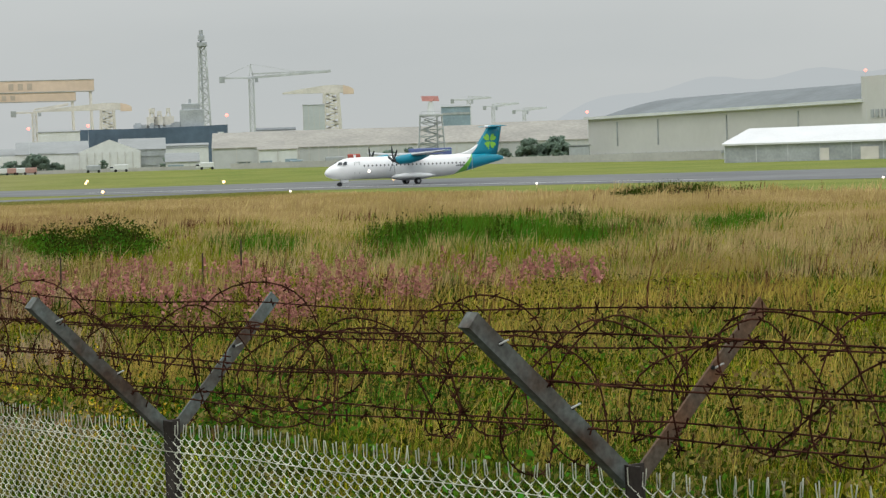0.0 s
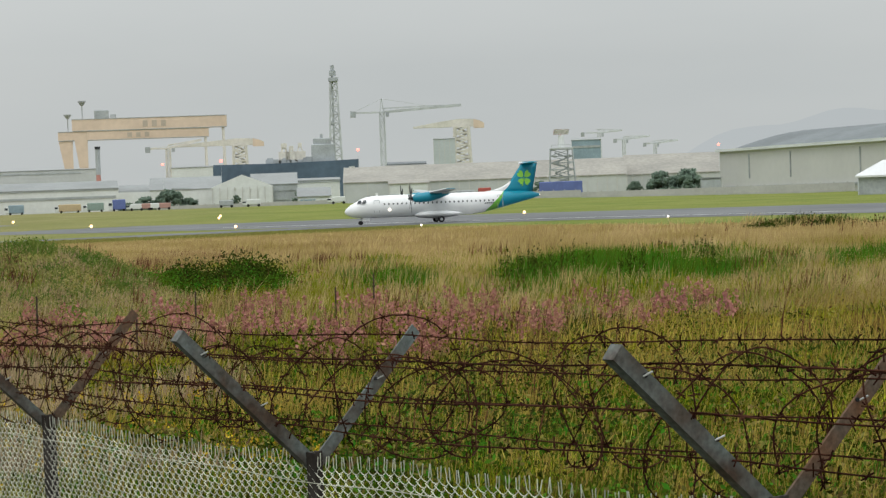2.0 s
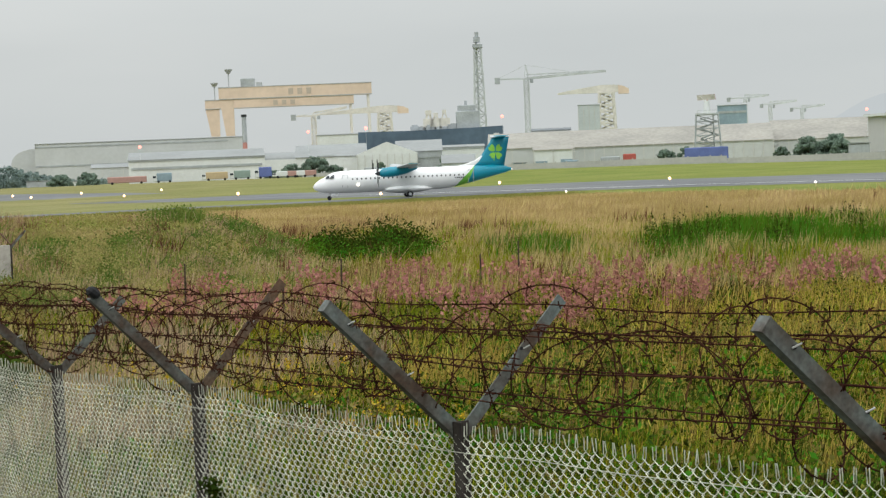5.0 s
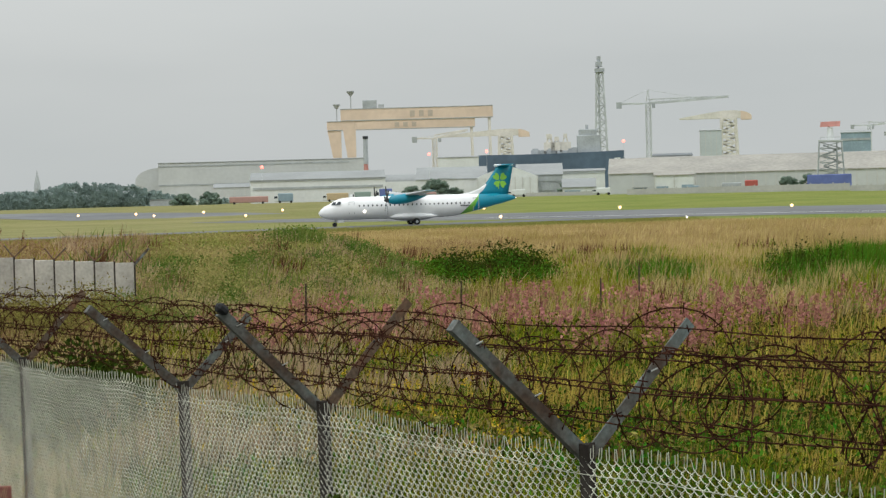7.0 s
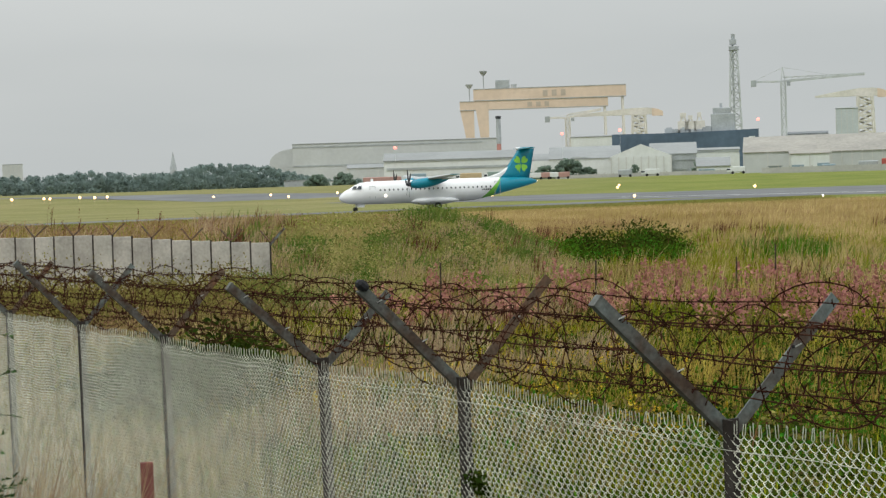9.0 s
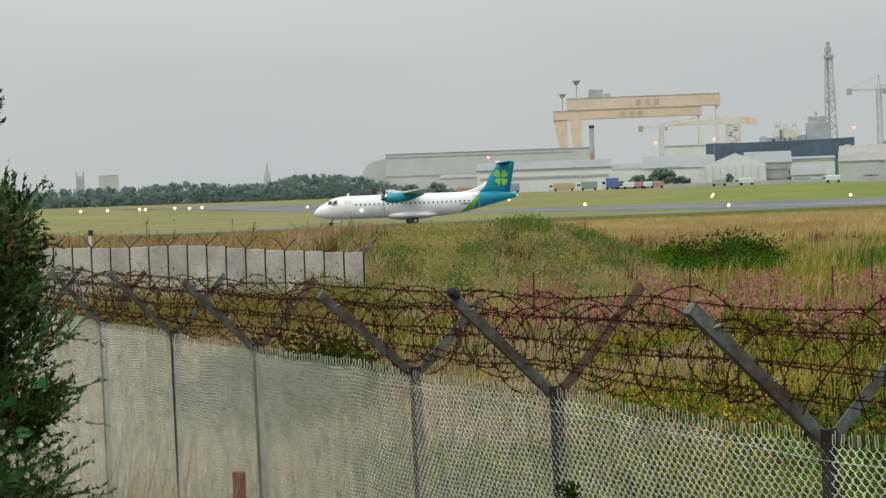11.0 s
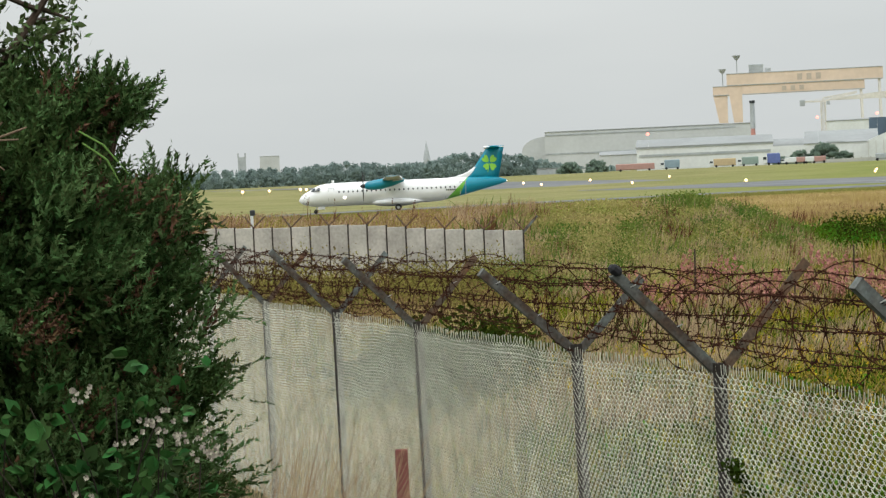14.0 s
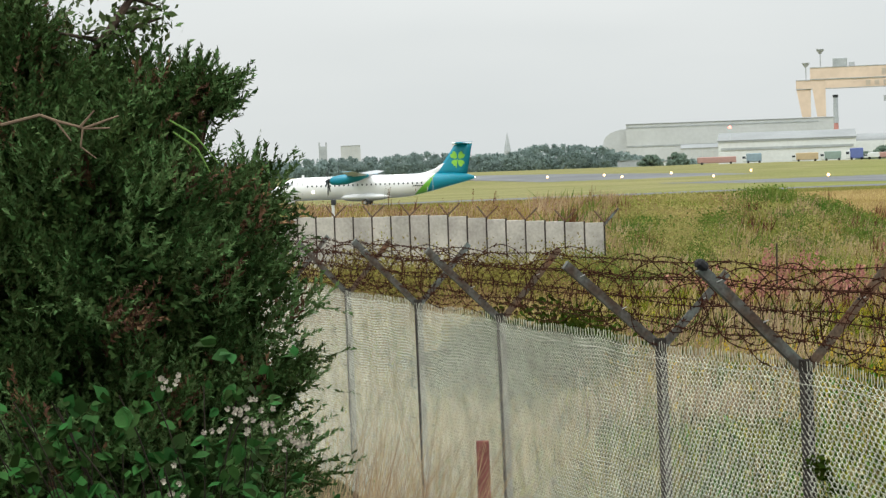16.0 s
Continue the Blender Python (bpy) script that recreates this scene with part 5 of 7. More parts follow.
def leaf_cloud(rng, centres, radii, per, size, squash=0.8):
    """Many small leaf cards spread through balls: arrays of triangles pairs."""
    n = len(centres)
    c = np.repeat(np.asarray(centres), per, axis=0)
    r = np.repeat(np.asarray(radii), per)
    d = rng.standard_normal((n * per, 3))
    d /= np.linalg.norm(d, axis=1, keepdims=True)
    rad = r * rng.random(n * per) ** 0.4
    p = c + d * rad[:, None] * np.array([1, 1, squash])
    a = rng.standard_normal((n * per, 3))
    a /= np.linalg.norm(a, axis=1, keepdims=True)
    b = np.cross(a, d)
    b /= np.linalg.norm(b, axis=1, keepdims=True) + 1e-9
    s = size * rng.uniform(0.6, 1.4, n * per)[:, None]
    V = np.stack([p - a * s, p + b * s * 0.55, p + a * s, p - b * s * 0.55], 1).reshape(-1, 3)
    Q = np.arange(n * per * 4).reshape(-1, 4)
    return V, Q


def woodland():
    """A long belt of trees on the far side of the airfield, uneven along the top."""
    rng = np.random.default_rng(21)
    cs, rs = [], []
    for az in np.arange(9.8, 30.0, 0.09):
        top = np.interp(az, [9.8, 10.8, 12.2, 13.1, 14.0, 15.2, 16.0, 16.6, 18.2, 20.3, 24, 30], [6, 8, 15.0, 17.6, 17.4, 13.5, 14.2, 16.0, 14.4, 13.5, 14, 15])
        for _ in range(5):
            d = rng.uniform(1270, 1340)
            h = top * rng.uniform(0.55, 1.03)
            r = rng.uniform(1.6, 3.4)
            p = spot(az + rng.uniform(-0.05, 0.05), d).translation
            cs.append((p.x, p.y, max(1.5, h - r)))
            rs.append(r)
            cs.append((p.x, p.y, max(1.2, h * rng.uniform(0.2, 0.6))))
            rs.append(r * 1.2)
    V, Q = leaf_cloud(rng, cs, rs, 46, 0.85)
    tagged(raw("woodland", V, Q, M_FARTREE), "long belt of trees in haze-greyed green beyond the airfield", "woodland", kind="stuff")


woodland()


def small_tree(name, az, dist, h, w, seed, label, material=None, cat="tree"):
    """A rounded tree: tapered trunk, limbs and a crown of many leaves."""
    rng = np.random.default_rng(seed)
    t = empty(name, spot(az, dist, 0))
    bm = bmesh.new()
    rod(bm, (0, 0, -0.2), (0, 0, h * 0.5), h * 0.035, h * 0.02, 8)
    ends = []
    for i in range(7):
        a = i * 0.9 + rng.random()
        e = Vector((math.cos(a) * w * 0.3, math.sin(a) * w * 0.3, h * rng.uniform(0.45, 0.8)))
        rod(bm, (0, 0, h * rng.uniform(0.2, 0.42)), e, h * 0.018, h * 0.006, 6)
        ends.append(e[:])
    part("trunk", bm, M_BARK, t)
    cs, rs = [], []
    for i in range(70):
        a, u = rng.uniform(0, 6.28), rng.random() ** 0.5
        z = rng.uniform(0.18, 0.9)
        k = math.sin(math.pi * min(1, z * 0.95 + 0.12)) ** 0.5
        cs.append((math.cos(a) * u * w * 0.42 * k, math.sin(a) * u * w * 0.42 * k, h * z))
        rs.append(w * rng.uniform(0.06, 0.13))
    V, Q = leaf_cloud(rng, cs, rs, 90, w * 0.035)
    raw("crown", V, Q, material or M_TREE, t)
    return tagged(t, label, cat)


for i, (az, d, h, w) in enumerate(((-8.25, 690, 9.0, 11), (-9.0, 690, 9.6, 13), (-8.65, 695, 7.6, 10), (-7.6, 690, 6.5, 6.0), (-4.6, 690, 7.0, 9), (-5.15, 690, 7.6, 8), (5.05, 850, 8, 12),
                                   (4.45, 850, 10.4, 13), (3.95, 850, 7.0, 9), (2.75, 845, 7.6, 5), (5.5, 850, 5.5, 9), (10.3, 1050, 9, 13), (11.0, 1050, 8, 13), (0.9, 930, 9.0, 14))):
    small_tree("tree", az, d, h, w, 40 + i, "rounded dark green tree by the airfield buildings")


def runway_lamp(az, dist, r=0.3, glow=None, z=0.0):
    # found where the ground meets the lamp's sight line
    drop = (3.3 - r - z) / dist
    ds = np.linspace(230, 640, 800)
    a_ = radians(az)
    seen = (3.3 - r - z - ground_z(-np.sin(a_) * ds, np.cos(a_) * ds)) / ds
    if dist > 430:
        there = float(ds[np.argmin(np.abs(seen - drop))])
        r, dist = r * there / dist * 0.8, there
    p = spot(az, dist).translation
    base = gz(p.x, p.y)
    o = empty("runway_lamp", Matrix.Translation((p.x, p.y, base)))
    bm = bmesh.new()
    rod(bm, (0, 0, -0.05), (0, 0, 0.35 + z), 0.05, n=6)
    part("stem", bm, M_YELV, o)
    bm = bmesh.new()
    ball(bm, (0, 0, 0.35 + z + r), r)
    part("lens", bm, glow or M_LAMP, o)
    tagged(o, "lit runway edge lamp on a short stem in the grass", "runway light", "runway edge lights")

for az_, d_ in ((8.44, 700), (9.40, 470), (6.48, 430), (3.17, 600), (2.79, 310), (-8.42, 234), (-0.31, 402), (3.21, 500), (-2.02, 246),
                (-17.28, 204), (-4.71, 336), (13.68, 700), (12.21, 700), (11.75, 560), (10.48, 700)):
    runway_lamp(az_, d_, (0.0007 if d_ > 300 else 0.0005) * d_, M_LAMP if d_ > 300 else M_LAMPW)
for az_, d_ in ((19.5, 1050), (18.81, 1050), (18.0, 1050), (17.1, 1050), (16.72, 900), (16.4, 1000), (17.85, 950)):
    runway_lamp(az_, d_, 0.0008 * d_, M_LAMP, 0.5)


# ---------------------------------------------------------------- grasses and weeds of the field
def leafmat(name, color, color2, scale, island, thin=0.3):
    return mat(name, color, 0.95, 0, 0.1, scale, island=island, color2=color2, spec=0.0, thin=thin)


M_DRY = leafmat("dry_grass_stems", (0.48, 0.345, 0.085), (0.34, 0.25, 0.05), 0.12, 0.35)
M_STRAW = leafmat("bleached_far_grass", (0.55, 0.415, 0.215), (0.36, 0.27, 0.10), 0.12, 0.25)
# dark tones of FRESH, MIDG and DEEP include painted shade between clumps
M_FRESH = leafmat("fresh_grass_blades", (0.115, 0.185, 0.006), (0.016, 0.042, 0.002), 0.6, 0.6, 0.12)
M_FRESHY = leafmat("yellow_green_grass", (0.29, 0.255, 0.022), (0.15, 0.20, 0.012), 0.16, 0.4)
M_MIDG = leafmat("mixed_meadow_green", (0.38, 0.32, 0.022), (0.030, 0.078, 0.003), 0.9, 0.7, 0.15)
M_DEEP = leafmat("deep_green_grass_with_shade", (0.014, 0.046, 0.002), (0.060, 0.105, 0.005), 0.7, 0.7, 0.12)
M_LUSH = leafmat("lush_weed_leaves", (0.042, 0.135, 0.010), (0.095, 0.165, 0.014), 0.45, 0.6)
M_SCRUB = leafmat("olive_scrub_leaves", (0.16, 0.155, 0.035), (0.23, 0.175, 0.06), 0.3, 0.5)
M_BANKL = leafmat("light_bank_leaves", (0.24, 0.265, 0.065), (0.40, 0.33, 0.14), 0.4, 0.15)
M_BANKD = leafmat("green_bank_leaves", (0.062, 0.135, 0.020), (0.20, 0.22, 0.055), 0.9, 0.2)
M_TUSS = leafmat("faded_pinkish_grass", (0.47, 0.35, 0.225), (0.35, 0.245, 0.14), 0.3, 0.35)
M_RUST = leafmat("rusty_dead_weeds", (0.34, 0.20, 0.12), (0.25, 0.165, 0.075), 0.3, 0.4)
# leaf green darkened further to supply shadow the even sky leaves out
M_BRAMB = leafmat("bramble_leaves", (0.022, 0.042, 0.006), (0.048, 0.062, 0.010), 0.4, 0.5, 0.1)
M_PINK = leafmat("pink_willowherb_flowers", (0.47, 0.20, 0.195), (0.36, 0.185, 0.125), 0.4, 0.3)
M_YELF = mat("yellow_ragwort_flowers", (0.56, 0.38, 0.03), 0.9, 0, 0.1, 2, island=0.25, spec=0.0)
M_VERGE = leafmat("olive_verge_grass", (0.27, 0.245, 0.085), (0.22, 0.225, 0.055), 0.05, 0.25)
M_SEED = leafmat("brown_seed_heads", (0.15, 0.062, 0.035), (0.10, 0.045, 0.025), 0.5, 0.4, 0.1)
RNG = np.random.default_rng(77)


def scatter(n, az0, az1, d0, d1, power=0.0):
    """Points spread over a wedge of the field beyond the fence, evenly by bearing and by the log of distance."""
    az = np.radians(RNG.uniform(az0, az1, n))
    d = np.exp(RNG.uniform(math.log(d0), math.log(d1), n))
    x, y = -np.sin(az) * d, np.cos(az) * d
    keep = x * math.cos(BETA) + y * math.sin(BETA) > GAP + 0.55
    # nothing inside the far panel fence's line
    return x[keep], y[keep], np.degrees(az[keep]), d[keep]


def patch(az, d, items):
    """How far a place lies in any of the patches (bearing, distance, half width in degrees, half depth in metres)."""
    # uneven outlines
    az, d = az + (0.35 * np.sin(d * 0.16 + az * 2.1) + 0.2 * np.sin(d * 0.41 + 1.3)) * d / (d + 30), d * (1 + 0.06 * np.sin(az * 2.3) + 0.04 * np.sin(az * 5.7 + 1))
    w = np.zeros(len(az))
    for a, dd, sa, sd in items:
        w = np.maximum(w, np.exp(-((az - a) / sa) ** 2 - ((d - dd) / sd) ** 2))
    return w


def wave(x, y, s):
    return 0.5 + 0.25 * (np.sin(x / s + 1.7 * np.sin(y / s * 0.7)) + np.sin(y / s * 1.3 + 1.1 * np.sin(x / s * 1.9 + 2)))


LUSH = ((-5.0, 92, 1.3, 17), (-7.4, 98, 2.4, 19), (-9.9, 98, 1.5, 15), (-13.4, 100, 1.1, 10), (-1.3, 90, 0.9, 9))
BRAMBLES = ((3.0, 90, 1.0, 5), (2.6, 84, 0.5, 4), (14.5, 34, 2.3, 6))
PINKS = ((3.0, 60, 4.0, 8), (-3.5, 58, 5.0, 7), (-8.0, 60, 2.0, 6), (7.5, 56, 3.0, 8), (-1, 52, 3, 6))
YELLOWS = ((5.2, 30, 2.6, 7), (8.5, 28, 3.0, 7), (2.6, 26, 2.0, 5), (11.5, 30, 2.0, 5))


def blades(name, x, y, h, w, per, spread, lean, material, label, bend=0.35, cat="grass", single=False, wind=0.14):
    """Tufts of tapered, bent blades: one quad and a tip each."""
    n = len(x)
    bx, by = np.repeat(x, per) + RNG.normal(0, 1, n * per) * np.repeat(spread, per), np.repeat(y, per) + RNG.normal(0, 1, n * per) * np.repeat(spread, per)
    H = np.repeat(h, per) * RNG.uniform(0.55, 1.15, n * per)
    W = np.repeat(w, per) * RNG.uniform(0.6, 1.3, n * per)
    bz = ground_z(bx, by) - 0.05
    a = RNG.uniform(0, 2 * np.pi, n * per)
    side = np.stack([np.cos(a), np.sin(a), 0 * a], -1)
    la = RNG.uniform(0, 2 * np.pi, n * per)
    ln = np.abs(RNG.normal(0, lean, n * per))
    out = np.stack([np.cos(la), np.sin(la), 0 * la], -1) * (ln * H)[:, None]
    out[:, 0] += wind * H
    B = np.stack([bx, by, bz], -1)
    up = np.array([0, 0, 1.0])
    mid = B + out * bend + up * (H * 0.6)[:, None]
    tip = B + out + up * H[:, None]
    V = np.stack([B - side * W[:, None] / 2, B + side * W[:, None] / 2, mid + side * W[:, None] * 0.38, mid - side * W[:, None] * 0.38,
                  tip + side * W[:, None] * 0.06, tip - side * W[:, None] * 0.06], 1).reshape(-1, 3)
    if single:
        V = np.stack([B - side * W[:, None] / 2, B + side * W[:, None] / 2, tip], 1).reshape(-1, 3)
        return tagged(raw(name, V, np.arange(len(V)).reshape(-1, 3), material), label, cat, kind="stuff")
    i = np.arange(n * per)[:, None] * 6
    Q = np.concatenate([i + np.array([[0, 1, 2, 3]]), i + np.array([[3, 2, 4, 5]])])
    return tagged(raw(name, V, Q, material), label, cat, kind="stuff")


def tall_grass():
    # far band of pale dry grass
    x, y, az, d = scatter(36000, -19, 27, 62, 258)
    g = np.maximum(patch(az, d, LUSH), patch(az, d, BRAMBLES))
    edge = field_edge(x) - 10 * wave(x, y, 14.0)
    keep = (RNG.random(len(x)) > g * 0.8) & (y < edge) & (RNG.random(len(x)) < 0.12 + 0.88 * smooth01((d - 108) / 28) + 0.75 * smooth01((-az - 9) / 3) + 0.3 * smooth01((az - 4) / 3) * smooth01((d - 70) / 8))
    x, y, d, az = x[keep], y[keep], d[keep], az[keep]
    bank = smooth01((az - 4) / 3) * np.exp(-((d - 86) / 16) ** 2)
    hgt = (0.40 + 0.30 * wave(x, y, 9.0)) * (1 - 0.45 * bank) * (0.5 + 0.5 * smooth01((edge[keep] - y) / 40))
    blades("dry_grass", x, y, hgt, 0.00036 * d + 0.006, 20, 0.010 * d, 0.42, M_STRAW, "wide stand of tall pale dry grass", single=True)
    # short olive grass on the verge beyond it, towards the taxiway
    x, y, az, d = scatter(9000, -2, 27, 225, 285)
    keep = (y > field_edge(x) - 14) & (y < 274 - 0.16 * np.clip(-x - 40, 0, 400))
    x, y, d = x[keep], y[keep], d[keep]
    blades("verge_grass", x, y, 0.20 + 0.16 * wave(x, y, 11.0), 0.0004 * d, 14, 0.008 * d, 0.5, M_VERGE, "short olive verge grass beside the taxiway", single=True)
    # yellow-green grass through the middle
    x, y, az, d = scatter(20000, -19, 27, 50, 135)
    g = np.maximum(patch(az, d, LUSH), patch(az, d, BRAMBLES))
    keep = (RNG.random(len(x)) > g * 0.8) & (RNG.random(len(x)) < np.clip(1.5 - d / 110 + 0.9 * (wave(x, y, 8.0) - 0.5), 0.05, 1))
    x, y, d, az = x[keep], y[keep], d[keep], az[keep]
    faded = RNG.random(len(x)) < 0.6 * smooth01((az - 7) / 4)
    for q, mt_, lab_ in ((~faded, M_FRESHY, "yellow-green meadow grass in the field"), (faded, M_TUSS, "faded pinkish grass over the bank")):
        blades("meadow_grass", x[q], y[q], 0.30 + 0.22 * wave(x[q], y[q], 6.0), 0.0005 * d[q] + 0.006, 16, 0.010 * d[q], 0.5, mt_, lab_, single=True)
    # mixed growth nearer to the fence, its dark tones painted for shade between clumps
    x, y, az, d = scatter(20000, -19, 27, 17, 68)
    keep = RNG.random(len(x)) < np.clip(1.25 - 0.6 * smooth01((d - 45) / 20) - 0.9 * wave(x, y * 0.5, 0.5), 0.1, 1)
    x, y, d, az = x[keep], y[keep], d[keep], az[keep]
    faded = RNG.random(len(x)) < 0.5 * smooth01((az - 12) / 6)
    for q, mt_, lab_ in ((~faded, M_MIDG, "mixed green and olive meadow growth"), (faded, M_TUSS, "faded pinkish meadow growth")):
        blades("meadow_grass", x[q], y[q], 0.26 + 0.34 * wave(x[q], y[q], 1.9), 0.0011 * d[q] + 0.008, 9, 0.007 * d[q] + 0.03, 0.65, mt_, lab_, single=True)
    # dry stems in tufts in the nearer field, more of them towards the gorse
    x, y, az, d = scatter(16000, -19, 27, 8, 66)
    tuft = smooth01((wave(x, y * 0.5, 0.3) * 0.6 + wave(x + 9, y, 2.0) * 0.5 - 0.50 + 0.05 * smooth01((az - 8) / 4)) / 0.25)
    keep = RNG.random(len(x)) < np.clip(0.05 + 0.85 * tuft * smooth01((d - 10) / 22) + 0.85 * smooth01((-az - 2) / 5) * smooth01((d - 22) / 10) + 0.40 * smooth01((az - 13) / 5) * smooth01((34 - d) / 8), 0, 1)
    x, y, d, az = x[keep], y[keep], d[keep], az[keep]
    left_ = RNG.random(len(x)) < smooth01((az - 5) / 6)
    for q, mt_ in ((left_, M_STRAW), (~left_, M_DRY)):
        blades("dry_grass", x[q], y[q], 0.42 + 0.35 * wave(x[q], y[q], 3.0), 0.0009 * d[q] + 0.004, 7, 0.006 * d[q] + 0.03, 0.5, mt_, "dry seeding grass among the weeds", single=True)
    # green growth near the fence
    x, y, az, d = scatter(34000, -19, 27, 5.2, 46)
    keep = RNG.random(len(x)) < np.clip(1.15 - d / 60 - 0.4 * smooth01((az - 9) / 5), 0.2, 1)
    x, y, d, az = x[keep], y[keep], d[keep], az[keep]
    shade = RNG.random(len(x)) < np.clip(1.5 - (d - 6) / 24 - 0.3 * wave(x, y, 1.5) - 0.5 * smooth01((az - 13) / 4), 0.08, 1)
    blades("meadow_grass", x[shade], y[shade], 0.26 + 0.30 * wave(x[shade], y[shade], 2.0), 0.0010 * d[shade] + 0.008, 9, 0.007 * d[shade] + 0.03, 0.6, M_DEEP, "lush grass along the fence, its deep green darkened for shade", single=True)
    x, y, d, az = x[~shade], y[~shade], d[~shade], az[~shade]
    pale = RNG.random(len(x)) < 0.35 * smooth01((az - 12) / 3) + 0.4 * smooth01((az - 14) / 4)
    faded = pale & (RNG.random(len(x)) < smooth01((az - 8) / 5))
    for q, mt_, lab_ in ((pale & ~faded, M_FRESHY, "yellow-green grass behind the fence"), (faded, M_TUSS, "faded pinkish grass behind the fence")):
        blades("meadow_grass", x[q], y[q], 0.30 + 0.30 * wave(x[q], y[q], 2.0), 0.0005 * d[q] + 0.005, 12, 0.007 * d[q] + 0.03, 0.55, mt_, lab_, single=True)
    x, y, d = x[~pale], y[~pale], d[~pale]
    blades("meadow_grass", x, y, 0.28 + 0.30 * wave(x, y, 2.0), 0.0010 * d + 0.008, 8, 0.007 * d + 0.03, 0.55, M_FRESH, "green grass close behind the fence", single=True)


tall_grass()


def spikes(name, n, items, d0, d1, h, r, material, label, cat, cut=0.2, stem=None, head=0.4, per=12, grain=1.0):
    """Upright flower spikes: many small petals round the upper stem."""
    x, y, az, d = scatter(n, -19, 27, d0, d1)
    w = patch(az, d, items)
    w = w * (0.35 + 1.1 * wave(x, y * 0.6, 1.3))
    keep = RNG.random(len(x)) < np.clip((w - cut) * 2, 0, 1)
    x, y, d = x[keep], y[keep], d[keep]
    m = len(x)
    H = h * RNG.uniform(0.7, 1.2, m)
    f = RNG.random((m, per))
    zz = H[:, None] * (1 - head * f)
    rr = (r + 0.0004 * d)[:, None] * (0.25 + 0.75 * f) * np.abs(RNG.normal(0, 1, (m, per)))
    an = RNG.uniform(0, 6.28, (m, per))
    p = np.stack([x[:, None] + rr * np.cos(an), y[:, None] + rr * np.sin(an), ground_z(x, y)[:, None] + zz], -1).reshape(-1, 3)
    a = RNG.standard_normal((m * per, 3))
    a /= np.linalg.norm(a, axis=1, keepdims=True)
    b = np.cross(a, RNG.standard_normal((m * per, 3)))
    b /= np.linalg.norm(b, axis=1, keepdims=True) + 1e-9
    s = grain * np.repeat((r * 0.4 + 0.00045 * d), per)[:, None] * RNG.uniform(0.6, 1.3, (m * per, 1))
    V = np.stack([p - a * s, p + b * s * 0.7, p + a * s, p - b * s * 0.7], 1).reshape(-1, 3)
    tagged(raw(name, V, np.arange(len(V)).reshape(-1, 4), material), label, cat, kind="stuff")
    return x, y, H, d


def leafy(name, n, az0, az1, d0, d1, items, h, size, material, label, cut=0.25, per=26, cat="weeds"):
    """Clumps of leafy weeds: many small leaves piled over uneven mounds."""
    x, y, az, d = scatter(n, az0, az1, d0, d1)
    w = patch(az, d, items) * (0.45 + 1.0 * wave(x, y * 0.45, 0.0045 * d.mean() + 0.06))
    keep = RNG.random(len(x)) < np.clip((w - cut) * 3.5, 0, 1)
    x, y, d, w = x[keep], y[keep], d[keep], w[keep]
    m = len(x)
    X, Y = np.repeat(x, per), np.repeat(y, per)
    D, Wt = np.repeat(d, per), np.repeat(w, per)
    X = X + RNG.normal(0, 1, m * per) * (0.004 * D + 0.08)
    Y = Y + RNG.normal(0, 1, m * per) * (0.006 * D + 0.08)
    hh = np.repeat(h * RNG.uniform(0.3, 1.0, m), per) * (0.35 + 0.8 * Wt)
    Z = ground_z(X, Y) + hh * RNG.random(m * per) ** 0.6
    p = np.stack([X, Y, Z], -1)
    a = RNG.standard_normal((m * per, 3))
    a /= np.linalg.norm(a, axis=1, keepdims=True)
    b = np.cross(a, RNG.standard_normal((m * per, 3)))
    b /= np.linalg.norm(b, axis=1, keepdims=True) + 1e-9
    s = ((size + 0.00026 * D) * RNG.uniform(0.5, 1.4, m * per))[:, None]
    V = np.stack([p - a * s, p + b * s * 0.5, p + a * s, p - b * s * 0.5], 1).reshape(-1, 3)
    return tagged(raw(name, V, np.arange(len(V)).reshape(-1, 4), material), label, cat, kind="stuff")


leafy("nettle_patch", 14000, -19, 27, 60, 130, LUSH, 0.62, 0.025, M_LUSH, "bright green patches of nettles and docks", 0.4, 30)
x_, y_, az_, d_ = scatter(9000, -19, 3, 70, 130)
q_ = RNG.random(len(x_)) < np.clip((patch(az_, d_, LUSH) * (0.1 + 0.7 * wave(x_, y_ * 0.5, 0.7) + 1.1 * wave(x_ + 5, y_ * 0.6, 2.1)) - 0.36) * 2.0, 0, 1)
blades("meadow_grass", x_[q_], y_[q_], 0.6 + 0.5 * wave(x_[q_], y_[q_], 1.5), 0.0007 * d_[q_], 12, 0.006 * d_[q_], 0.4, M_LUSH, "lush bright green grass in the nettle patches", single=True)
leafy("bramble_thicket", 24000, -19, 27, 26, 130, BRAMBLES, 1.25, 0.045, M_BRAMB, "dark green bramble thickets in the field", 0.14, 34, "brambles")
leafy("bramble_thicket", 2600, 1.2, 4.6, 84, 94, ((3.1, 88, 0.75, 3), (2.3, 89, 0.5, 3), (3.8, 88, 0.3, 3)), 1.35, 0.04, M_BRAMB, "tall leafy mound of dark bramble in the field", 0.2, 40, "brambles")
leafy("bramble_thicket", 2600, 1.0, 4.8, 82, 92, ((3.0, 86, 1.0, 3), (2.0, 86, 0.6, 3), (4.0, 86, 0.4, 3)), 1.05, 0.032, M_LUSH, "lighter bramble shoots round the dark mound", 0.3, 34, "brambles")
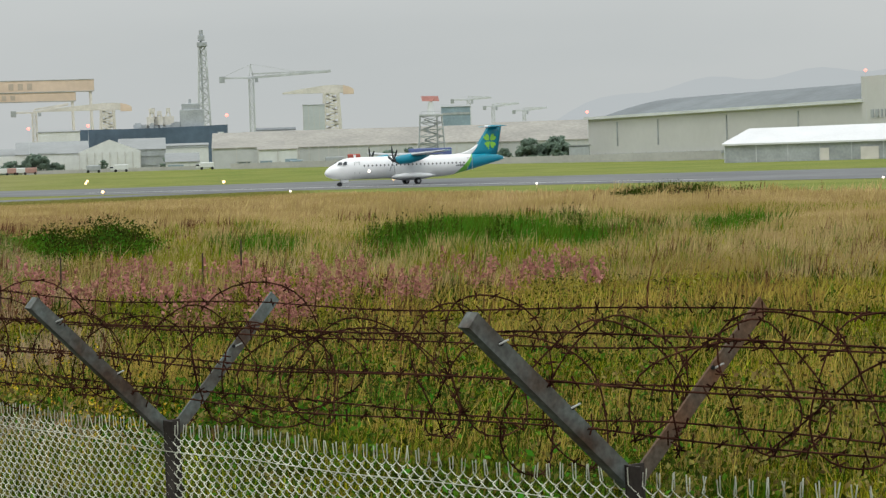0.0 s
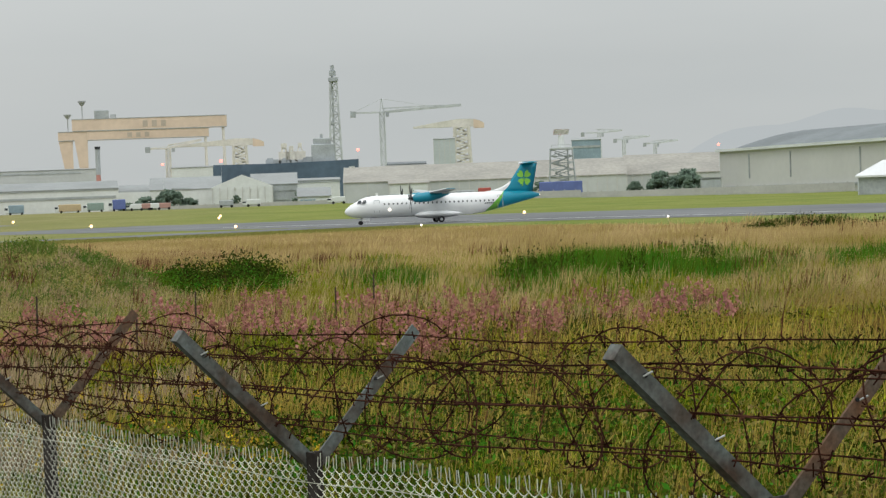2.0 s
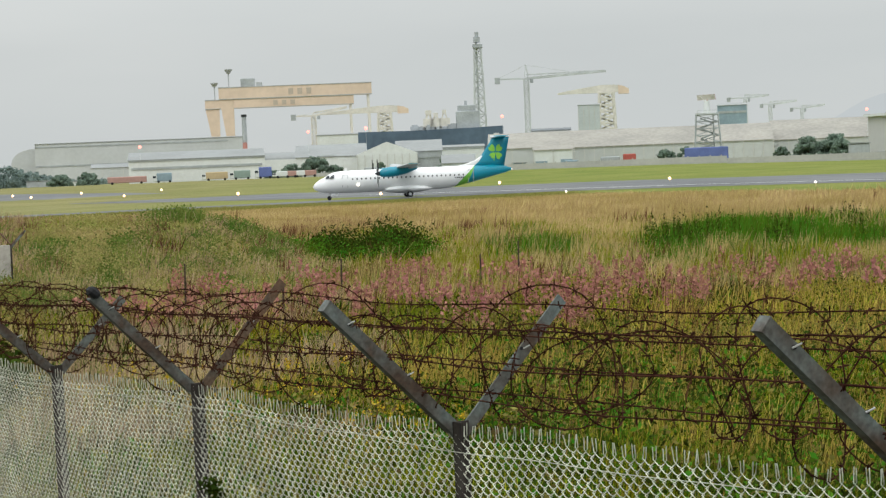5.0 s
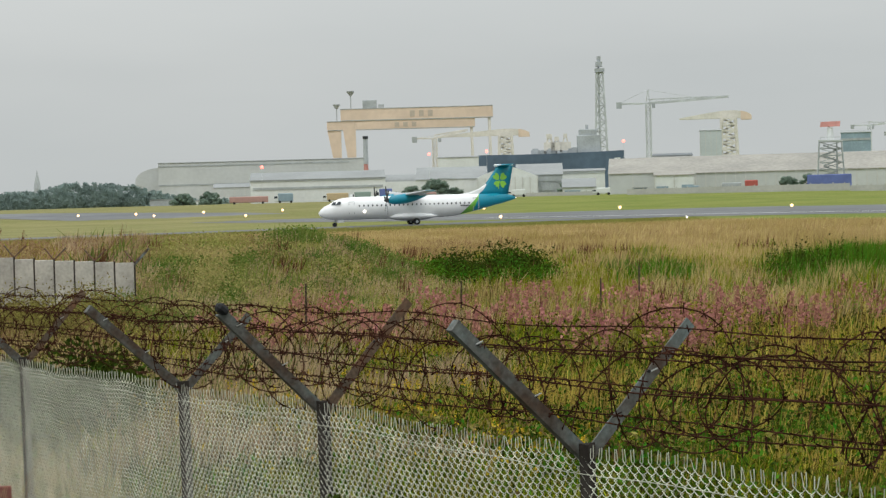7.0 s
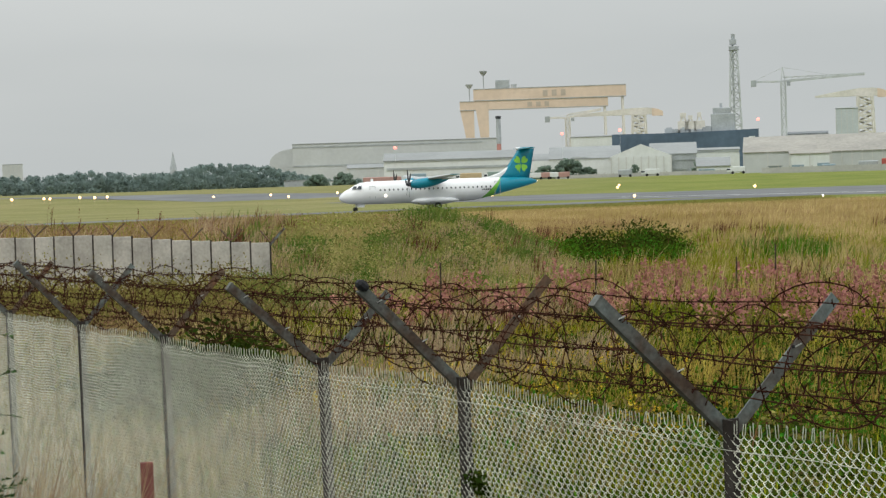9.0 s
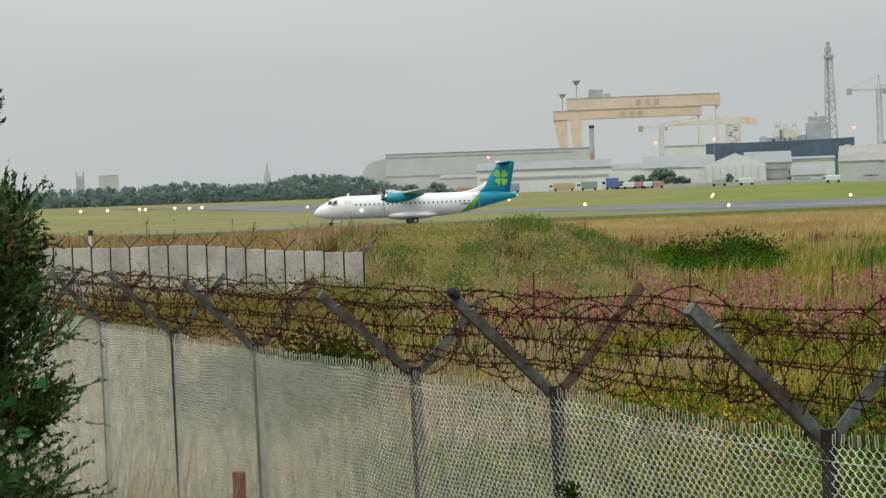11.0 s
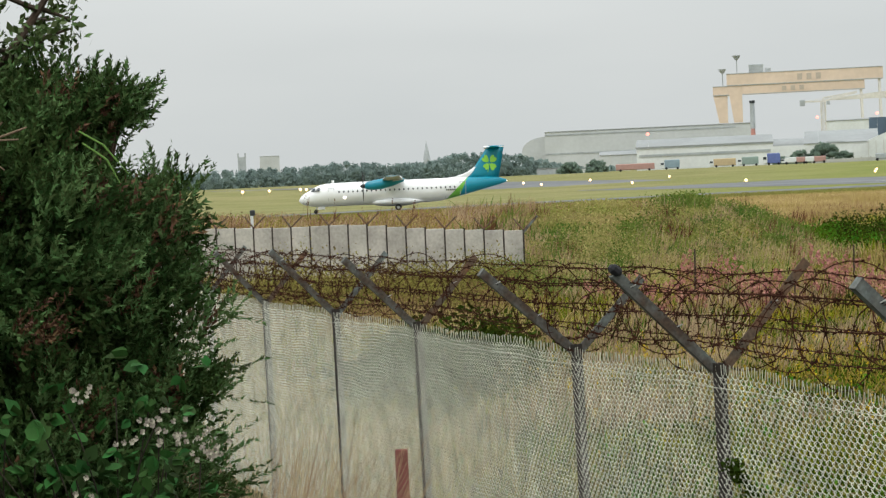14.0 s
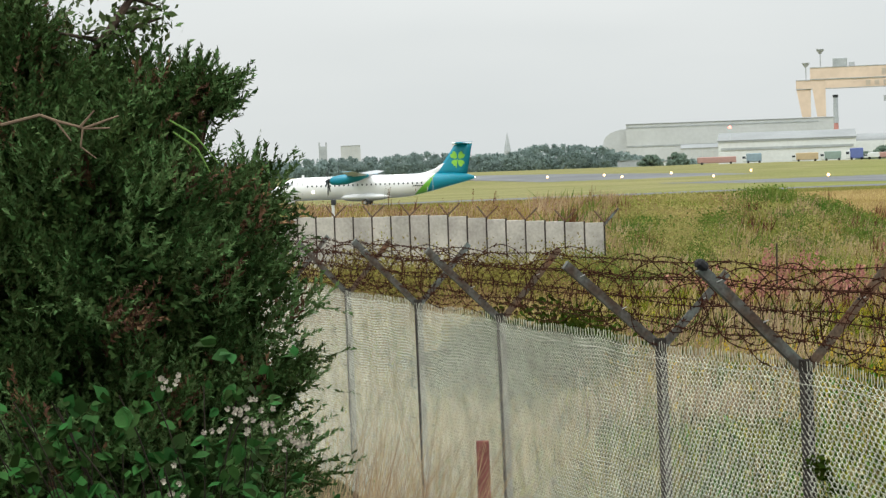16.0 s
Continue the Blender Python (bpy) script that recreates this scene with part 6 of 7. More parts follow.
# tall dark spires standing in the nettle patches
x_, y_, h_, d_ = spikes("dark_dock_spires", 9000, ((-5.2, 92, 1.0, 8), (-9.2, 90, 0.8, 7), (-4.4, 90, 0.5, 6), (-7.6, 88, 0.4, 6)), 70, 110, 1.35, 0.05, M_BRAMB,
                        "dark leafy dock spires above the nettles", "weeds", 0.3, None, 0.9, 34, 0.6)
leafy("bramble_thicket", 3400, -15, -9, 165, 195, ((-11.9, 181, 1.1, 6),), 0.95, 0.03, M_BRAMB, "low dark shrub at the edge of the mown grass", 0.2, 34, "shrub")
# scattered leafy weeds that break up the meadow, darker and lighter
leafy("low_weeds", 9000, -19, 27, 17, 72, ((4, 40, 60, 60),), 0.50, 0.030, M_SCRUB, "olive green clumps of low weeds in the meadow", 0.55, 18)
leafy("low_weeds", 8000, -19, 13, 9, 46, ((-3, 24, 18, 26),), 0.46, 0.032, M_LUSH, "bright green clumps of broad-leaved weeds in the meadow", 0.58, 22)
leafy("low_weeds", 10000, -19, 16, 10, 62, ((-4, 34, 20, 50),), 0.50, 0.032, M_BRAMB, "dark green clumps of low weeds in the meadow", 0.58, 15)
# scrub and dead weeds over the bank
BANK = ((6.2, 85, 0.7, 4), (9.0, 87, 1.2, 4), (10.3, 82, 1.0, 5), (11.8, 82, 0.8, 6), (7.6, 78, 1.1, 4), (4.9, 88, 0.5, 4), (10.6, 72, 0.9, 4), (8.6, 72, 0.6, 3), (6.0, 75, 0.6, 3))
leafy("bank_scrub", 9000, 3.5, 13.5, 66, 98, BANK, 0.40, 0.026, M_BANKL, "olive green scrub over the rough bank", 0.25, 26, "scrub")
leafy("bank_scrub", 3600, 4.6, 9.2, 78, 95, ((6.2, 86, 1.1, 4), (7.9, 85, 0.8, 4), (5.2, 84, 0.5, 3)), 0.7, 0.03, M_BANKD, "leafy green hedge of bramble on the crest of the bank", 0.3, 32, "scrub")
leafy("bank_scrub", 2000, 4.0, 12.5, 62, 76, ((7.5, 70, 0.5, 3), (6.1, 68, 0.5, 3), (10.9, 68, 0.9, 3), (4.9, 70, 0.4, 3), (9.0, 71, 0.5, 3)), 0.85, 0.022, M_BANKL, "pale green nettles at the foot of the bank", 0.3, 32, "scrub")
leafy("bank_scrub", 11000, 3.5, 14, 60, 98, ((7.2, 72, 1.0, 3), (9.6, 75, 0.6, 3), (11.8, 66, 1.0, 4), (8.4, 85, 0.7, 3), (5.8, 80, 0.6, 3), (11.2, 79, 0.5, 3), (10.2, 68, 0.7, 3)), 0.52, 0.034, M_BANKD, "green brambles and nettles on the rough bank", 0.22, 28, "scrub")
leafy("dead_weeds", 6000, 4, 27, 77, 98, ((6, 80, 1.2, 6), (8.6, 88, 1.5, 7), (12.3, 86, 1.0, 8), (15, 85, 2.6, 9), (20, 85, 4, 9), (25, 85, 4, 9)), 0.42, 0.012, M_RUST, "reddish brown dead weeds along the bank", 0.3, 26)
leafy("bramble_thicket", 6000, 12.0, 26, 54, 65, ((14, 60, 2.0, 4), (18, 60, 3, 4), (23, 60, 3, 4)), 1.45, 0.026, M_SCRUB, "olive bramble hedge before the far panel fence", 0.1, 20, "brambles")
leafy("dead_weeds", 4000, 12.0, 26, 48, 62, ((13.5, 56, 1.0, 4), (16.5, 54, 1.5, 4), (19.5, 56, 1.5, 4), (23, 56, 2, 4)), 1.0, 0.012, M_RUST, "brown dead stalks tangled in the bramble hedge", 0.2, 24)
leafy("nettle_patch", 2200, 11.5, 15, 58, 67, ((12.7, 63, 0.8, 3), (13.6, 62, 0.9, 2)), 1.1, 0.016, M_BANKD, "green weeds against the end of the far panel fence", 0.1, 30)
leafy("low_weeds", 9000, -19, 27, 5.3, 30, ((-4, 14, 8, 7), (-12, 9, 9, 3), (9, 15, 3, 3), (16, 26, 5, 5)), 0.48, 0.024, M_LUSH, "low broad-leaved weeds behind the fence", 0.1, 11)


x_, y_, az_, d_ = scatter(5000, -4, 9, 115, 190)
q_ = RNG.random(len(x_)) < np.clip((patch(az_, d_, ((0.0, 172, 1.6, 9), (3.6, 150, 1.8, 12), (5.0, 125, 1.6, 8))) - 0.3) * 1.2, 0, 1)
blades("dead_weeds", x_[q_], y_[q_], 0.5 + 0.2 * wave(x_[q_], y_[q_], 2.0), 0.0005 * d_[q_], 12, 0.005 * d_[q_], 0.4, M_RUST, "reddish seeding weeds in the dry grass", single=True, cat="weeds")
x_, y_, h_, d_ = spikes("willowherb_flowers", 13000, PINKS, 34, 190, 0.85, 0.065, M_PINK, "drifts of pink willowherb in flower", "flowers", 0.2, None, 0.5, 16)
blades("willowherb_stems", x_, y_, h_ * 0.8, 0.0006 * d_ + 0.006, 2, 0.002 * d_ + 0.02, 0.12, M_SCRUB, "reddish stems of the willowherb", cat="weeds")
x_, y_, h_, d_ = spikes("ragwort_flowers", 2400, YELLOWS, 17, 46, 0.62, 0.028, M_YELF, "yellow ragwort flower heads", "flowers", 0.15, None, 0.18, 10, 0.7)
x_, y_, h_, d_ = spikes("dock_seed_heads", 3600, ((16, 83, 5, 6), (22, 85, 5, 6), (-5.6, 92, 1.4, 12), (-9.4, 92, 1.2, 12), (-4.4, 96, 0.8, 10), (3, 90, 5, 25), (-2, 45, 12, 25), (-13, 170, 5, 30), (10, 52, 5, 10)), 18, 200, 1.0, 0.05, M_SEED,
                        "rusty brown dock seed heads standing above the grass", "weeds", 0.5, None, 0.55, 14, 0.5)
blades("dock_stems", x_, y_, h_, 0.0005 * d_ + 0.006, 2, 0.001 * d_, 0.06, M_SEED, "brown dock stems", cat="weeds")


def tufts(name, n, az0, az1, d0, d1, h, w, per, spread, material, label, cat="grass", lean=0.45):
    """Single clumps standing out of the growth round them."""
    x, y, az, d = scatter(n, az0, az1, d0, d1)
    keep = (y < field_edge(x) - 10) & (wave(x, y * 0.7, 0.02 * d + 0.5) > 0.42)
    x, y, d = x[keep], y[keep], d[keep]
    blades(name, x, y, h * RNG.uniform(0.5, 1.15, len(x)), w * d + 0.006, per, spread + 0.0015 * d, lean, material, label, single=True, cat=cat)


# clumps that break up the field, from the near growth out to the straw
tufts("grass_tussock", 1500, -19, 4, 55, 190, 0.95, 0.0006, 34, 0.16, M_STRAW, "pale feathery tussocks above the field grass")
tufts("grass_tussock", 700, 4, 14, 60, 100, 0.6, 0.0006, 34, 0.16, M_TUSS, "faded tussocks on the rough bank")
tufts("grass_tussock", 1500, 3, 15, 24, 60, 0.7, 0.0012, 22, 0.12, M_TUSS, "faded pinkish tussocks among the growth behind the fence")
tufts("green_clump", 900, -19, 4, 60, 125, 0.75, 0.0010, 26, 0.22, M_FRESHY, "yellow-green clumps in the middle of the field", "weeds", 0.6)
tufts("green_clump", 420, -19, 14, 58, 120, 0.8, 0.0012, 26, 0.25, M_BANKD, "darker green clumps in the middle of the field", "weeds", 0.6)
tufts("dark_weeds", 420, -19, 14, 45, 130, 0.95, 0.0007, 22, 0.10, M_SEED, "dark brown dock stalks in the field", "weeds", 0.25)
tufts("grass_tussock", 1500, -19, 8, 20, 60, 0.62, 0.0012, 20, 0.10, M_DRY, "dry yellow tussocks among the near growth")
tufts("green_clump", 1700, -19, 13, 14, 58, 0.55, 0.0018, 18, 0.12, M_LUSH, "bright green clumps in the near growth", "weeds", 0.7)
tufts("dark_weeds", 1500, -19, 14, 14, 60, 0.62, 0.0016, 18, 0.12, M_BRAMB, "dark green clumps in the near growth", "weeds", 0.6)
# a few single dark stakes and dead stalks
for az_, d_, hh in ((-0.67, 60, 1.0), (0.33, 60, 0.7), (3.95, 62, 0.75), (8.0, 58, 1.0), (5.5, 50, 0.6)):
    p_ = spot(az_, d_).translation
    bm = bmesh.new()
    z_ = gz(p_.x, p_.y)
    rod(bm, (p_.x, p_.y, z_ - 0.1), (p_.x + 0.03, p_.y, z_ + hh + 0.5), 0.035, 0.022, 7)
    tagged(obj("stake", bm, M_BARK), "old dark wooden stake in the grass", "stake", "stakes in the field")


# ---------------------------------------------------------------- the gorse by the camera
# two greens paint the depth: dark for inner shade, pale for lit tips
M_NEEDLE = mat("shaded_gorse_needles", (0.034, 0.066, 0.020), 0.9, 0, 0.1, 2.0, island=0.5, color2=(0.050, 0.082, 0.024), spec=0.04, thin=0.15)
M_NEEDLE_LIT = mat("lit_gorse_tips", (0.105, 0.175, 0.062), 0.85, 0, 0.1, 2.0, island=0.4, spec=0.06, thin=0.15)
M_TWIG = mat("gorse_twigs", (0.085, 0.055, 0.035), 0.9, 0, 0.2, 9)
M_BROWNN = mat("dead_brown_needles", (0.13, 0.065, 0.035), 0.9, 0, 0.1, 3, island=0.4)
M_BLEAF = mat("bramble_leaf_fresh", (0.042, 0.112, 0.024), 0.7, 0, 0.15, 3, island=0.6, color2=(0.026, 0.062, 0.016), spec=0.1, thin=0.2)
M_BARE = mat("pale_dead_branch", (0.21, 0.145, 0.095), 0.9, 0, 0.2, 9)
M_BLADE = mat("fresh_grass_blade", (0.16, 0.30, 0.06), 0.7, 0, 0.1, 5, thin=0.2)
M_CANE = mat("dark_bramble_canes", (0.03, 0.022, 0.014), 0.9, 0, 0.2, 9)
M_PETAL = mat("pale_pink_bramble_petals", (0.34, 0.305, 0.245), 0.9, 0, 0.05, 3, island=0.4)


def shoots(rng, base, way, length, needles, nl, nw):
    """Needle-clad shoots: each shoot is a row of narrow needles sloping forward round a stem."""
    m = len(base)
    f = np.tile(np.linspace(0.05, 1.0, needles), m)
    B, D, L = np.repeat(base, needles, 0), np.repeat(way, needles, 0), np.repeat(length, needles)
    curve = np.repeat(rng.normal(0, 0.12, (m, 3)), needles, 0)
    p = B + D * (L * f)[:, None] + curve * (L * f * f)[:, None]
    r = rng.standard_normal((m * needles, 3))
    r -= D * (r * D).sum(1, keepdims=True)
    r /= np.linalg.norm(r, axis=1, keepdims=True) + 1e-9
    d = D * 0.75 + r * 0.65
    d /= np.linalg.norm(d, axis=1, keepdims=True)
    s = np.cross(d, rng.standard_normal((m * needles, 3)))
    s /= np.linalg.norm(s, axis=1, keepdims=True) + 1e-9
    ln = (nl * rng.uniform(0.7, 1.2, m * needles) * (1 - 0.35 * f))[:, None]
    w = nw * rng.uniform(0.7, 1.3, (m * needles, 1))
    V = np.stack([p - s * w, p + s * w, p + d * ln], 1).reshape(-1, 3)
    return V, np.arange(len(V)).reshape(-1, 3)


def gorse_bush():
    rng = np.random.default_rng(9)
    c0 = spot(26.9, 8.5).translation
    root = Vector((c0.x, c0.y, gz(c0.x, c0.y)))
    b = empty("gorse_bush", Matrix.Translation(root))
    right = np.array([math.cos(radians(26.5)), math.sin(radians(26.5)), 0])
    fwd = np.array([-math.sin(radians(26.5)), math.cos(radians(26.5)), 0])
    # lobes of the outline: offset to the right, height, depth, radius
    lobes = ((0.50, 2.4, 0, 0.46), (0.50, 2.70, 0, 0.34), (0.36, 2.90, 0.1, 0.25), (0.68, 2.88, 0, 0.12), (0.54, 2.82, 0, 0.2), (0.12, 3.08, 0, 0.34), (-0.2, 3.2, 0, 0.45), (0.48, 1.95, -0.1, 0.48), (0.36, 1.45, 0, 0.52),
             (0.05, 2.75, -0.2, 0.62), (0.0, 1.9, -0.2, 0.72), (-0.5, 2.8, 0, 0.8), (-0.5, 1.6, -0.1, 0.8), (-1.0, 2.85, 0.1, 0.8), (-1.0, 2.3, -0.1, 0.85), (-1.3, 1.3, 0, 0.85),
             (0.18, 0.95, 0, 0.5), (-0.3, 0.8, 0, 0.7), (-0.7, 3.2, 0.1, 0.5), (0.30, 3.06, 0, 0.20), (0.30, 3.22, 0, 0.15), (0.42, 3.29, 0, 0.09), (0.50, 3.30, 0, 0.06), (0.55, 3.32, 0, 0.03), (0.28, 3.36, 0, 0.10), (0.46, 2.58, 0, 0.22), (-0.32, 3.45, 0.1, 0.36), (-0.8, 3.55, 0.1, 0.5), (-0.5, 3.85, 0.1, 0.34), (-0.7, 4.0, 0.1, 0.5), (0.34, 2.2, 0.1, 0.42), (0.26, 1.75, 0.05, 0.5), (0.2, 2.4, 0.2, 0.5))
    bm = bmesh.new()
    for lx, lz, ly, r in lobes:
        e = Vector(tuple(right * lx + fwd * ly)) + Vector((0, 0, lz))
        mid = e * 0.5 + Vector((rng.normal(0, 0.08), rng.normal(0, 0.08), -0.1))
        rod(bm, (0, 0, -0.1), mid, 0.035, 0.022, 7)
        rod(bm, mid, e, 0.022, 0.008, 6)
        for _ in range(5):
            d = Vector(tuple(rng.normal(0, 1, 3))).normalized()
            rod(bm, e.lerp(mid, rng.random() * 0.5), e + d * r * 0.8, 0.008, 0.003, 5)
    part("branch", bm, M_TWIG, b, "brown woody branches")
    # inner growth that closes the bush, in the dark green that paints its shade
    bs, ws, ls = [], [], []
    for lx, lz, ly, r in lobes:
        c = right * lx + fwd * ly + np.array([0, 0, lz])
        k = int(560 * (r / 0.6) ** 2)
        d = rng.standard_normal((k, 3))
        d /= np.linalg.norm(d, axis=1, keepdims=True)
        bs.append(c + d * (r * (0.15 + 0.6 * rng.random(k)))[:, None])
        w = d + rng.normal(0, 0.5, (k, 3))
        ws.append(w / np.linalg.norm(w, axis=1, keepdims=True))
        ls.append(rng.uniform(0.1, 0.2, k))
    V, T = shoots(rng, np.concatenate(bs), np.concatenate(ws), np.concatenate(ls), 13, 0.042, 0.0085)
    tagged(raw("inner_foliage", V, T, M_NEEDLE, b, "dense dark green spiny foliage"), kind="stuff")
    # fans of upright shoots over the outside
    groups = {"shoot_fan": [[], [], []], "tip_shoot": [[], [], []], "dead_sprig": [[], [], []]}
    for lx, lz, ly, r in lobes:
        c = right * lx + fwd * ly + np.array([0, 0, lz])
        for _ in range(int(80 * (r / 0.6) ** 2) + 8):
            d = rng.standard_normal(3)
            d /= np.linalg.norm(d)
            if d[2] < -0.5:
                d[2] = -d[2]
            p = c + d * r * rng.uniform(0.62, 0.88)
            axis = d * 0.75 + np.array([0, 0, 0.62]) + rng.normal(0, 0.12, 3)
            axis /= np.linalg.norm(axis)
            k = int(rng.integers(8, 15))
            nm = "dead_sprig" if rng.random() < 0.05 else ("tip_shoot" if rng.random() < 0.5 else "shoot_fan")
            w = axis + rng.normal(0, 0.33, (k, 3))
            w /= np.linalg.norm(w, axis=1, keepdims=True)
            groups[nm][0].append(p + rng.normal(0, 0.035, (k, 3)))
            groups[nm][1].append(w)
            groups[nm][2].append(rng.uniform(0.10, 0.23, k) * (0.7 + 0.3 * r / 0.6))
    for nm, mt, lab in (("shoot_fan", M_NEEDLE, "dark green spiny shoots"), ("tip_shoot", M_NEEDLE_LIT, "shoots in the paler, lit green"), ("dead_sprig", M_BROWNN, "brown dead sprigs")):
        q = [np.concatenate(v) for v in groups[nm]]
        V, T = shoots(rng, q[0], q[1], q[2], 23, 0.035, 0.0058)
        tagged(raw(nm, V, T, mt, b, lab), kind="stuff")
    # a bare pale branch and a few long grass blades caught in the front of the bush
    def front(lx, lz, ly=-0.85):
        return Vector(tuple(right * lx + fwd * ly)) + Vector((0, 0, lz))
    bm = bmesh.new()
    for p, q, r0, r1 in (((-0.2, 3.23), (-0.07, 3.26), 0.006, 0.0055), ((-0.07, 3.26), (-0.02, 3.24), 0.0055, 0.005), ((-0.02, 3.24), (0.08, 3.21), 0.005, 0.004),
                         ((0.06, 3.215), (0.11, 3.27), 0.005, 0.003), ((0.07, 3.21), (0.19, 3.25), 0.005, 0.003), ((0.08, 3.21), (0.16, 3.21), 0.004, 0.003),
                         ((0.07, 3.21), (0.06, 3.15), 0.004, 0.003), ((0.06, 3.15), (0.11, 3.11), 0.003, 0.002), ((-0.02, 3.24), (0.03, 3.17), 0.004, 0.003)):
        rod(bm, front(*p), front(*q), r0, r1, 6)
    part("bare_branch", bm, M_BARE, b, "pale dead forked branch")
    bm = bmesh.new()
    for p, q, e in (((0.36, 3.23), (0.44, 3.18), (0.52, 3.08)), ((0.37, 3.19), (0.45, 3.13), (0.49, 3.05))):
        rod(bm, front(*p), front(*q), 0.003, 0.004, 5)
        rod(bm, front(*q), front(*e), 0.004, 0.0015, 5)
    part("grass_blade", bm, M_BLADE, b, "fresh green grass blades leaning out of the bush")
    return tagged(b, "large dense dark green gorse bush close to the camera", "bush")


gorse_bush()


def bramble_sprays():
    """Bramble at the foot of the gorse: toothed leaves in threes and clusters of pale flowers."""
    rng = np.random.default_rng(31)
    c0 = spot(24.9, 7.25).translation
    b = empty("bramble_bush", Matrix.Translation((c0.x, c0.y, gz(c0.x, c0.y))))
    right = Vector((math.cos(radians(24.6)), math.sin(radians(24.6)), 0))
    canes = []
    for i in range(80):
        a = Vector((rng.normal(0, 0.1), rng.normal(0, 0.1), 0))
        tip = right * rng.uniform(-0.6, 0.36) + Vector((0, rng.normal(0.0, 0.12), rng.uniform(1.5, 2.38)))
        mid = (a + tip) / 2 + Vector((rng.normal(0, 0.15), 0.1, 0.5))
        canes.append([(a * (1 - t) ** 2 + mid * 2 * t * (1 - t) + tip * t * t)[:] for t in np.linspace(0, 1, 12)])
    V, Q = tubes(canes, 0.0025, 5)
    tagged(raw("cane", V, Q, M_CANE, b, "thin brown bramble canes"), kind="stuff")
    lv, lq, fv, fq = [], [], [], []

    def leaf(p, d, s):
        d = Vector(d).normalized()
        n = Vector(tuple(rng.normal(0, 0.6, 3))) + Vector((0, -0.5, 0.8))
        side = d.cross(n).normalized()
        nn = side.cross(d).normalized()
        k = len(lv)
        pts = [(0, 0, 0), (0.25, 0.34, 0.05), (0.55, 0.36, 0.07), (0.85, 0.16, 0.03), (1.05, 0, -0.04), (0.85, -0.16, 0.03), (0.55, -0.36, 0.07), (0.25, -0.34, 0.05)]
        for u, w, h in pts:
            lv.append((Vector(p) + d * (u * s) + side * (w * s) + nn * (h * s))[:])
        lq.extend([(k, k + 1, k + 2, k + 3), (k, k + 3, k + 4, k + 5), (k, k + 5, k + 6, k + 7)])

    for c in canes:
        for _ in range(20):
            t = rng.integers(3, 12)
            p = np.array(c[t]) + rng.normal(0, 0.085, 3)
            d0 = rng.normal(0, 1, 3) + np.array([0, -0.4, 0.1])
            s = rng.uniform(0.030, 0.066)
            for k in range(3):
                d = d0 + rng.normal(0, 0.7, 3)
                leaf(p, d, s * (1.15 if k == 0 else 0.9))
    r3 = np.array(right)
    # flower trusses: offset to the right and height above the root
    for ux, uz, kk in ((0.44, 2.32, 22), (0.58, 2.25, 16), (0.20, 2.46, 8), (0.20, 2.12, 7), (0.33, 2.27, 4), (0.50, 2.28, 6)):
        for _ in range(kk):
            q = r3 * (ux * 1.05 - 0.05) + np.array([0, -0.3, uz - 0.04]) + rng.normal(0, 0.032, 3)
            for k in range(5):
                a = 1.2566 * k + rng.random()
                u = np.array([math.cos(a), -0.3, math.sin(a)]) * 0.007
                v = np.array([-math.sin(a), 0.2, math.cos(a)]) * 0.0048
                i = len(fv)
                fv.extend([q, q + u + v, q + u * 1.5, q + u - v])
                fq.append((i, i + 1, i + 2, i + 3))
    tagged(raw("leaf", lv, lq, M_BLEAF, b, "fresh green bramble leaves"), kind="stuff")
    tagged(raw("flower", fv, fq, M_PETAL, b, "clusters of pale pinkish flowers"), kind="stuff")
    return tagged(b, "bramble with pale flowers growing through the gorse", "bramble")


bramble_sprays()


def tan_tussock(az, d, n, h, seed):
    global RNG
    p = spot(az, d).translation
    rng = np.random.default_rng(seed)
    x = p.x + rng.normal(0, 0.30, n)
    y = p.y + rng.normal(0, 0.30, n)
    blades("grass_tussock", x, y, h * rng.uniform(0.6, 1.1, n), np.full(n, 0.006), 3, np.full(n, 0.03), 0.3, M_TUSS, "tall pale tussock of seeding grass on the near side of the fence", cat="grass")


tan_tussock(19.4, 13.0, 300, 1.7, 5)
tan_tussock(20.6, 12.0, 300, 1.6, 6)
tan_tussock(18.6, 14.5, 160, 1.35, 7)


def post_creeper(az, d, h, r, seed):
    """Dark creeper clinging to the foot of a fence post."""
    rng = np.random.default_rng(seed)
    p = spot(az, d).translation
    z0 = gz(p.x, p.y)
    cs = [(p.x + rng.normal(0, r * 0.6), p.y + rng.normal(0, r * 0.6), z0 + h * f) for f in np.linspace(0, 1, 26)]
    V, Q = leaf_cloud(rng, cs, [r * (1.3 - 0.7 * f) for f in np.linspace(0, 1, 26)], 60, 0.016)
    tagged(raw("creeper", V, Q, M_BRAMB), "dark creeper at the foot of a fence post", "creeper")


post_creeper(7.7, 10.16, 1.66, 0.09, 3)


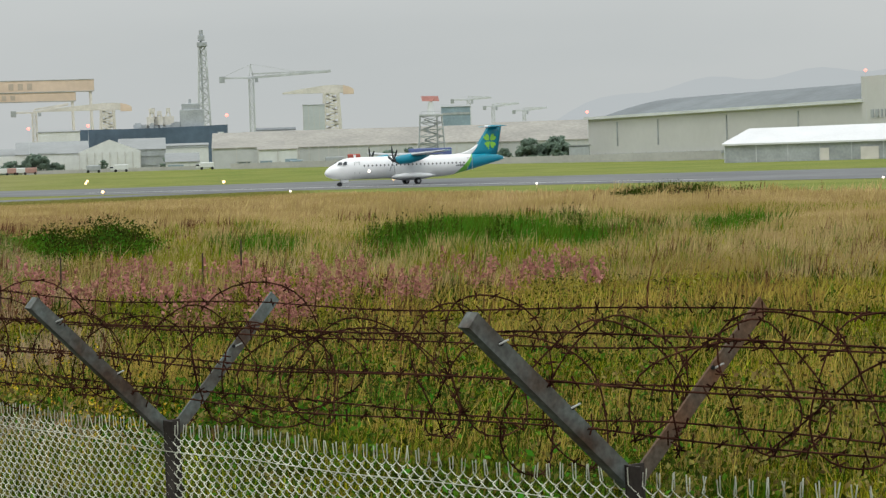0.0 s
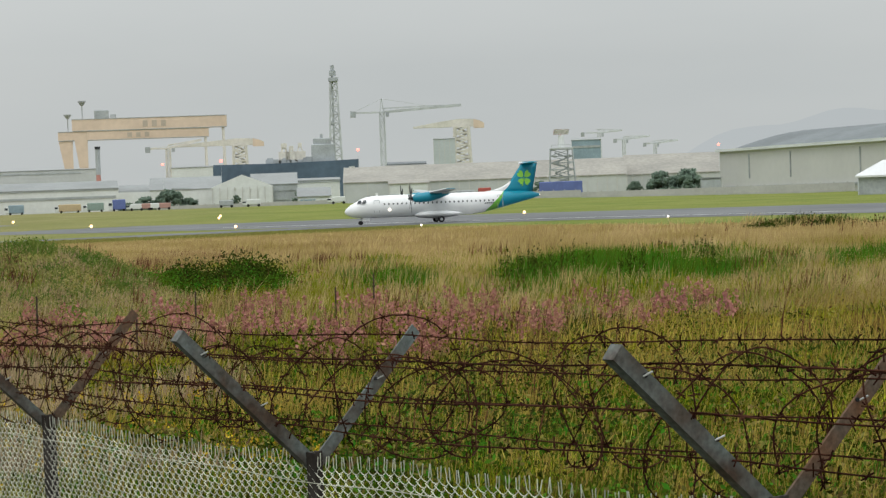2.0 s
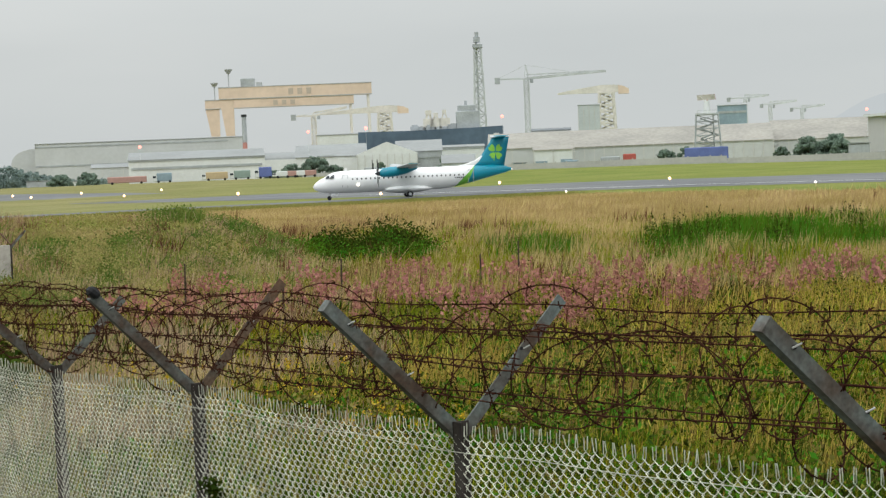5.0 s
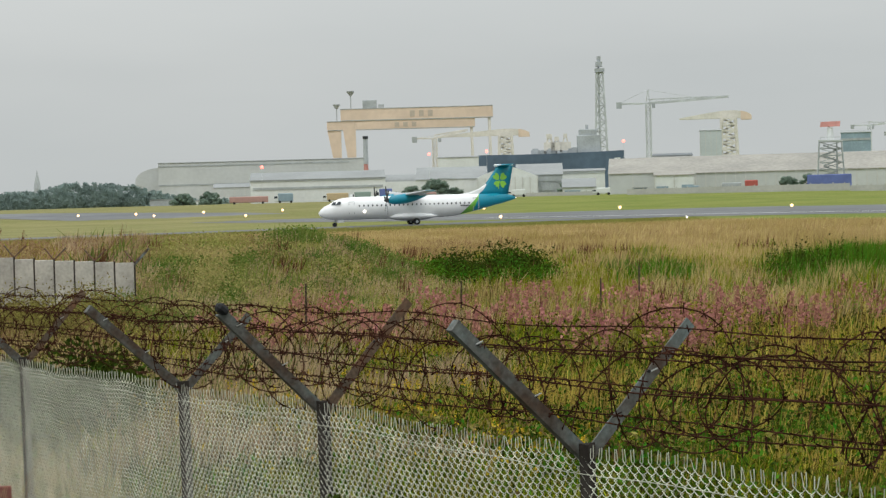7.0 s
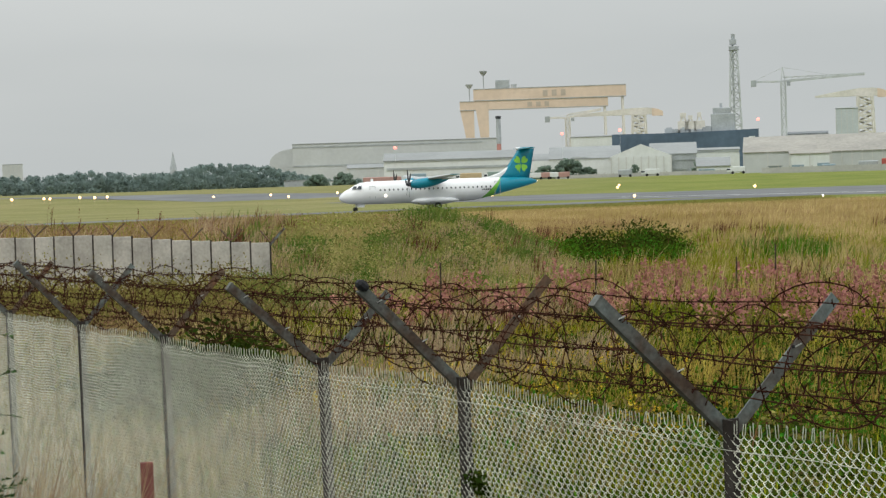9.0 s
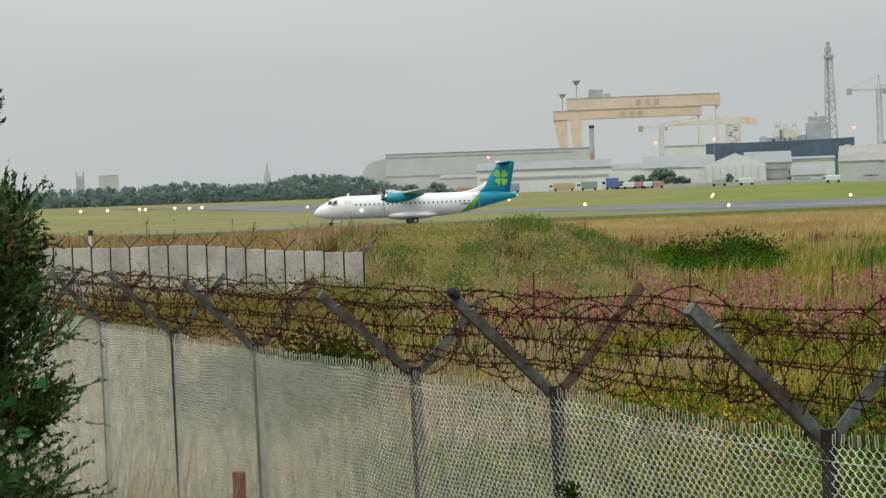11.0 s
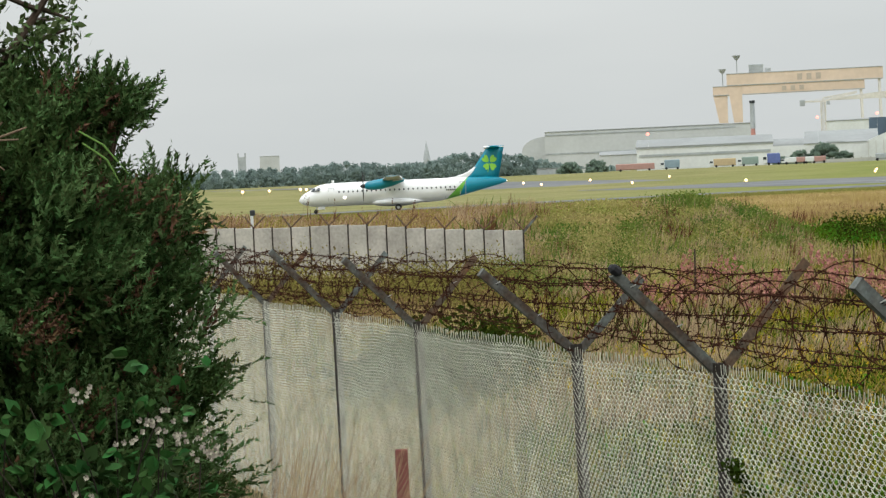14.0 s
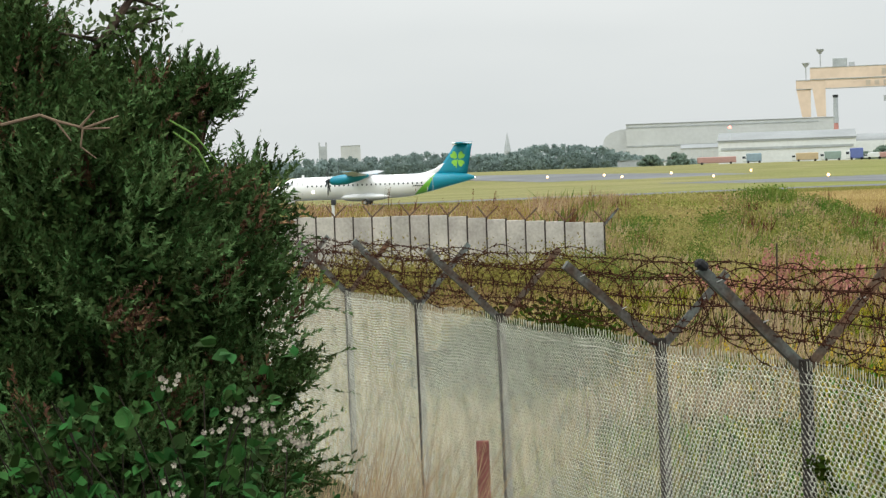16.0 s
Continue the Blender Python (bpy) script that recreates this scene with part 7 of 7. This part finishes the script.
def hawthorn():
    """A small thorn tree behind the gorse, one leafy bough reaching over its top."""
    rng = np.random.default_rng(14)
    p = spot(30.5, 8.6).translation
    t = empty("hawthorn_tree", Matrix.Translation((p.x, p.y, gz(p.x, p.y))))
    right = Vector((math.cos(radians(28)), math.sin(radians(28)), 0))
    bm = bmesh.new()
    rod(bm, (0, 0, -0.1), (0.05, 0, 2.6), 0.07, 0.05, 8)
    rod(bm, (0.05, 0, 2.6), right * 0.88 + Vector((0, 0, 3.80)), 0.045, 0.012, 7)
    tips = []
    for i in range(11):
        f = rng.uniform(0.6, 1.0)
        a = right * (0.88 * f) + Vector((0, 0, 2.6 + 1.2 * f))
        e = a + right * rng.uniform(-0.1, 0.20) + Vector((rng.normal(0, 0.06), rng.normal(0, 0.15), rng.uniform(-0.05, 0.16)))
        rod(bm, a, e, 0.012, 0.004, 6)
        tips.append((a, e))
    part("trunk", bm, M_BARK, t)
    V, Q = [], []
    for a, e in tips:
        for _ in range(70):
            c = a.lerp(e, rng.uniform(0.25, 1.08)) + Vector(tuple(rng.normal(0, 0.05, 3)))
            d = Vector(tuple(rng.normal(0, 1, 3))).normalized() * rng.uniform(0.012, 0.024)
            s_ = d.cross(Vector(tuple(rng.normal(0, 1, 3)))).normalized() * d.length * 0.55
            k = len(V)
            V += [(c - d)[:], (c + s_)[:], (c + d)[:], (c - s_)[:]]
            Q.append((k, k + 1, k + 2, k + 3))
    raw("crown", V, Q, M_THORN, t, "small light green leaves")
    tagged(t, "hawthorn with a leafy bough above the gorse", "tree")


M_THORN = mat("hawthorn_leaves", (0.075, 0.12, 0.03), 0.6, 0, 0.1, 2, island=0.4, spec=0.3)
hawthorn()


# a white post with a dark head behind the far panel fence
mp = spot(19.35, 77.0).translation
sig = empty("marker_light", Matrix.Translation((mp.x, mp.y, gz(mp.x, mp.y))))
bm = bmesh.new()
rod(bm, (0, 0, -0.1), (0, 0, 1.2), 0.055, n=8)
part("post", bm, M_WHITEC, sig, "white painted post")
bm = bmesh.new()
box(bm, (0.03, 0, 1.3), (0.17, 0.15, 0.2), None, 0.03)
part("head", bm, M_DARKMETAL, sig, "dark lamp head")
tagged(sig, "white post with a dark lamp head on the bank", "marker light")


# ---------------------------------------------------------------- what moves
def motions():
    """The airliner turns off the runway and taxies along, nose first; the radar antenna turns."""
    rows = []
    for t, x, y, h in PLANE_ROWS:
        rows.append((t, pose(x, y, gz(x, y) + 0.05, 0, 0, h)))
    walk(airliner, rows)
    # the radar antenna goes round once in 3.82 seconds
    walk(radar_antenna, [(0.4 * i, pose(0, 0, 21.6, 0, 0, 90 + 94.24 * (0.4 * i - 0.57))) for i in range(41)])


PLANE_ROWS = (
    (0.0, 27.56, 303.97, 18.37),
    (1.0, 20.40, 301.93, 12.52),
    (2.0, 13.00, 300.66, 7.25),
    (3.0, 5.26, 299.91, 4.06),
    (4.0, -2.73, 299.35, 4.47),
    (5.0, -10.77, 298.55, 7.61),
    (6.0, -18.59, 297.17, 12.70),
    (7.0, -26.13, 295.18, 16.93),
    (8.0, -33.43, 292.69, 20.58),
    (9.0, -40.64, 289.88, 21.86),
    (10.0, -47.88, 286.92, 22.43),
    (11.0, -55.12, 283.99, 21.41),
    (12.0, -62.28, 281.27, 19.93),
    (13.0, -69.44, 278.83, 17.49),
    (14.0, -76.68, 276.72, 14.86),
    (15.0, -83.89, 274.99, 12.09),
    (16.0, -90.95, 273.64, 9.66),
)
motions()
